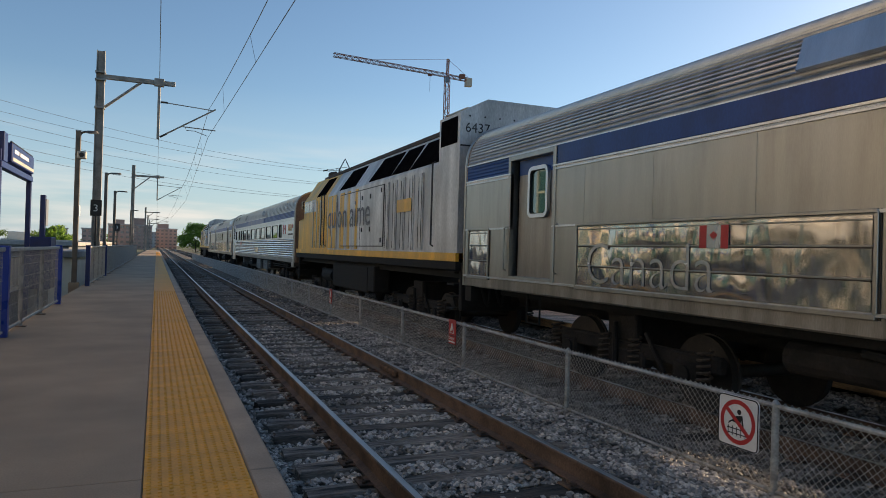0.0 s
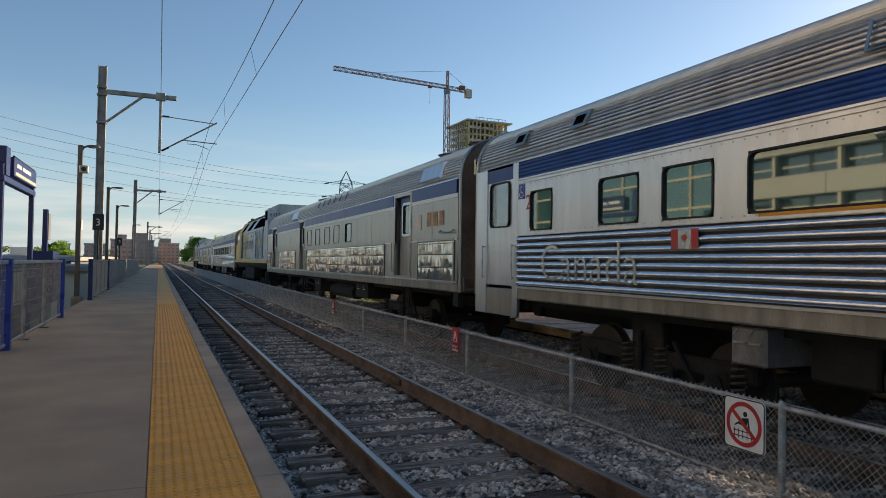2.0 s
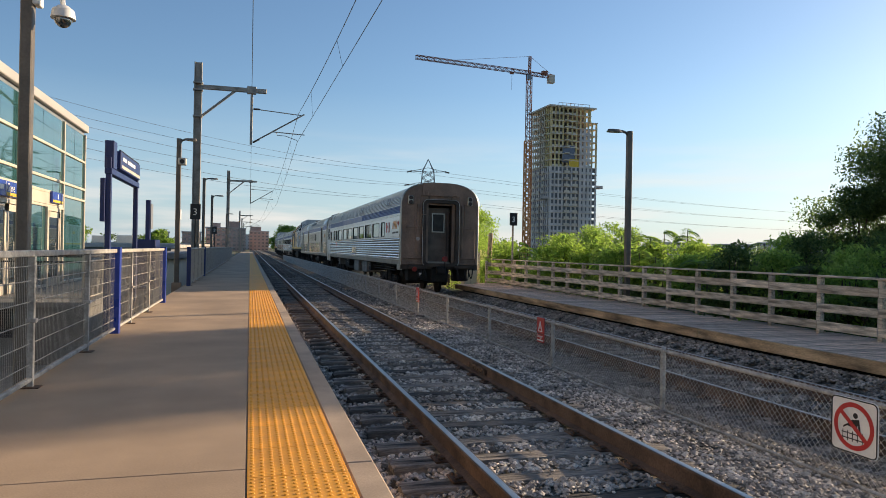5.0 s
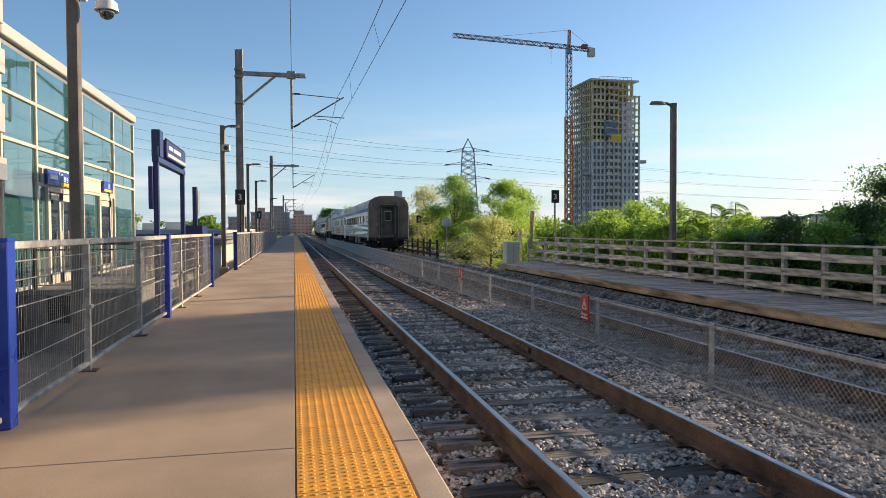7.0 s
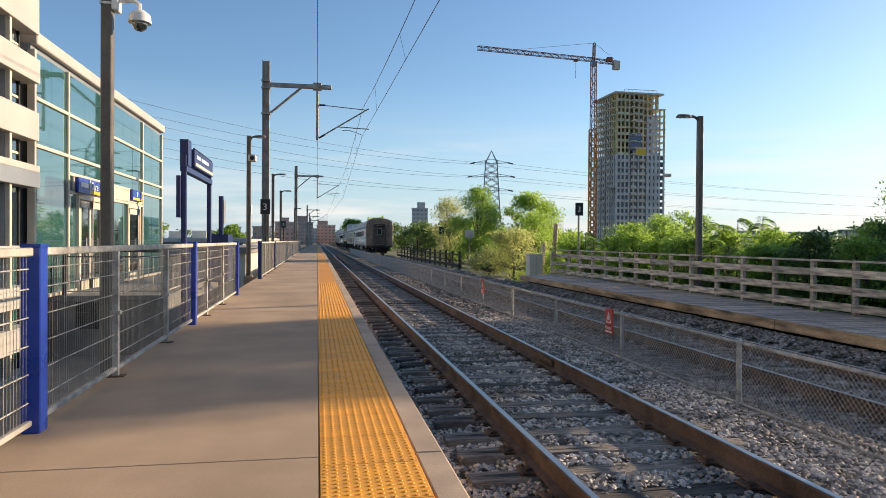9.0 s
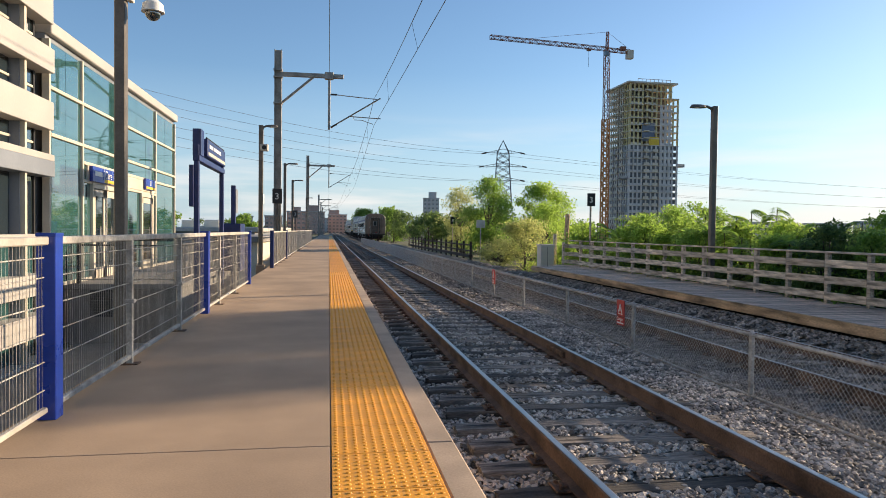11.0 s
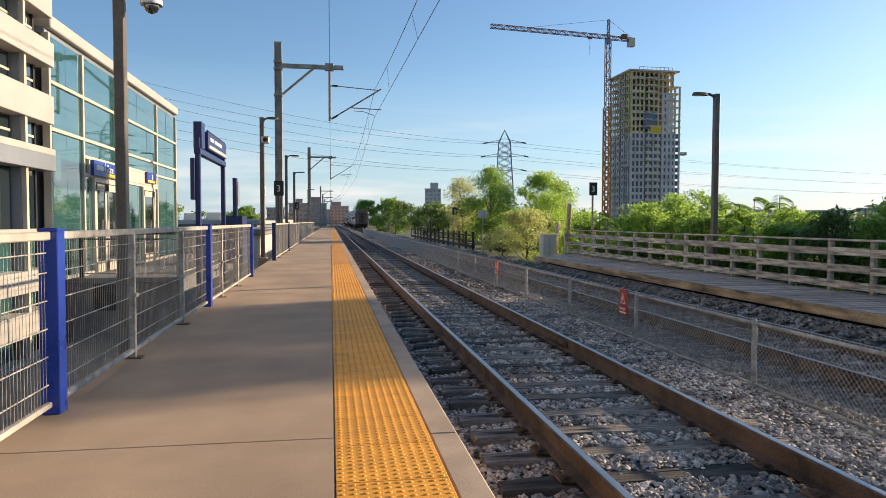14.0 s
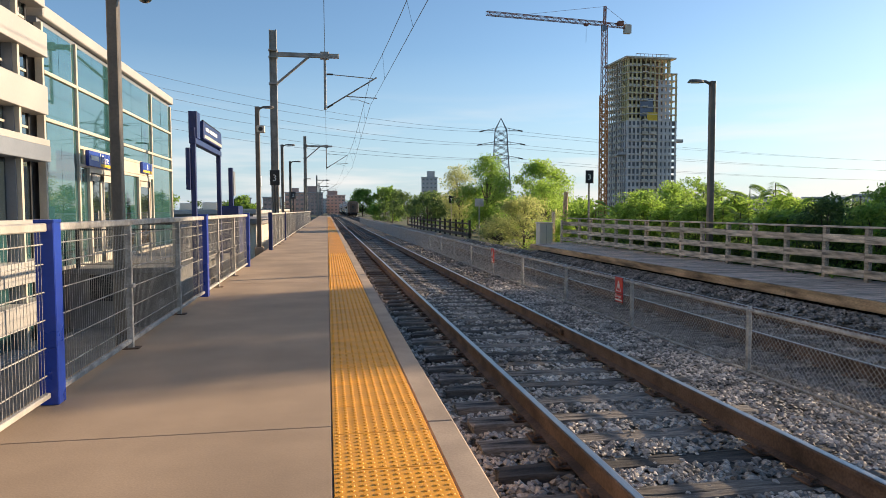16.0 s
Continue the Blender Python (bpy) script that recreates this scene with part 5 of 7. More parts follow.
def end_wall(parent, y, d, mat, door=True):
    """The end bulkhead with its diaphragm frame; d is the outward way along y."""
    e = new("end_wall")
    e.parent = parent
    e.matrix_basis = pose(0, y, 0) @ (pose(0, 0, 0) if d < 0 else pose(0, 0, 0, 0, 0, 180))
    tagged(e, label="grimy brown end bulkhead with door recess")
    half = roof_curve(3.1, 24)
    pts = [(-1.5, 1.02)] + [(x * .99, z) for x, z in half] + [(-x * .99, z) for x, z in half[::-1][1:]] + [(1.5, 1.02)]
    g = Geo()
    # plates left and right of the doorway and over it
    dw, dt = .46, 3.28
    left = [(x, z) for x, z in pts if x < -dw - .0] + [(-dw, max(z for x, z in pts if x < -dw)), (-dw, 1.02)]
    g.sweep(left, -.05, .03)
    g.sweep([(-x, z) for x, z in left[::-1]], -.05, .03)
    over = [(-dw, dt)] + [(x, z) for x, z in pts if -dw <= x <= dw] + [(dw, dt)]
    g.sweep(over, -.05, .03)
    part("bulkhead", g, mat, e)
    edge = Geo()
    rim = [(x, z) for x, z in pts]
    for (x0, z0), (x1, z1) in zip(rim[:-1], rim[1:]):
        edge.rod((x0, -.04, z0), (x1, -.04, z1), .032, n=6)
    part("edge_trim", edge, M_STEEL_DULL, e)
    fr = Geo()
    o = rounded(1.42, 2.52, .2, 6)
    i = rounded(1.16, 2.26, .12, 6)
    n = len(o)
    cz = 2.22
    v = [(x, yy, z + cz) for yy in (-.2, -.05) for q in (o, i) for x, z in q]
    f = []
    for k in range(n):
        j = (k + 1) % n
        f += [(k, j, n + j, n + k)[::-1], (k, 2 * n + k, 2 * n + j, j)[::-1], (n + k, n + j, 3 * n + j, 3 * n + k)[::-1]]
    fr.add(v, f)
    part("diaphragm", fr, M_GRIME_SHADE, e, "dark gangway diaphragm frame", smooth=40)
    tr = Geo()
    O = rounded(1.42, 2.52, .2, 6)
    for k in range(len(O)):
        a, b = O[k], O[(k + 1) % len(O)]
        if a[1] > -1.2 or b[1] > -1.2:
            tr.rod((a[0], -.21, a[1] + cz), (b[0], -.21, b[1] + cz), .009, n=6)
    part("diaphragm_rim", tr, M_GALV, e, "bright worn steel rim")
    if door:
        dr = Geo().box(-.44, .44, .24, .28, 1.1, 3.2, .006)
        dp = part("end_door", dr, M_ENDDOOR, e)
        wn_ = Geo().box(-.21, .21, .222, .242, 2.3, 2.95, .01)
        part("pane", wn_, M_ENDGLASS, dp)
        rim_ = Geo()
        for a, b, c, dd in ((-.25, .25, 2.26, 2.3), (-.25, .25, 2.95, 2.99), (-.25, -.21, 2.3, 2.95), (.21, .25, 2.3, 2.95)):
            rim_.box(a, b, .215, .243, c, dd, .004)
        part("window_rim", rim_, M_STEEL_DULL, dp)
        # vestibule walls coloured dark as well, for the unlit recess
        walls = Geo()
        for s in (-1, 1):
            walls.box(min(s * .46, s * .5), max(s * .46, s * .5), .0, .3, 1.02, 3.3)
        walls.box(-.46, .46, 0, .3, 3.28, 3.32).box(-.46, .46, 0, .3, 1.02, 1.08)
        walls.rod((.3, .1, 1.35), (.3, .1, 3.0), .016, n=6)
        part("vestibule", walls, M_GRIME_SHADE, e)
    det = Geo()
    for s in (-1, 1):
        det.box(s * .86 - .035, s * .86 + .035, -.09, -.05, 1.35, 3.3, .008)
        det.box(s * .97 - .02, s * .97 + .02, -.075, -.05, 2.2, 3.35, .004)
        det.box(s * .75 - .02, s * .75 + .02, -.08, -.05, 1.15, 3.6, .004)
        det.box(s * 1.05 - .4, s * 1.05 + .4, -.12, -.05, 1.04, 1.1, .006).box(s * 1.05 - .4, s * 1.05 + .4, -.12, -.05, 1.26, 1.31, .006)
        det.box(s * 1.05 - .4, s * 1.05 - .34, -.12, -.05, 1.1, 1.26).box(s * 1.05 + .34, s * 1.05 + .4, -.12, -.05, 1.1, 1.26)
        det.box(s * .55 - .06, s * .55 + .06, -.14, -.05, 3.62, 3.8, .015)
        det.box(s * 1.25 - .05, s * 1.25 + .05, -.08, -.05, 2.35, 2.5, .008)
    det.box(-.95, -.78, -.1, -.05, 1.55, 2.15, .01)
    part("fitting", det, mat, e)
    gr = Geo()
    gr.path([(-1.32, -.12, 2.43), (-.78, -.12, 2.43)], .013).path([(.78, -.12, 2.43), (1.32, -.12, 2.43), (1.36, -.12, 2.3), (1.36, -.12, 1.3)], .013)
    gr.path([(-.64, -.36, 2.9), (-.8, -.2, 2.9)], .012)
    part("grab_rail", gr, M_GRIME, e)
    for s in (-1, 1):
        hs = part("marker_light", Geo().box(s * 1.16 - .1, s * 1.16 + .1, -.12, -.05, 3.28, 3.62, .03), M_STEEL_DULL, e)
        for zz in (3.37, 3.53):
            part("lens", Geo().rod((s * 1.16, -.15, zz), (s * 1.16, -.11, zz), .062, n=14), M_LENSDARK, hs, "dark red lamp lens")
            part("lens_rim", Geo().rod((s * 1.16, -.135, zz), (s * 1.16, -.118, zz), .075, n=14), M_RUBBER, hs)
    hp = [(x * .52 / 1.0, z) for x, z in half if z > 3.62]
    crown = [(-.74, 3.62)] + [(max(-.74, min(.74, x)), z + .02) for x, z in half if abs(x) <= .74] + [(-x, z + .02) for x, z in half[::-1][1:] if abs(x) <= .74] + [(.74, 3.62)]
    part("end_canopy", Geo().sweep(crown, -.13, -.05), mat, e)
    part("vent_cap", Geo().rod((-.87, -.14, 2.0), (-.87, -.09, 2.0), .07, n=12), M_GALV_DULL, e)
    return e


def vehicle(name, label, category, group=""):
    return thing(name, label, category, group=group)


def canada_flag(parent, at, w=.72, h=.40, mat=None, field=None):
    f = new("flag_emblem")
    f.parent = parent
    f.matrix_basis = at
    part("flag_field", Geo().box(-.002, .002, -w / 2, w / 2, -h / 2, h / 2), field or M_WHITE, f)
    for s in (-1, 1):
        part("flag_bar", Geo().box(-.005, -.001, s * w * .375 - w * .125, s * w * .375 + w * .125, -h / 2, h / 2), mat or M_LEAFRED, f)
    maple(h * .42, mat or M_LEAFRED, f, pose(-.006, 0, 0))
    return f


SIDE_TEXT = pose(0, 0, 0, 90, 0, -90)      # text laid on a left side, read from outside


def coach(label, group, detailed=True):
    c = vehicle("passenger_coach", label, "train coach", group)
    L = 24.9
    wins = [(3.12, 3.91), (4.37, 6.04), (6.46, 8.15), (8.56, 10.2), (10.53, 12.25), (12.67, 14.4), (14.8, 16.5), (17.0, 18.65), (19.1, 19.9), (20.32, 21.14), (22.3, 22.95)]
    shell(c, 0.05, L - 1.55, windows=wins, blue_plain=((8.9, 16.5),))
    # vestibule at the front end, with its side doors
    v = Geo()
    half = corrugated(roof_curve(3.23, 40), 0.058, -0.022)
    full = half + [(-x, z) for x, z in half[::-1][1:]]
    v.sweep(full[::-1], L - 1.55, L, close=False)
    part("vestibule_roof", v, M_ROOF, c, smooth=25)
    for s in (-1, 1):
        X = lambda d0, d1: (min(s * (HALF - d0), s * (HALF - d1)), max(s * (HALF - d0), s * (HALF - d1)))
        pl = Geo()
        pl.box(*X(.06, -.004), L - 1.55, L - 1.38, .72, 3.23, .006).box(*X(.06, -.004), L - .42, L, .72, 3.23, .006)
        part("door_post", pl, M_STEEL, c)
        d = part("vestibule_door", Geo().box(*X(.07, .02), L - 1.38, L - .42, 1.22, 3.2, .006), M_STEEL, c, "stainless vestibule side door with a window")
        part("blue_panel", Geo().box(*X(.025, .012), L - 1.37, L - .43, 2.98, 3.19), M_CAR_BLUE, d)
        window_unit(d, L - .9, 2.58, .66, .72, s, .08)
        part("step_well", Geo().box(*X(.07, .0), L - 1.36, L - .44, .72, 1.17, .01), M_STEEL_DULL, c)
        for yy in (L - 1.44, L - .36):
            gr = Geo().path([(s * (HALF + .05), yy, 1.32), (s * (HALF + .05), yy, 1.9)], .014)
            for zz in (1.35, 1.88):
                gr.rod((s * HALF, yy, zz), (s * (HALF + .06), yy, zz), .012, n=6)
            part("grab_rail", gr, M_GALV, c)
        # corner plates at the rear
        k = Geo().box(*X(.05, -.006), -.0, .16, .82, 2.95, .006)
        k.box(*X(.1, .0), .0, .55, .82, 1.05, .01)
        part("corner_plate", k, M_STEEL_DULL, c)
    for s in (-1, 1):
        rv = Geo()
        for k in range(150):
            for z in (2.845, 2.085):
                rv.rod((s * (HALF - .002), .3 + k * .152, z), (s * (HALF + .005), .3 + k * .152, z), .010, n=5)
        tagged(part("rivet", rv, M_STEEL_DULL, c), kind="stuff")
    hinges = Geo()
    for z in (1.35, 2.1):
        hinges.box(-HALF - .03, -HALF - .002, .08, .13, z - .06, z + .06, .006)
    part("hinge", hinges, M_STEEL_DULL, c)
    end_wall(c, .02, -1, M_GRIME)
    end_wall(c, L - .02, 1, M_GRIME)
    truck(c, 4.2)
    truck(c, L - 4.2)
    under = Geo().box(-1.2, 1.2, 1.5, L - 1.5, .9, 1.02)
    under.box(-.25, .25, .3, L - .3, .62, 1.0)
    under.rod((-1.0, 13.5, .62), (-1.0, 17.5, .62), .2, n=12).rod((.9, 8, .6), (.9, 13, .6), .22, n=12)
    under.box(-1.2, 1.2, 12.4, 13.1, .45, .95, .03).box(-1.1, 1.1, 17.6, 18.3, .5, .95, .03).box(.4, 1.3, 14, 18, .45, .95, .03)
    under.path([(-1.3, 2.0, .85), (-1.3, 12, .85)], .03).path([(-1.25, 2.0, .75), (-1.25, 12, .72)], .025)
    part("underframe", under, M_UNDER, c)
    underbox(c, 10.65, 12.17, .44)
    underbox(c, 8.05, 9.45, .47)
    underbox(c, 6.9, 7.5, .6, mat=M_UNDER)
    underbox(c, 14.2, 15.1, .62, .95, M_UNDER)
    underbox(c, 18.5, 18.95, .60, .98)
    # roof fittings
    for y in (23.4, 21.7):
        za, zb = 3.50, 3.74
        xa, xb = -roof_x(za), -roof_x(zb)
        v = [(x - o, y + a, z) for o in (.035, -.05) for x, a, z in ((xa, -.19, za), (xa, .19, za), (xb, .19, zb), (xb, -.19, zb))]
        rv = part("roof_vent", Geo().add(v, [(0, 3, 2, 1), (0, 1, 5, 4), (1, 2, 6, 5), (2, 3, 7, 6), (3, 0, 4, 7)]), M_STEEL_DULL, c)
        k = .22
        lerp = lambda p: (xa + (xb - xa) * p, za + (zb - za) * p)
        (xc, zc), (xd, zd) = lerp(k), lerp(1 - k)
        part("louvre", Geo().add([(xc - .039, y - .12, zc), (xc - .039, y + .12, zc), (xd - .039, y + .12, zd), (xd - .039, y - .12, zd)], [(0, 3, 2, 1)]), M_DARK, rv)
    lad = Geo()
    for y in (2.2, 9.2, 17):
        x0, x1 = -roof_x(3.62) - .02, -roof_x(3.36) - .03
        for a in (0, .42):
            lad.rod((x1, y + a, 3.36), (x0, y + a, 3.64), .016, n=5)
        lad.rod((x1, y, 3.36), (x1, y + .42, 3.36), .016, n=5)
    part("roof_step", lad, M_STEEL_DULL, c)
    # emblems and lettering on the left side
    y0 = -HALF - .006
    for a, back in ((0, False), (.24, False), (.48, False), (.72, False)):
        sl = Geo()
        p = [(1.46 - a - q, z) for q, z in ((0, 2.68), (.11, 2.68), (.2, 2.38), (.09, 2.38))] if back else [(1.46 - a - q, z) for q, z in ((.1, 2.68), (.21, 2.68), (.1, 2.38), (-.01, 2.38))]
        sl.add([(y0 - .003, y, z) for y, z in p] + [(y0 + .003, y, z) for y, z in p], [(0, 1, 2, 3), (7, 6, 5, 4), (0, 4, 5, 1), (1, 5, 6, 2), (2, 6, 7, 3), (3, 7, 4, 0)])
        part("stripe_emblem", sl, M_ORANGE, c, "orange slanted bar")
    maple(.26, M_LEAFRED, c, pose(y0 - .003, .36, 2.54))
    tb = Geo()
    for a, b in ((1.46, 1.18), (1.13, .86), (.80, .34)):
        tb.box(y0 - .002, y0 + .002, b, a, 2.2, 2.27)
    part("caption_bar", tb, M_DARKLET, c)
    canada_flag(c, pose(y0, 2.4, 2.46))
    if detailed:
        part("access_symbol", Geo().box(y0 - .003, y0 + .003, 23.12, 23.32, 2.62, 2.86), M_BLUE, c, "blue sign with a white wheelchair symbol")
        ws = Geo()
        cyc = [(y0 - .006, 23.22 + .05 * math.cos(a), 2.69 + .05 * math.sin(a)) for a in [k * .45 - 2.6 for k in range(11)]]
        ws.path(cyc, .008, n=4).path([(y0 - .006, 23.23, 2.79), (y0 - .006, 23.23, 2.72), (y0 - .006, 23.17, 2.72), (y0 - .006, 23.15, 2.66)], .009, n=4).rod((y0 - .008, 23.23, 2.815), (y0 - .003, 23.23, 2.815), .014)
        part("wheelchair_figure", ws, M_WHITE, c)
        lettering("2", .34, M_LEAFRED, c, pose(y0 - .003, 23.08, 2.44) @ SIDE_TEXT)
        lettering("Canada", .78, M_GHOST, c, pose(-HALF - .0215, 22.6, 1.34) @ SIDE_TEXT, label="large grey lettering over the flutes", thin=.012)
        canada_flag(c, pose(-HALF - .024, 19.5, 1.88), .42, .22, field=M_GHOST)
        pp = part("patch_plate", Geo().box(-HALF - .03, -HALF - .005, 10.9, 12.3, 1.38, 1.67, .006), M_POLISHED, c, "bright polished patch plate")
        for a in (11.35, 11.55, 11.75, 11.95):
            part("numeral_bar", Geo().box(-HALF - .033, -HALF - .029, a - .035, a + .035, 1.47, 1.57), M_GREYLET, pp)
        part("sill_patch", Geo().box(-HALF - .024, -HALF - .002, 17.0, 18.5, 2.066, 2.098), M_ORANGE, c, "orange patch under a window")
    coupler(c, 0.1, -1)
    coupler(c, L - .1, 1)
    # rear end lamp and hoses
    tl = part("tail_lamp", Geo().rod((.12, -.42, 1.26), (.12, -.30, 1.26), .105, n=8), M_CAPHOSE, c, "octagonal red tail lamp")
    part("stalk", Geo().rod((.12, -.36, .95), (.12, -.36, 1.14), .02), M_TRUCK, tl)
    hose(c, .95, -.12, .95, -1, .5)
    hose(c, 1.1, -.12, .95, -1, .42)
    hose(c, -.9, -.1, .95, -1, .38)
    st = Geo().box(-1.2, -.55, -.2, -.05, .88, 1.0, .01).box(.55, 1.35, -.2, -.05, .9, 1.02, .01).box(-1.5, 1.5, -.05, .25, .86, 1.03, .01)
    part("buffer_beam", st, M_GRIME_SHADE, c)
    for x, w in ((-.62, .05), (.42, .06), (.66, .05)):
        part("brake_pipe", Geo().path([(x, .2, .9), (x, -.16, .84), (x + .04, -.24, .62), (x + w, -.2, .46)], .03), M_TRUCK, c)
    dg = Geo().box(-.34, .34, -.1, 1.6, .38, .9, .04).box(-1.15, -.75, .25, .8, .42, .88, .03).box(.72, 1.18, .2, .9, .4, .88, .03)
    part("draft_gear", dg, M_UNDER, c, "dark draft gear housing and tanks under the car end")
    cap = part("red_socket", Geo().rod((-1.0, -.22, .86), (-1.0, -.06, .9), .09, n=10), M_CAPHOSE, c, "red cable socket cap")
    part("white_tip", Geo().rod((-.78, -.2, .72), (-.78, -.16, .62), .05, .01, n=8), M_WHITE, c)
    return c, L


def sliding_door(parent, y0, y1, window=True):
    """A recessed baggage door with its frame, on both sides."""
    for s in (-1, 1):
        X = lambda d0, d1: (min(s * (HALF - d0), s * (HALF - d1)), max(s * (HALF - d0), s * (HALF - d1)))
        fr = Geo()
        fr.box(*X(.14, -.02), y0 - .08, y0, 1.2, 3.22, .008).box(*X(.14, -.02), y1, y1 + .08, 1.2, 3.22, .008)
        fr.box(*X(.14, -.02), y0, y1, 3.14, 3.22, .008).box(*X(.14, -.02), y0, y1, 1.2, 1.27, .008)
        f = part("door_frame", fr, M_STEEL_DULL, parent)
        d = part("baggage_door", Geo().box(*X(.14, .1), y0, y1 - .10, 1.27, 3.14), M_DOORLEAF, parent, "recessed brown-grey sliding baggage door")
        part("blue_panel", Geo().box(*X(.1, .094), y0 + .005, y1 - .105, 2.90, 3.13), M_CAR_BLUE, d, "blue band carried across the door")
        # black sheet for the dark gap beside the door leaf
        part("reveal", Geo().box(*X(.16, .145), y1 - .12, y1, 1.27, 3.14), M_DARK, parent)
        if window:
            b = window_unit(d, (y0 + y1) / 2 - .08, 2.6, .46, .66, s, .08)
            b.matrix_basis = pose(s * (HALF - .06), (y0 + y1) / 2 - .12, 2.6) @ (Matrix.Identity(4) if s < 0 else pose(0, 0, 0, 0, 0, 180))
            part("window_frame", rim_geo(.60, .80, .12, .06, -.02, .03), M_STEEL, b, smooth=40)
        for yy in (y0 - .14, y1 + .1):
            gr = Geo().path([(s * HALF, yy, 1.35), (s * (HALF + .06), yy, 1.38), (s * (HALF + .06), yy, 2.05), (s * HALF, yy, 2.08)], .014)
            part("grab_rail", gr, M_STEEL_DULL, parent)


def buckled_panel(parent, y0, y1, rows=3, cols=None):
    """Polished thin sheet in a bright frame."""
    cols = cols or max(1, round((y1 - y0) / 2.0))
    for s in (-1, 1):
        X = lambda d0, d1: (min(s * (HALF + d0), s * (HALF + d1)), max(s * (HALF + d0), s * (HALF + d1)))
        base = new("sheet_panel")
        base.parent = parent
        hz = (2.03 - 1.22) / rows
        nu, nv = int((y1 - y0) / .14) + 2, 6
        for r in range(rows):
            za, zb = 1.22 + r * hz + .012, 1.22 + (r + 1) * hz - .012
            v, f = [], []
            for j in range(nv + 1):
                for i in range(nu + 1):
                    y, z = y0 + (y1 - y0) * i / nu, za + (zb - za) * j / nv
                    k = math.sin(math.pi * j / nv) ** .6 * (1 if 0 < i < nu else 0)
                    v.append((s * (HALF + .012 + .0012 * k + .009 * k * noise.noise((y * 1.2, z * .9, y0))), y, z))
            for j in range(nv):
                for i in range(nu):
                    a = j * (nu + 1) + i
                    q = (a, a + nu + 1, a + nu + 2, a + 1)
                    f.append(q if s < 0 else q[::-1])
            part("sheet", Geo().add(v, f), M_POLISHED, base, "mirror-bright buckled stainless sheet", smooth=60)
        fr = Geo()
        for za, zb in ((1.17, 1.215), (2.035, 2.07)):
            fr.box(*X(-.01, .035), y0 - .05, y1 + .05, za, zb, .005)
        fr.box(*X(-.01, .026), y0 - .05, y1 + .05, 1.975, 1.99, .004)
        for r in range(1, rows):
            z = 1.22 + r * hz
            fr.box(*X(-.01, .022), y0, y1, z - .002, z + .014, .003)
        gaps = Geo()
        for r in range(1, rows):
            z = 1.22 + r * hz
            gaps.box(*X(-.01, .016), y0, y1, z - .014, z - .003)
        gaps.box(*X(-.012, .010), y0 - .075, y0 - .062, 1.17, 2.07).box(*X(-.012, .010), y1 + .062, y1 + .075, 1.17, 2.07)
        part("joint_line", gaps, M_GRIME_SHADE, base, "dark lines along the sheet joints")
        for yy in (y0 - .04, y1 + .04):
            fr.box(*X(-.01, .03), yy - .02, yy + .02, 1.2, 2.05, .005)
        part("panel_frame", fr, M_STEEL_DULL, base)


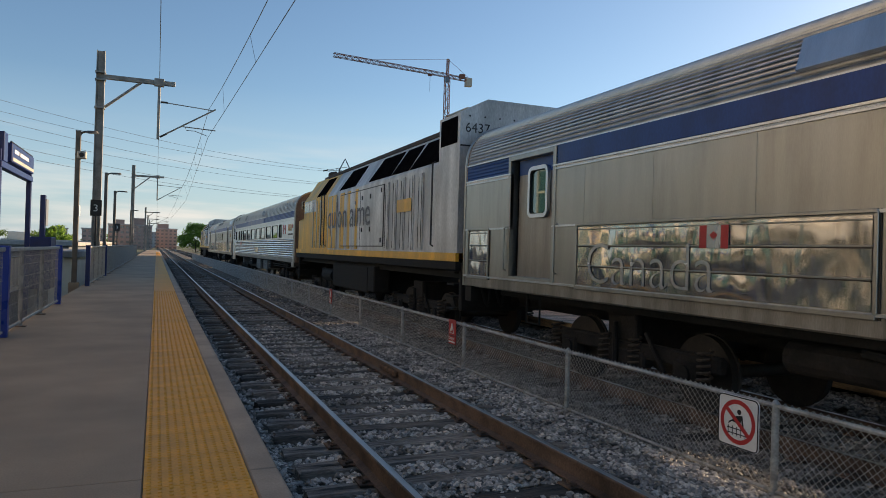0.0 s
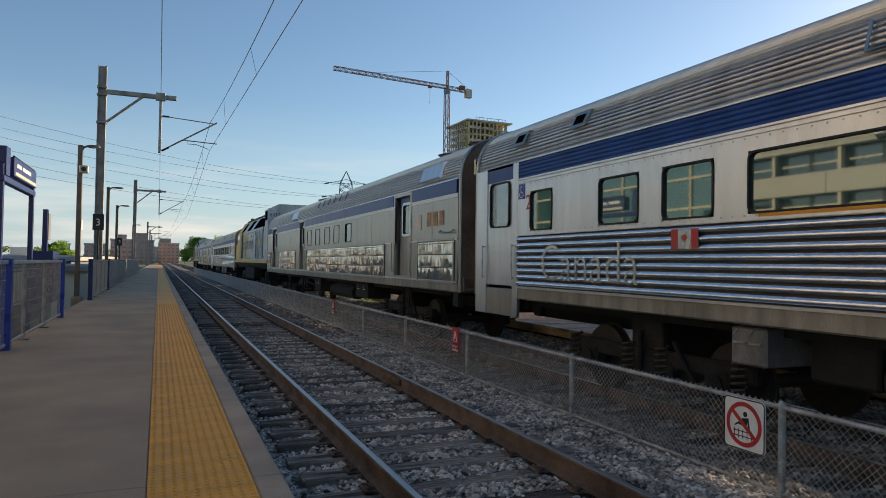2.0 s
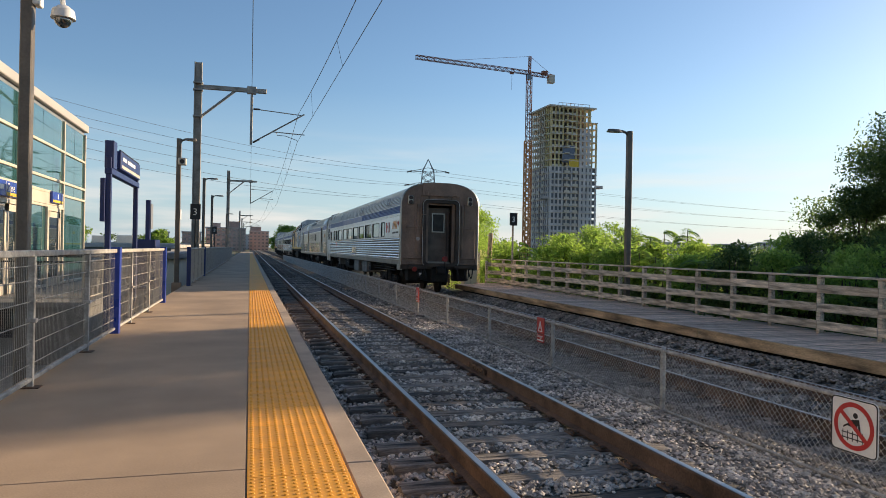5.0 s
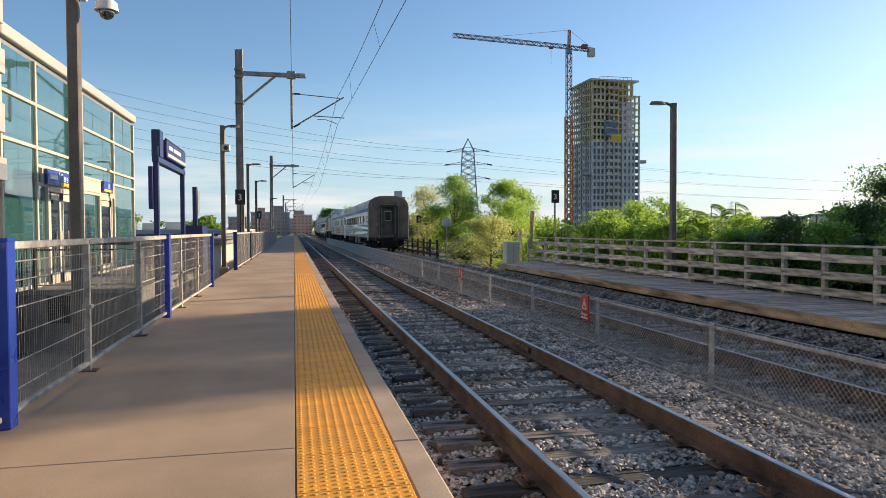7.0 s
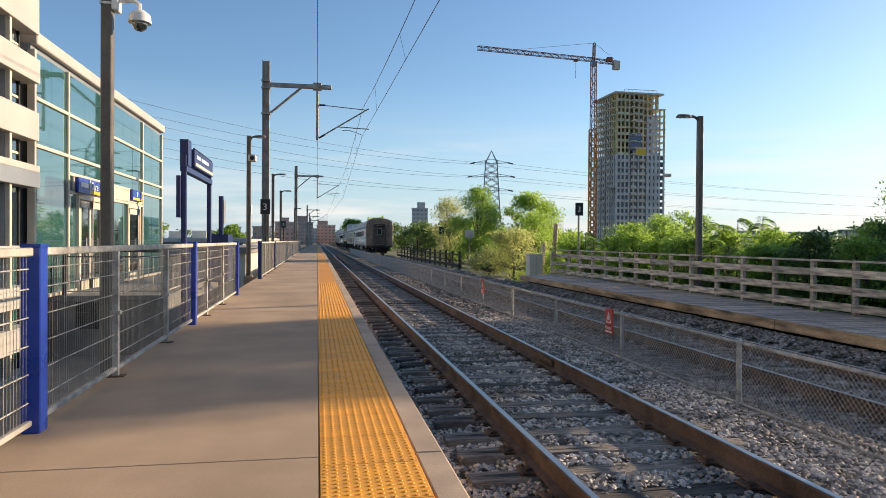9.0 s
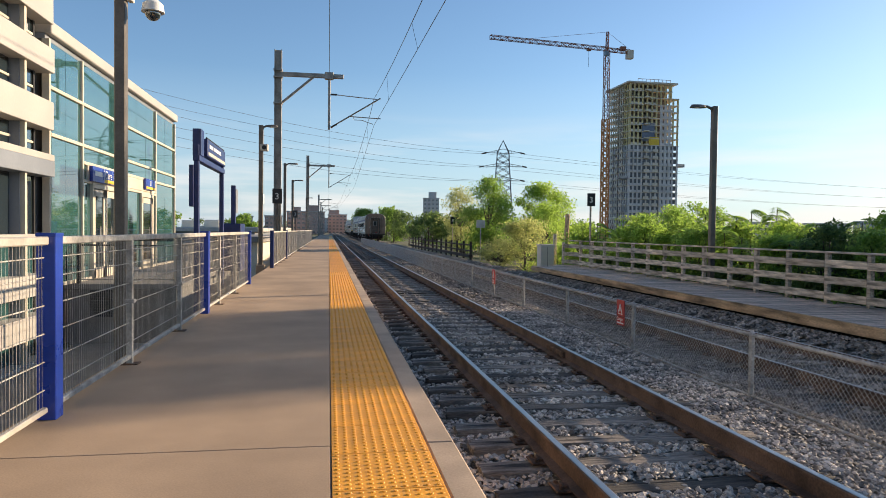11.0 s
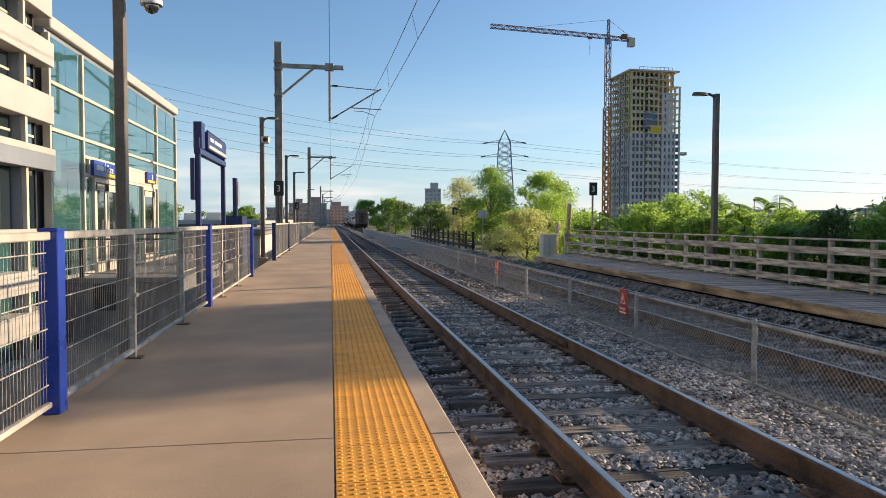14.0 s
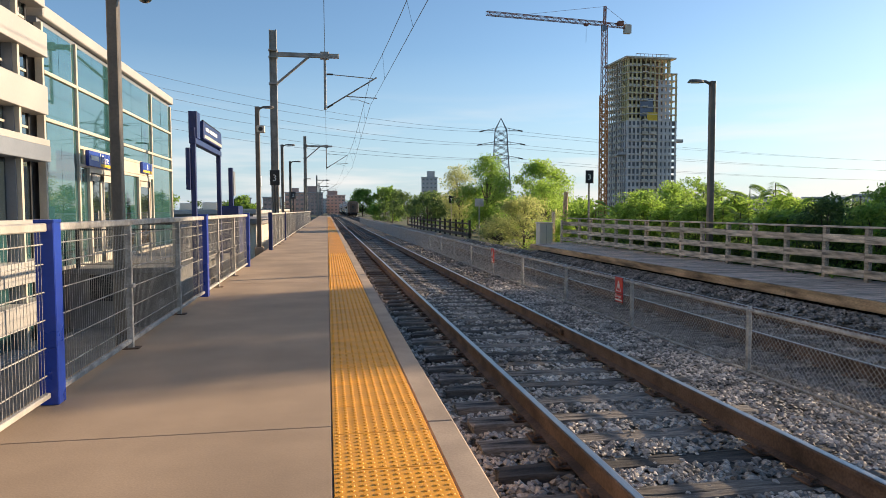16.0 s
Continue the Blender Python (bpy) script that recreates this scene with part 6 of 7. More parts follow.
def baggage_car(label, group, detailed=True):
    c = vehicle("baggage_car", label, "baggage car", group)
    L = 25.2
    wins = [(y, y + .74) for y in (8.06, 9.56, 10.93, 12.43, 13.93)]
    shell(c, 0.05, L - .05, windows=wins, zw=(2.18, 2.76), flutes=False, plated=wins[1:], cuts=((2.78, 3.88), (15.28, 16.18), (22.1, 23.4)), side_mat=M_STEEL_DULL, blue_plain=((4.0, 15.15), (16.3, 21.97), (0.1, 2.65)))
    for a, b in ((2.78, 3.88), (15.28, 16.18), (22.1, 23.4)):
        sliding_door(c, a, b)
    buckled_panel(c, .25, 2.2)
    buckled_panel(c, 4.75, 14.7)
    buckled_panel(c, 17.2, 21.4)
    buckled_panel(c, 24.2, 24.95, cols=1)
    # pale stripes under the blue band
    for s in (-1, 1):
        for ya, yb in ((.05, 2.68), (3.98, 15.18), (16.28, 22.0), (23.5, L - .05)):
            part("stripe", Geo().box(min(s * HALF, s * (HALF + .006)), max(s * HALF, s * (HALF + .006)), ya, yb, 2.905, 2.922), M_WHITE, c)
    for y in (4.3, 5.9, 7.4, 16.9, 18.4, 19.9, 21.3, 1.4):
        part("seam", Geo().box(-HALF - .003, -HALF + .01, y - .004, y + .004, 2.07, 2.87), M_STEEL_DULL, c)
    end_wall(c, .02, -1, M_GRIME)
    end_wall(c, L - .02, 1, M_GRIME)
    truck(c, 4.2)
    truck(c, L - 4.2)
    under = Geo().box(-1.25, 1.25, 1.0, L - 1.0, .9, 1.02)
    under.box(-.25, .25, .3, L - .3, .62, 1.0)
    under.rod((-1.0, 9.0, .62), (-1.0, 12.0, .62), .22, n=12)
    under.path([(-1.2, 7.5, .85), (-.9, 10, .55), (-.9, 15, .55), (-1.2, 17.5, .85)], .04)
    for s in (-1, 1):
        under.box(min(s * 1.36, s * 1.5), max(s * 1.36, s * 1.5), .05, .3, .74, 1.05).box(min(s * 1.36, s * 1.5), max(s * 1.36, s * 1.5), L - .3, L - .05, .74, 1.05)
        for y in (3.3, 15.7, 22.8):
            under.path([(s * 1.4, y - .2, 1.0), (s * 1.4, y - .2, .55), (s * 1.4, y + .2, .55), (s * 1.4, y + .2, 1.0)], .02)
    part("underframe", under, M_UNDER, c)
    underbox(c, 12.6, 13.6, .5, mat=M_UNDER)
    underbox(c, 6.5, 7.8, .55, mat=M_UNDER)
    part("air_tank", Geo().rod((-.95, 16.6, .68), (-.95, 18.4, .68), .17, n=14), M_TRUCK, c, "dark air tank")
    # roof hatches and vents
    for y in (1.55, 17.4):
        z0, z1 = 3.36, 3.66
        xa, xb = -roof_x(z0), -roof_x(z1)
        g = Geo()
        v = [(xa - .05, y - .55, z0), (xa - .05, y + .55, z0), (xb - .05, y + .55, z1), (xb - .05, y - .55, z1),
             (xa + .05, y - .6, z0 - .03), (xa + .05, y + .6, z0 - .03), (xb + .05, y + .6, z1 + .04), (xb + .05, y - .6, z1 + .04)]
        g.add(v, [(0, 3, 2, 1), (0, 1, 5, 4), (1, 2, 6, 5), (2, 3, 7, 6), (3, 0, 4, 7)])
        part("roof_hatch", g, M_STEEL, c, "flat stainless roof hatch")
    for y in (.9, 2.6, 15.8):
        g = Geo().rod((-.5, y, 3.93), (-.5, y, 4.10), .34, n=16).rod((-.5, y, 4.10), (-.5, y, 4.19), .42, .12, n=16)
        part("roof_vent", g, M_GRIME, c, smooth=40)
    for k in range(6):
        y = 9.0 + k * .8
        x0, x1 = -roof_x(3.75), -roof_x(3.55)
        part("roof_grab", Geo().rod((x1 - .02, y, 3.55), (x0 - .02, y + .12, 3.77), .02, n=5), M_STEEL_DULL, c)
    y0 = -HALF - .006
    if detailed:
        fo = Geo()
        for a in (1.72, 1.36, 1.0):
            fo.box(y0 - .002, y0 + .003, a - .24, a, 2.36, 2.66)
        part("faded_emblem", fo, M_FADED, c, "faded orange bars")
        part("pale_patch", Geo().box(y0 - .002, y0 + .003, 2.05, 2.42, 2.32, 2.64), M_PALEPATCH, c, "pale unpainted patch")
        part("corner_rail", Geo().path([(y0, .9, 2.25), (y0 - .06, .9, 2.2), (y0 - .06, .25, 2.2), (y0, .25, 2.25)], .014), M_STEEL_DULL, c)
        lettering("Canada", .78, M_GHOST, c, pose(-HALF - .024, 21.2, 1.27) @ SIDE_TEXT, label="large silvery lettering on the polished sheet", thin=.012)
        canada_flag(c, pose(-HALF - .026, 18.9, 1.86), .40, .24, field=M_GHOST)
        lettering("8620", .25, M_DARKLET, c, pose(-HALF - .024, 13.1, 1.50) @ SIDE_TEXT)
    coupler(c, .1, -1)
    coupler(c, L - .1, 1)
    return c, L


def locomotive(label, group, detailed=True):
    c = vehicle("diesel_locomotive", label, "locomotive", group)
    L = 16.4
    ys = -1.5
    # lower body
    prof = [(-1.5, 1.62), (-1.5, 3.45), (-.98, 4.28), (0, 4.4), (.98, 4.28), (1.5, 3.45), (1.5, 1.62)]
    rear = 1.05
    body = Geo().sweep(prof[::-1], rear, L - 5.4, close=True)
    part("engine_hood", body, M_LOCO_GREY, c, "grey painted engine hood with vertical ribs")
    cab = Geo().sweep(prof[::-1], L - 5.4, L - 1.3)
    part("cab_section", cab, M_LOCO_YEL, c, "worn yellow painted cab section")
    # low nose
    nose = [(-1.45, 1.62), (-1.45, 2.75), (-.9, 3.1), (.9, 3.1), (1.45, 2.75), (1.45, 1.62)]
    part("nose", Geo().sweep(nose[::-1], L - 1.3, L), M_LOCO_YEL, c)
    # tall rear housing
    tall = [(-1.5, 1.62), (-1.5, 3.75), (-1.5, 4.36), (-.92, 4.66), (.92, 4.66), (1.5, 4.36), (1.5, 1.62)]
    part("rear_housing", Geo().sweep(tall[::-1], 0, rear), M_LOCO_GREY, c, "tall grey rear housing")
    riv = Geo()
    for k in range(9):
        riv.rod((-1.3 + k * .325, -.012, 4.3), (-1.3 + k * .325, .0, 4.3), .018, n=6)
    riv.box(-1.49, 1.49, -.008, .002, 3.70, 3.73)
    part("rivet", riv, M_DARKLET, c)
    if detailed:
        lettering("6437", .27, M_DARKLET, c, pose(-1.40, -.008, 3.98) @ pose(0, 0, 0, 90, 0, 0))
    # sill stripe
    for s in (-1, 1):
        X = lambda d0, d1: (min(s * (1.5 + d0), s * (1.5 + d1)), max(s * (1.5 + d0), s * (1.5 + d1)))
        part("sill_stripe", Geo().box(*X(-.05, .03), 0, L, 1.45, 1.62, .008), M_LOCO_YEL, c, "yellow sill stripe")
        part("side_sill", Geo().box(*X(-.1, .02), 0, L, 1.28, 1.45, .01), M_UNDER, c)
        # vertical ribs and doors
        for y in (1.9, 2.5, 3.1, 3.7, 4.3, 9.7, 10.3, 10.9, 11.5, 12.1, 12.7, 13.3):
            part("side_rib", Geo().box(*X(-.01, .03), y - .025, y + .025, 1.66, 3.36, .008), M_LOCO_GREY, c)
        # black strips painted as shaded gaps; the hood behind them is solid
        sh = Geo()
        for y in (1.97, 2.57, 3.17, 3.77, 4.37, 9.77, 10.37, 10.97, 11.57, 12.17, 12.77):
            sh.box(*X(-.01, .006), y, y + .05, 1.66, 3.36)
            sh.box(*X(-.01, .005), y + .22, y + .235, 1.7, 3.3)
        part("rib_gap_shade", sh, M_DARK, c)
        dr = part("side_door", Geo().box(*X(-.01, .016), 4.75, 9.1, 1.75, 3.32, .006), M_LOCO_GREY, c)
        ln = Geo()
        for z in (1.74, 3.33):
            ln.box(*X(-.01, .02), 4.7, 9.15, z - .012, z + .012)
        for y in (4.72, 6.9, 9.13):
            ln.box(*X(-.01, .02), y - .014, y + .014, 1.74, 3.33)
        for y, z in ((6.7, 3.1), (6.7, 2.2), (5.9, 3.1), (5.9, 2.2), (4.9, 3.2), (4.9, 1.9)):
            ln.box(*X(-.01, .035), y - .03, y + .03, z - .06, z + .06, .006)
        part("door_line", ln, M_DARKLET, dr)
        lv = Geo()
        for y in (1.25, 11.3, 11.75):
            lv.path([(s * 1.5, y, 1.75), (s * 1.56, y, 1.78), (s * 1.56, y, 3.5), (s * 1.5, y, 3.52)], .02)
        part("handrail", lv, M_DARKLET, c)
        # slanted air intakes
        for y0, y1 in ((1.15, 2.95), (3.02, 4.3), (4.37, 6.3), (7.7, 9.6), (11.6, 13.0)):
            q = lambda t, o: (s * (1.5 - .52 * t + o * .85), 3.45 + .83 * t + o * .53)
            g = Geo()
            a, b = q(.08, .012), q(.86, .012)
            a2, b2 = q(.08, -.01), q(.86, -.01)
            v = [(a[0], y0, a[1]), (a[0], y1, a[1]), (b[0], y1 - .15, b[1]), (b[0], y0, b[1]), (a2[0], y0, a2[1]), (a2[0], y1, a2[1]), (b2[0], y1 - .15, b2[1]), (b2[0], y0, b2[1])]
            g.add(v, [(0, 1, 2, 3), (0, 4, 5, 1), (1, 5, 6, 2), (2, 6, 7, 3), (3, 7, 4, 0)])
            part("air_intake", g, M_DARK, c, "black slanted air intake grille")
        part("housing_grille", Geo().box(*X(-.01, .012), .12, .95, 3.78, 4.3, .004), M_DARK, c, "black square grille")
        # cab side windows
        for y in (13.6, 14.1, 14.55):
            q = Geo().box(*X(-.01, .014), y, y + .36, 3.05, 3.4, .006)
            part("cab_window", q, M_CARGLASS, c)
        part("cab_panel", Geo().box(*X(-.01, .012), 12.9, 15.0, 3.0, 3.44, .004), M_LOCO_GREY, c)
        part("yellow_patch", Geo().box(*X(.03, .036), 2.6, 3.6, 2.55, 2.85), M_LOCO_YEL, c, "small yellow square emblem")
        for y, w in ((7.2, .25), (8.05, .3), (8.75, .5), (9.75, .45), (10.36, .5)):
            part("yellow_band", Geo().box(*X(.0, .019), y, y + w, 1.66, 3.4), M_LOCO_YEL, c)
    if detailed:
        lettering("qu'on aime", 1.15, M_SLOGAN, c, pose(-1.535, 10.9, 2.32) @ SIDE_TEXT, label="grey painted slogan")
    # roof gear
    for s in (-1, 1):
        part("roof_edge", Geo().box(min(s * .93, s * 1.02), max(s * .93, s * 1.02), 1.1, 13.2, 4.24, 4.36, .02), M_GRIME_SHADE, c, "dark roof edge")
    rg = Geo()
    for y in (2.0, 4.4, 6.6):
        rg.rod((0, y, 4.38), (0, y, 4.52), .62, n=18)
    rg.box(-.5, .5, 7.6, 9.2, 4.38, 4.52, .03).box(-.85, -.6, 10.0, 14.5, 4.3, 4.42, .02)
    rg.rod((-.5, 14.4, 4.36), (-.5, 15.2, 4.62), .06, n=8).rod((-.5, 14.2, 4.62), (-.5, 15.0, 4.62), .05, .1, n=8)
    rg.rod((.3, 9.8, 4.36), (.3, 9.8, 4.85), .015, n=5)
    part("roof_gear", rg, M_GRIME_SHADE, c)
    wsh = Geo().box(-1.2, -.12, L - 1.31, L - 1.285, 3.2, 3.85, .01).box(.12, 1.2, L - 1.31, L - 1.285, 3.2, 3.85, .01)
    part("windshield", wsh, M_CARGLASS, c)
    under = Geo().box(-1.3, 1.3, .2, L - .2, 1.12, 1.45).box(-1.42, 1.42, 6.3, 10.4, .42, 1.2, .06).box(-1.45, -1.0, 5.6, 6.2, .5, 1.2, .03)
    for s in (-1, 1):
        under.rod((s * 1.25, 10.6, .75), (s * 1.25, 11.9, .75), .2, n=12)
        for k in range(4):
            under.box(min(s * 1.15, s * 1.48), max(s * 1.15, s * 1.48), .15, .5, .5 + k * .24, .54 + k * .24)
            under.box(min(s * 1.15, s * 1.48), max(s * 1.15, s * 1.48), L - .5, L - .15, .5 + k * .24, .54 + k * .24)
    under.box(-1.4, 1.4, -.05, .1, .5, 1.45, .02).box(-1.4, 1.4, L - .1, L + .05, .4, 1.45, .02)
    part("underframe", under, M_UNDER, c)
    truck(c, 3.2)
    truck(c, L - 3.2)
    coupler(c, 0.05, -1)
    coupler(c, L - .05, 1)
    for x in (-1.0, -.7, .7, 1.0):
        hose(c, x, -.08, 1.0, -1, .4)
    return c, L


TRAIN = []
COACH, _l = coach("stainless steel passenger coach with fluted sides and blue band", "passenger coaches of the train")
TRAIN.append((COACH, 0.0))
BAG, _l = baggage_car("dull stainless baggage car with sliding doors and blue band", "baggage cars of the train")
TRAIN.append((BAG, 25.7))
LOCO, _l = locomotive("grey and yellow diesel locomotive, worn and dirty", "locomotives of the train")
TRAIN.append((LOCO, 51.3))
TRAIN.append((copy_thing(COACH, pose(0, 0, 0)), 68.3))
TRAIN.append((copy_thing(BAG, pose(0, 0, 0)), 94.2))
TRAIN.append((copy_thing(LOCO, pose(0, 0, 0)), 120.0))

# ---- trees and bushes ----
M_LEAF_A = leaf("leaf_yellow_green", (0.13, 0.20, 0.035), (0.24, 0.33, 0.07))
M_LEAF_B = leaf("leaf_green", (0.09, 0.155, 0.032), (0.19, 0.275, 0.06))
# tone for dark foliage and for leaves that lie in shade
M_LEAF_D = leaf("leaf_dark_green_and_shade", (0.04, 0.07, 0.024), (0.10, 0.145, 0.042))
M_LEAF_O = leaf("leaf_olive", (0.18, 0.195, 0.07), (0.30, 0.31, 0.12))


def leaves_mesh(name, pts, size, mat, rng, aspect=.5, droop=0.35):
    """A pair of triangles for each leaf, folded a little along its rib."""
    n = len(pts)
    d = rng.normal(size=(n, 3))
    d[:, 2] -= droop
    d /= np.linalg.norm(d, axis=1)[:, None]
    u = np.cross(d, rng.normal(size=(n, 3)))
    u /= np.linalg.norm(u, axis=1)[:, None] + 1e-9
    nr = np.cross(d, u)
    s = size * (.6 + .8 * rng.random((n, 1)))
    a, b = pts, pts + d * s
    m = pts + d * s * .45
    c1, c2 = m + u * s * aspect * .5 + nr * s * .08, m - u * s * aspect * .5 + nr * s * .08
    V = np.stack([a, c1, b, c2], 1).reshape(-1, 3)
    i = np.arange(n)[:, None] * 4
    F = np.concatenate([i + np.array([[0, 1, 2]]), i + np.array([[0, 2, 3]])], 1).reshape(-1, 3)
    me = bpy.data.meshes.new(name)
    me.from_pydata(V.tolist(), [], F.tolist())
    me.materials.append(mat)
    return me


def tree(name, label, x, y, h, w, seed, mat, count, size, low=.25, clumps=46, lean=(0, 0), group="", skew=1.0):
    rng = np.random.default_rng(seed)
    z0 = ground_height(x, y)
    t = thing(name, label, "tree" if name == "tree" else "bush", at=pose(x, y, z0 - .05), group=group)
    top = np.array([lean[0], lean[1], h])
    g = Geo()
    pts = [Vector((lean[0] * k * k, lean[1] * k * k, h * .8 * k)) for k in (0, .25, .5, .75, 1)]
    r0 = .018 * h + .03
    for k in range(4):
        g.rod(pts[k], pts[k + 1], r0 * (1 - .22 * k), r0 * (.8 - .22 * k) if k < 3 else .012, n=7)
    C = []
    for k in range(clumps):
        zz = low + (1 - low) * rng.random() ** .8
        rad = (np.sin(np.pi * min(1, max(.06, (zz - low * .6) / (1.05 - low * .6))) ** .75) ** .7) * w * (.45 + .6 * rng.random())
        a = rng.random() * 6.2832
        c = np.array([np.cos(a) * rad * skew + lean[0] * zz, np.sin(a) * rad + lean[1] * zz, zz * h])
        C.append(c)
        s = pts[min(3, int(zz * 3.2))].lerp(Vector(c), .12)
        mid = s.lerp(Vector(c), .5) + Vector((0, 0, -.03 * h))
        g.rod(s, mid, .012 + .006 * h * .6, .012 + .003 * h * .5, n=5)
        g.rod(mid, c, .010 + .003 * h * .5, .005, n=4)
    part("trunk", g, M_BARK, t)
    C = np.array(C)
    idx = rng.integers(0, clumps, count)
    spread = (.10 + .09 * rng.random(clumps)) * (w + h * .35) * (.62 if count < 15000 else .42)
    P = C[idx] + np.clip(rng.normal(size=(count, 3)), -1.5, 1.5) * spread[idx][:, None] * np.array([1, 1, .72])
    P = P[P[:, 2] > .08]
    tagged(part("crown", leaves_mesh("crown", P, size, mat, rng), mat, t), kind="stuff")
    return t


def sumac(x, y, h, seed, mat, fronds=11, reach=.8):
    """A stem with long feathered fronds."""
    rng = random.Random(seed)
    t = thing("sumac_shrub", "leafy green shrub with long feathered fronds behind the railing", "bush", at=pose(x, y, ground_height(x, y) - .05), group="feathered shrubs behind the deck")
    part("stem", Geo().rod((0, 0, 0), (.05, 0, h * .95), .035, .015, n=6), M_BARK, t)
    V, F = [], []
    for k in range(fronds):
        a = 6.2832 * k / fronds + rng.uniform(-.3, .3)
        L = reach * rng.uniform(.7, 1.15)
        zb = h * rng.uniform(.55, 1.0)
        up = rng.uniform(.3, .75)
        for j in range(1, 13):
            s = j / 12
            rr = L * s
            z = zb + L * (up * s - 1.05 * s * s)
            c = Vector((math.cos(a) * rr, math.sin(a) * rr, z))
            side = Vector((-math.sin(a), math.cos(a), 0))
            for sg in (-1, 1):
                ll = L * .36 * math.sin(math.pi * (.12 + .82 * s)) + .02
                tip = c + side * sg * ll + Vector((math.cos(a), math.sin(a), 0)) * ll * .35 + Vector((0, 0, -ll * .35))
                m = c.lerp(tip, .45)
                fw = Vector((math.cos(a), math.sin(a), .1)) * ll * .2
                n = len(V)
                V += [tuple(c), tuple(m + fw), tuple(tip), tuple(m - fw)]
                F += [(n, n + 1, n + 2), (n, n + 2, n + 3)]
    me = bpy.data.meshes.new("frond")
    me.from_pydata(V, [], F)
    me.materials.append(mat)
    tagged(part("frond", me, mat, t), kind="stuff")


rb = random.Random(11)
# the clump past the end of the deck
tree("tree", "airy yellow-green young tree at the track side", 9.5, 62, 6.0, 2.0, 1, M_LEAF_O, 6500, .14, .12)
tree("tree", "bushy green tree at the track side", 9.5, 51, 6.2, 2.0, 2, M_LEAF_B, 11000, .15, .2)
tree("tree", "bright green spreading tree with gaps in its crown", 13.5, 50, 5.9, 2.6, 3, M_LEAF_A, 10500, .15, .3, 30)
tree("tree", "bright green tree beside the spreading one", 11.6, 44, 4.2, 2.6, 4, M_LEAF_A, 6000, .16, .1)
tree("bush", "dense yellow-green bush beside the cabinet", 8.9, 39, 2.9, 2.2, 5, M_LEAF_O, 6500, .13, .04)
tree("bush", "dense green bush near the deck end", 9.6, 35, 1.6, 1.6, 6, M_LEAF_A, 6000, .11, .04)
tree("bush", "dark green bush near the deck end", 12.4, 36, 2.0, 2.0, 7, M_LEAF_D, 5000, .13, .04)
tree("bush", "low yellow-green bush at the ballast edge", 7.9, 41, 1.7, 1.5, 8, M_LEAF_O, 4000, .1, .04)
for k, (x, y, h, w, m) in enumerate(((9.7, 84, 4.2, 2.6, M_LEAF_D), (11.5, 92, 4.6, 2.8, M_LEAF_D), (9.6, 104, 4.8, 2.8, M_LEAF_D), (14, 84, 5.0, 3.6, M_LEAF_D), (17, 80, 5.2, 4, M_LEAF_D), (13.5, 70, 4.4, 3.2, M_LEAF_D),
                                     (10.5, 64, 3.6, 2.4, M_LEAF_O), (12, 58, 3.6, 2.8, M_LEAF_B), (8.9, 122, 5.6, 3.4, M_LEAF_D), (10, 150, 6.6, 4, M_LEAF_B), (10.5, 260, 9.5, 6, M_LEAF_B), (-30, 232, 7.5, 4.5, M_LEAF_B), (-60, 190, 9, 6, M_LEAF_D), (-42, 170, 8, 5, M_LEAF_B), (22, 76, 5, 4, M_LEAF_D), (20, 60, 3.2, 4, M_LEAF_B))):
    tree("tree", "full green tree further along the railway", x, y, h, w, 20 + k, m, 2600 if y < 140 else 7000, (.14 if y < 140 else .2) * h ** .5, .08, 34, group="trees further along the railway")
# hedge of shrubs behind the deck
k = 0
for y in np.arange(2.0, 31, 1.15):
    for row in range(3):
        x = 9.3 + row * 1.9 + rb.uniform(-.5, .5)
        h = 2.22 + .26 * row + rb.uniform(-.25, .35) + (.5 if y > 21 else 0)
        # near shrubs mix in dark leaves for the shade at that end
        m = (M_LEAF_B, M_LEAF_A, M_LEAF_A, M_LEAF_B)[rb.randrange(4)] if y > 15 else (M_LEAF_D, M_LEAF_B)[rb.randrange(2)]
        if rb.random() < .45:
            sumac(x, y + rb.uniform(-.4, .4), h, 100 + k, m, 18, .5 + rb.uniform(0, .18))
        else:
            tree("bush", "leafy green shrub behind the deck railing", x, y + rb.uniform(-.4, .4), h + .1, .95, 200 + k, m, 5600, .10, .0, 38, group="leafy shrubs behind the deck")
        k += 1
for x, y, h in ((10.6, 20.6, 3.05), (11.0, 17.3, 2.75), (11.8, 24.2, 3.0), (9.6, 16.2, 2.2), (9.4, 14.4, 2.0), (9.5, 12.9, 2.1), (9.7, 18.9, 2.35), (10.2, 22.6, 2.7)):
    sumac(x, y, h, 900 + int(y), M_LEAF_A, 17, .58)
# dense low growth at the hedge's foot; dark leaves stand for shade there
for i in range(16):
    tree("bush", "low growth behind the railing, darkened for the shade under the shrubs", 9.1 + rb.uniform(-.2, .3), 6.5 + 1.45 * i + rb.uniform(-.2, .2), 1.35 + rb.uniform(-.2, .2), .95, 700 + i, M_LEAF_D, 2600, .10, .0, 26, group="low growth behind the deck")
# the large trees, leaves darkened as they stand against the light
tree("tree", "large dark green tree with feathery outline", 20.0, 16.8, 7.9, 4.5, 61, M_LEAF_D, 120000, .105, .05, 170)
# added out of view, where it throws shade across the platform
tree("tree", "tall dark green tree added out of view to shade the platform", 25.0, 17.4, 11.4, 3.7, 62, M_LEAF_D, 36000, .13, .12, 80)
tree("tree", "dark green tree with thin outer twigs", 16.9, 18.2, 4.7, 2.0, 63, M_LEAF_D, 22000, .105, .1, 50)



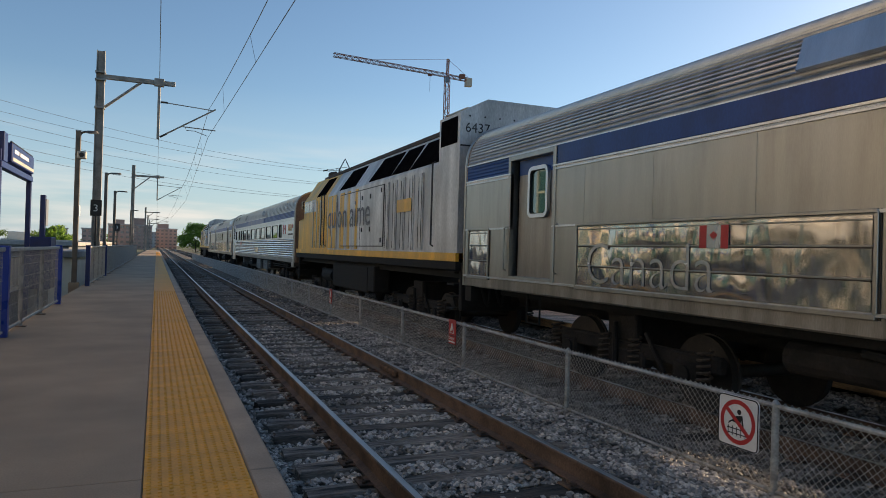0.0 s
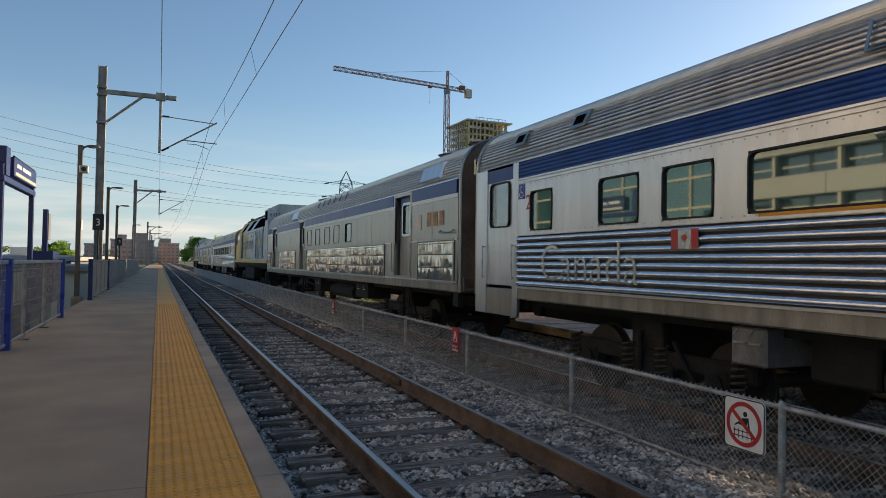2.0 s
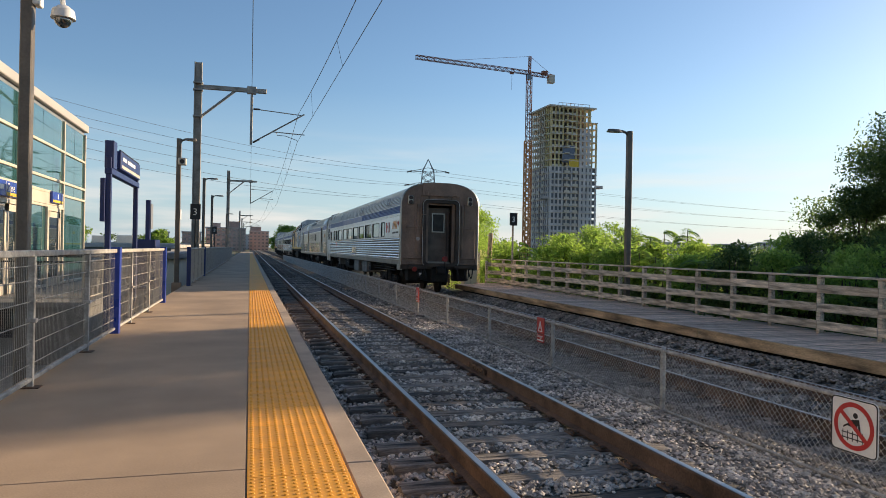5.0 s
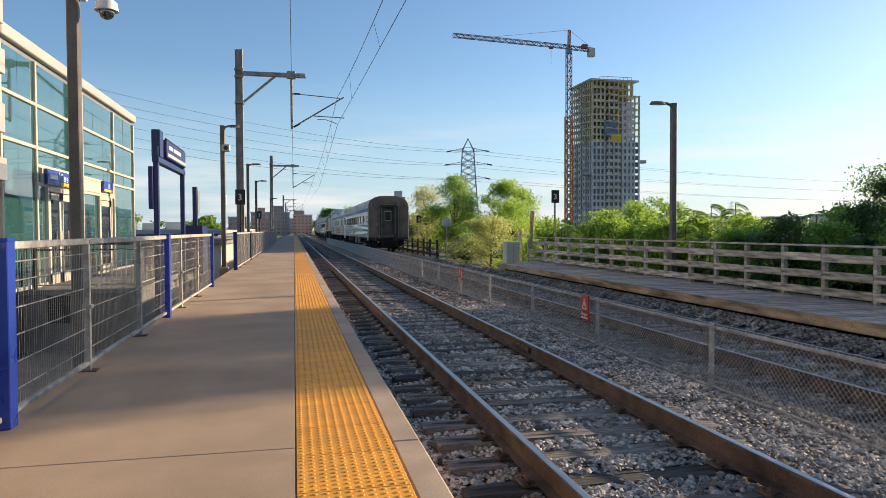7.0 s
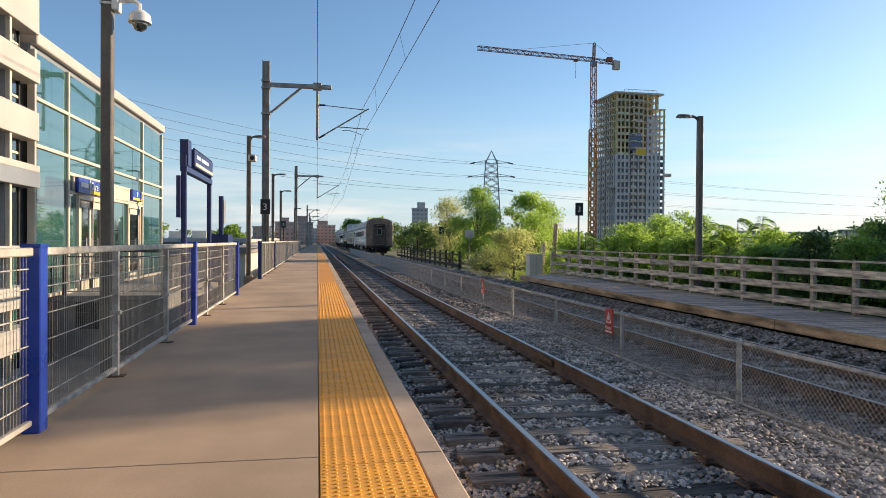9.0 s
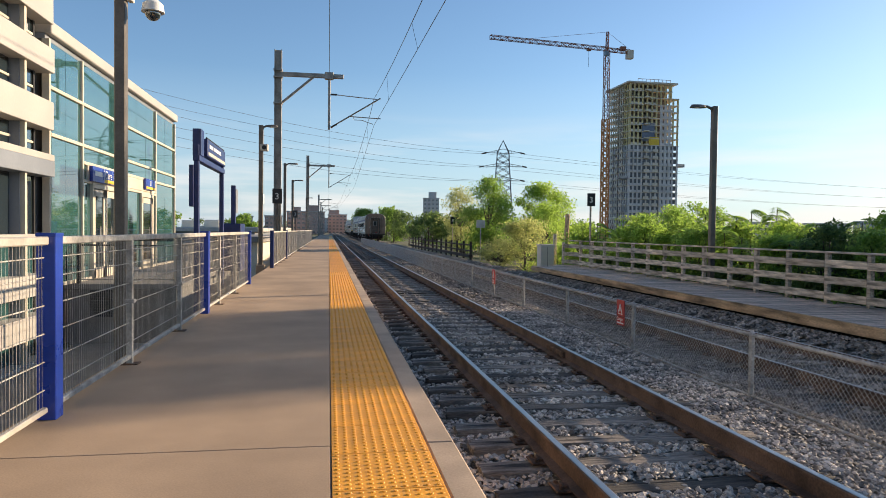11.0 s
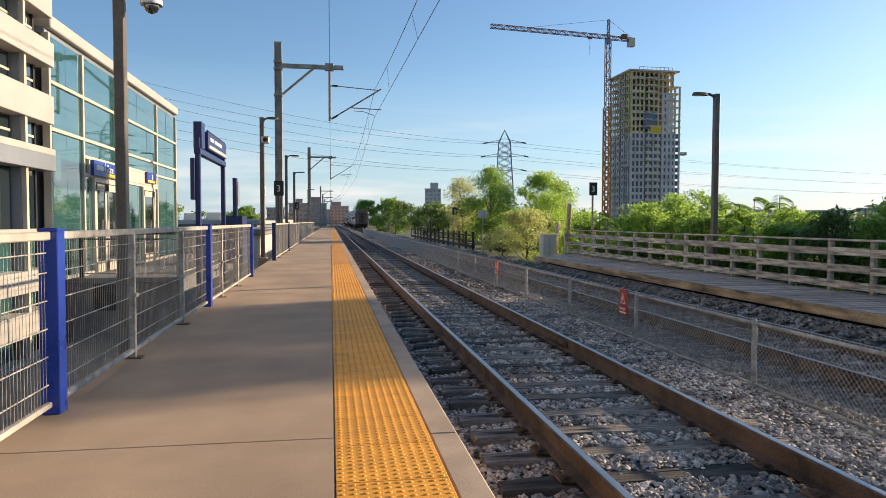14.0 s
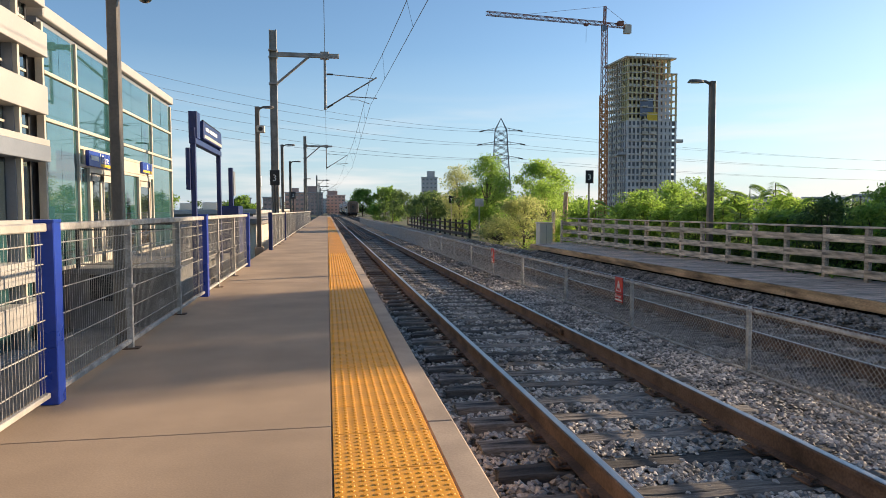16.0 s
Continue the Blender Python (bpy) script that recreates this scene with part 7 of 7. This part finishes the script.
# ---- tower under construction ----
M_TOWER_Y = material("yellow_sheathing", (0.64, 0.51, 0.25), 0.8, var=0.15, scale=.2, fine=2, bump=0, rand=.15)
M_TOWER_G = material("grey_facade", (0.62, 0.58, 0.56), 0.7, var=0.12, scale=.2, fine=2, bump=0, rand=.08)
M_TOWER_C = material("bare_concrete", (0.64, 0.57, 0.47), 0.85, var=0.1, scale=.2, fine=2, bump=0)
M_CRANE_O = material("crane_orange", (0.55, 0.22, 0.07), 0.6, var=0.1, scale=1, fine=5, bump=0)
M_CRANE_R = material("crane_red_brown", (0.26, 0.09, 0.05), 0.6, var=0.1, scale=1, fine=5, bump=0)
M_PYLON = material("pylon_steel", (0.20, 0.20, 0.20), 0.6, metal=.4, var=0.1, scale=1, fine=5, bump=0)
# brick and grey colours lightened for the haze over the distance
M_BRICKFAR = material("hazy_far_brick", (0.46, 0.34, 0.30), 0.85, var=0.15, scale=.1, fine=1.5, bump=0)
M_GREYFAR = material("hazy_far_grey_wall", (0.54, 0.51, 0.49), 0.85, var=0.12, scale=.1, fine=1.5, bump=0)
M_WINTOWER = material("tower_window", (0.12, 0.13, 0.15), 0.35, var=.2, scale=.3, fine=2, bump=0)
M_TOWER_IN = material("shaded_concrete_inside", (0.20, 0.19, 0.18), 0.9, var=0.15, scale=.2, fine=2, bump=0)
M_WINFAR = glass("far_window", (0.06, 0.07, 0.085), .15)


def oriented(x, y, z, deg):
    return pose(x, y, z, 0, 0, deg)


def tower():
    """Twenty-four storeys, the upper ones still open."""
    az = 24.4                     # bearing of the near corner from the platform, to the right of straight ahead
    phi = 25.8
    a = radians(az)
    cx, cy = -2.43 + 322 * math.sin(a), 322 * math.cos(a)
    t = thing("high_rise", "concrete high-rise under construction with yellow upper storeys", "building", at=oriented(cx, cy, -1, -az + phi))
    # in local space x runs along the right face, y along the left face, both away from the near corner
    W, D, N, SH = 24.0, 23.0, 23, 3.05
    # core toned darker than the bare concrete, for the shade inside the storeys
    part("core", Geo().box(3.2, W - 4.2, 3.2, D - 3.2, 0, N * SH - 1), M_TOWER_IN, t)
    for k in range(N):
        z = k * SH
        up = k > 13                       # bare frame and sheathing; below it the cladding is on
        w = W if k < N - 2 else W - 3.4   # the two top storeys stand back at one side
        s = part("storey", Geo().box(-.15, w + .15, -.15, D, z + SH - .35, z + SH), M_TOWER_C, t)
        pm = M_TOWER_Y if up else M_TOWER_G
        for i, x in enumerate((0, 1.9, 3.9, 5.9, 8.2, 10.6, 12.8, 14.9, 17.0, 19.0, 21.0, W - .8)):
            if x + .8 > w:
                continue
            clad = 13.5 < x < 20.5 and k < N - 3
            part("pier", Geo().box(x, min(w, x + (1.25 if clad else .75)), .02, .45, z, z + SH - .35), M_TOWER_G if clad else pm, s)
            if clad:
                part("spandrel", Geo().box(x + 1.25, x + 2.1, .08, .4, z, z + 1.0), M_TOWER_G, s)
        part("pier", Geo().box(w - .6, w, .0, .5, z, z + SH - .35), pm, s)
        for i, y in enumerate((.6, 2.6, 4.9, 7.2, 9.6, 12.0, 14.4, 16.8, 19.2, 21.4)):
            part("pier", Geo().box(.02, .45, y, y + .8, z, z + SH - .35), M_TOWER_C if up and i > 2 else pm, s)
        for a, b in ((.1, 5.9), (8.3, 12.8)):
            part("spandrel", Geo().box(a, b, .12, .4, z, z + (.9 if k % 3 else .5)), M_TOWER_C if up and k % 3 else pm, s)
        for a, b in ((2.6, 7.2), (12.0, 16.8), (19.2, D - .1)):
            part("spandrel", Geo().box(.12, .4, a, b, z, z + .8), pm, s)
        if not up:
            part("glazing", Geo().box(.5, W - .5, .42, .5, z + .9, z + SH - .35).box(.42, .5, .5, D - .5, z + .9, z + SH - .35), M_WINTOWER, s)
        for x in ((6.6, 10.9) if not up else (6.6,)):
            part("balcony", Geo().box(x, x + 2.6, -1.3, -.15, z - .14, z + .08).box(x, x + 2.6, -1.3, -1.2, z + .08, z + (1.1 if not up else .3)), M_TOWER_C, s)
        for y in (4.2, 9.2, 14.5):
            part("balcony", Geo().box(-1.3, -.15, y, y + 3.0, z - .14, z + .08).box(-1.3, -1.2, y, y + 3.0, z + .08, z + (1.1 if not up else .3)), M_TOWER_C, s)
    part("blue_wrap", Geo().box(6.0, 12.2, -.1, .05, 14.6 * SH, 17.2 * SH), material("blue_grey_wrap", (.16, .19, .25), .7, var=.1, scale=.3, fine=3, bump=0), t, "blue-grey weather wrap")
    part("yellow_wrap", Geo().box(9.4, 14.5, -.12, -.02, 14.0 * SH, 15.2 * SH), M_YELLOW, t, "bright yellow sheathing")
    part("roof_slab", Geo().box(-1.4, W - 1.2, -1.2, D, N * SH, N * SH + .7), M_TOWER_C, t)
    gr = Geo()
    for k in range(9):
        gr.rod((4 + k * 2, .5, N * SH + .6), (4 + k * 2, .5, N * SH + 2.2), .12, n=4)
    gr.box(4, 20, .4, .6, N * SH + 2.1, N * SH + 2.3)
    part("guard_rail", gr, M_GREYFAR, t)
    for z, x0 in ((10.9 * SH, W), (8.9 * SH, -4)):
        part("loading_deck", Geo().box(x0, x0 + 4, 1, 4, z, z + .5).box(x0, x0 + 4, 1, 1.2, z, z + 1.4), M_GREYFAR, t)
    return t


tower()


def lattice(g, a, b, w, n, r, mat=0):
    """A square lattice boom from a to b."""
    a, b = Vector(a), Vector(b)
    d = (b - a).normalized()
    u = d.orthogonal().normalized() if abs(d.z) > .9 else d.cross(Vector((0, 0, 1))).normalized()
    v = d.cross(u)
    cs = [(u * i + v * j) * w / 2 for i, j in ((1, 1), (-1, 1), (-1, -1), (1, -1))]
    for c in cs:
        g.rod(a + c, b + c, r, n=4)
    for k in range(n):
        p, q = a.lerp(b, k / n), a.lerp(b, (k + 1) / n)
        for i in range(4):
            c, e = cs[i], cs[(i + 1) % 4]
            g.rod(p + (c if k % 2 else e), q + (e if k % 2 else c), r * .7, n=3)
            g.rod(q + c, q + e, r * .6, n=3)
    return g


cr = thing("tower_crane", "orange and red-brown lattice tower crane with long jib", "crane", at=pose(116.4, 286.3, -1))
part("lower_mast", lattice(Geo(), (0, 0, 0), (0, 0, 52), 2.5, 24, .34), M_CRANE_O, cr, "orange lattice mast")
part("upper_mast", lattice(Geo(), (0, 0, 52), (0, 0, 82), 2.0, 15, .17), M_CRANE_R, cr)
part("apex", lattice(Geo(), (0, 0, 82), (.2, 0, 90), .9, 5, .14), M_CRANE_R, cr)
J = Vector((-53.2, -9, 0)).normalized()
part("jib", lattice(Geo(), Vector((0, 0, 82.6)), J * 55 + Vector((0, 0, 82.2)), 1.5, 34, .13), M_CRANE_R, cr)
part("counter_jib", lattice(Geo(), Vector((0, 0, 82.4)), J * -13 + Vector((0, 0, 82.4)), 1.5, 8, .14), M_CRANE_R, cr)
part("counterweight", Geo().box(-1.4, 1.4, -1.2, 1.2, 79.4, 83.0, at=Matrix.Translation(J * -11.5)), M_TOWER_C, cr)
part("winch", Geo().box(-1.2, 1.2, -.9, .9, 82.6, 84.4, at=Matrix.Translation(J * -8)), M_CRANE_R, cr)
for q in (J * 38 + Vector((0, 0, 83.2)), J * -12 + Vector((0, 0, 83.2))):
    part("pendant", Geo().rod((.2, 0, 90), q, .07, n=4), M_CRANE_R, cr)
part("cab", Geo().box(-1.6, .2, -2.2, -.8, 79.2, 81.4, .1), M_WINFAR, cr)
hk = part("trolley", Geo().box(-.8, .8, -.6, .6, 81.0, 81.7, at=Matrix.Translation(J * 9)), M_CRANE_R, cr)
part("hook_rope", Geo().rod(J * 9 + Vector((0, 0, 81)), J * 9 + Vector((0, 0, 74)), .07, n=4), M_BLACK, hk)


def pylon(x, y, turn):
    p = thing("power_pylon", "grey steel lattice power pylon with six arms", "pylon", at=pose(x, y, -1, 0, 0, turn), group="power pylons")
    g = Geo()
    lv = [(0, 5.2), (9, 4.4), (18, 3.7), (25, 3.2), (31, 2.85), (36.8, 2.5)]
    for (za, wa), (zb, wb) in zip(lv[:-1], lv[1:]):
        for i, j in ((1, 1), (-1, 1), (-1, -1), (1, -1)):
            g.rod((i * wa, j * wa, za), (i * wb, j * wb, zb), .25, n=4)
        zm, wm = (za + zb) / 2, (wa + wb) / 2
        for s in (-1, 1):
            for a, b, c, d in ((-wa, wm, za, zm), (wa, -wm, za, zm), (-wm, wb, zm, zb), (wm, -wb, zm, zb)):
                g.rod((a, s * (wa if c == za else wm), c), (b, s * (wm if d == zm else wb), d), .14, n=3)
                g.rod((s * (wa if c == za else wm), a, c), (s * (wm if d == zm else wb), b, d), .14, n=3)
    part("body", g, M_PYLON, p)
    pk = Geo()
    for i, j in ((1, 1), (-1, 1), (-1, -1), (1, -1)):
        pk.rod((i * 2.5, j * 2.5, 36.8), (0, 0, 42.0), .2, n=4)
    part("peak", pk, M_PYLON, p)
    for z, r in ((36.8, 7.2), (31.0, 8.2), (25.0, 7.4)):
        for s in (-1, 1):
            part("arm", Geo().rod((0, 0, z + 1.6), (s * r, 0, z), .13, n=4).rod((0, 0, z - .3), (s * r, 0, z), .13, n=4).rod((s * r * .5, 0, z + .8), (s * r * .5, 0, z - .15), .08, n=3).rod((0, 0, z - .3), (s * r * .5, 0, z + .8), .08, n=3), M_PYLON, p)
            part("insulator", Geo().rod((s * r, 0, z), (s * (r + 2.0), -.6, z - .5), .28, n=6), M_GRIME_SHADE, p)
    return p


pylon(71.7, 290.7, -14)
pylon(-78, 205, -8)
pylon(520, 430, 40)
pw = thing("power_lines", "thin dark power lines strung between the pylons", "wires")
ARMS = [(-7.2, 36.3), (7.2, 36.3), (-8.2, 30.5), (8.2, 30.5), (-7.4, 24.5), (7.4, 24.5)]
PY = ((-78, 205, -8), (71.7, 290.7, -14), (520, 430, 40))
for (x0, y0, t0), (x1, y1, t1) in zip(PY[:-1], PY[1:]):
    for ax, az in ARMS:
        a = pose(x0, y0, -1, 0, 0, t0) @ Vector((ax, 0, az + (9 if x0 < 0 else 0)))
        b = pose(x1, y1, -1, 0, 0, t1) @ Vector((ax, 0, az))
        part("line", sagged(a, b, 4.5, .045, 16), M_PYLON, pw)


# ---- far town ----
def block(bearing, dist, w, d, h, mat, label, storeys, cols, step=None):
    a = radians(bearing)
    b = thing("town_block", label, "building", at=pose(-2.43 + dist * math.sin(a), dist * math.cos(a), -1, 0, 0, -bearing), group="far town buildings")
    part("wall", Geo().box(-w / 2, w / 2, 0, d, 0, h), mat, b)
    part("roof", Geo().box(-w / 2 - .3, w / 2 + .3, -.3, d, h, h + .5), M_GREYFAR, b)
    if step:
        part("roof_house", Geo().box(step[0], step[1], 2, 8, h + .5, h + step[2]), mat, b)
    for s in range(storeys):
        for c in range(cols):
            x = -w / 2 + w * (c + .5) / cols
            part("window", Geo().box(x - w / cols * .28, x + w / cols * .28, -.12, .0, h * (s + .35) / storeys, h * (s + .78) / storeys), M_WINFAR, b)
    return b


BR = M_BRICKFAR
block(-4.4, 330, 8, 16, 8.5, BR, "far brick apartment block", 4, 4)
block(-2.6, 340, 9, 16, 11, BR, "far red-brick apartment block", 5, 4, (-2, 2, 2.5))
block(-6.6, 300, 6, 10, 7.6, M_GREYFAR, "far grey apartment block", 3, 4)
block(-1.2, 400, 12, 16, 12.5, BR, "far red-brick apartment block", 6, 5, (-3, 3, 4))
block(0.7, 420, 11, 16, 11.5, BR, "far red-brick apartment block with stepped roof", 6, 5, (-5, 1, 3))
block(-0.4, 520, 30, 16, 11, M_GREYFAR, "far grey apartment block", 5, 9)
block(8.4, 520, 12, 14, 27, M_GREYFAR, "far grey high block with roof house", 9, 4, (-2, 4, 5))
block(9.9, 530, 18, 14, 13, M_PALEWALL, "far pale low block", 4, 6)
block(-16, 260, 14, 14, 10, BR, "far brick block beyond the low roofs", 4, 6)
for k, (be, w, h) in enumerate(((34, 30, 15), (36.5, 22, 12), (38.5, 30, 14), (41.5, 26, 16), (44, 34, 14), (47, 24, 17), (50, 30, 14), (31, 24, 11), (53, 40, 20), (57, 30, 16))):
    block(be, 560, w, 18, h * .78, (M_GREYFAR, M_BRICKFAR, M_PALEWALL)[k % 3], "far low town building beyond the hedge", 4, 8)
for k in range(18):
    be = -14 + 5.0 * k
    tree("tree", "hazy green trees on the far horizon", -2.43 + 480 * math.sin(radians(be)), 480 * math.cos(radians(be)), 8, 16, 400 + k, M_LEAF_D, 700, 1.6, .05, 20, group="far tree line", skew=1.4)


# ---- motion ----
def motions():
    """The whole train draws away along the second track."""
    way = [(0.0, -39.15), (1.5, -19.9), (3.5, 5.65), (4.0, 12.3), (4.7, 21.3), (7.0, 51.2), (9.0, 78.0), (11.5, 112.0), (14.0, 156.0), (16.0, 190.0)]
    for ob, ahead in TRAIN:
        walk(ob, [(t, pose(TRACKS[1], s + ahead, 0)) for t, s in way])


motions()
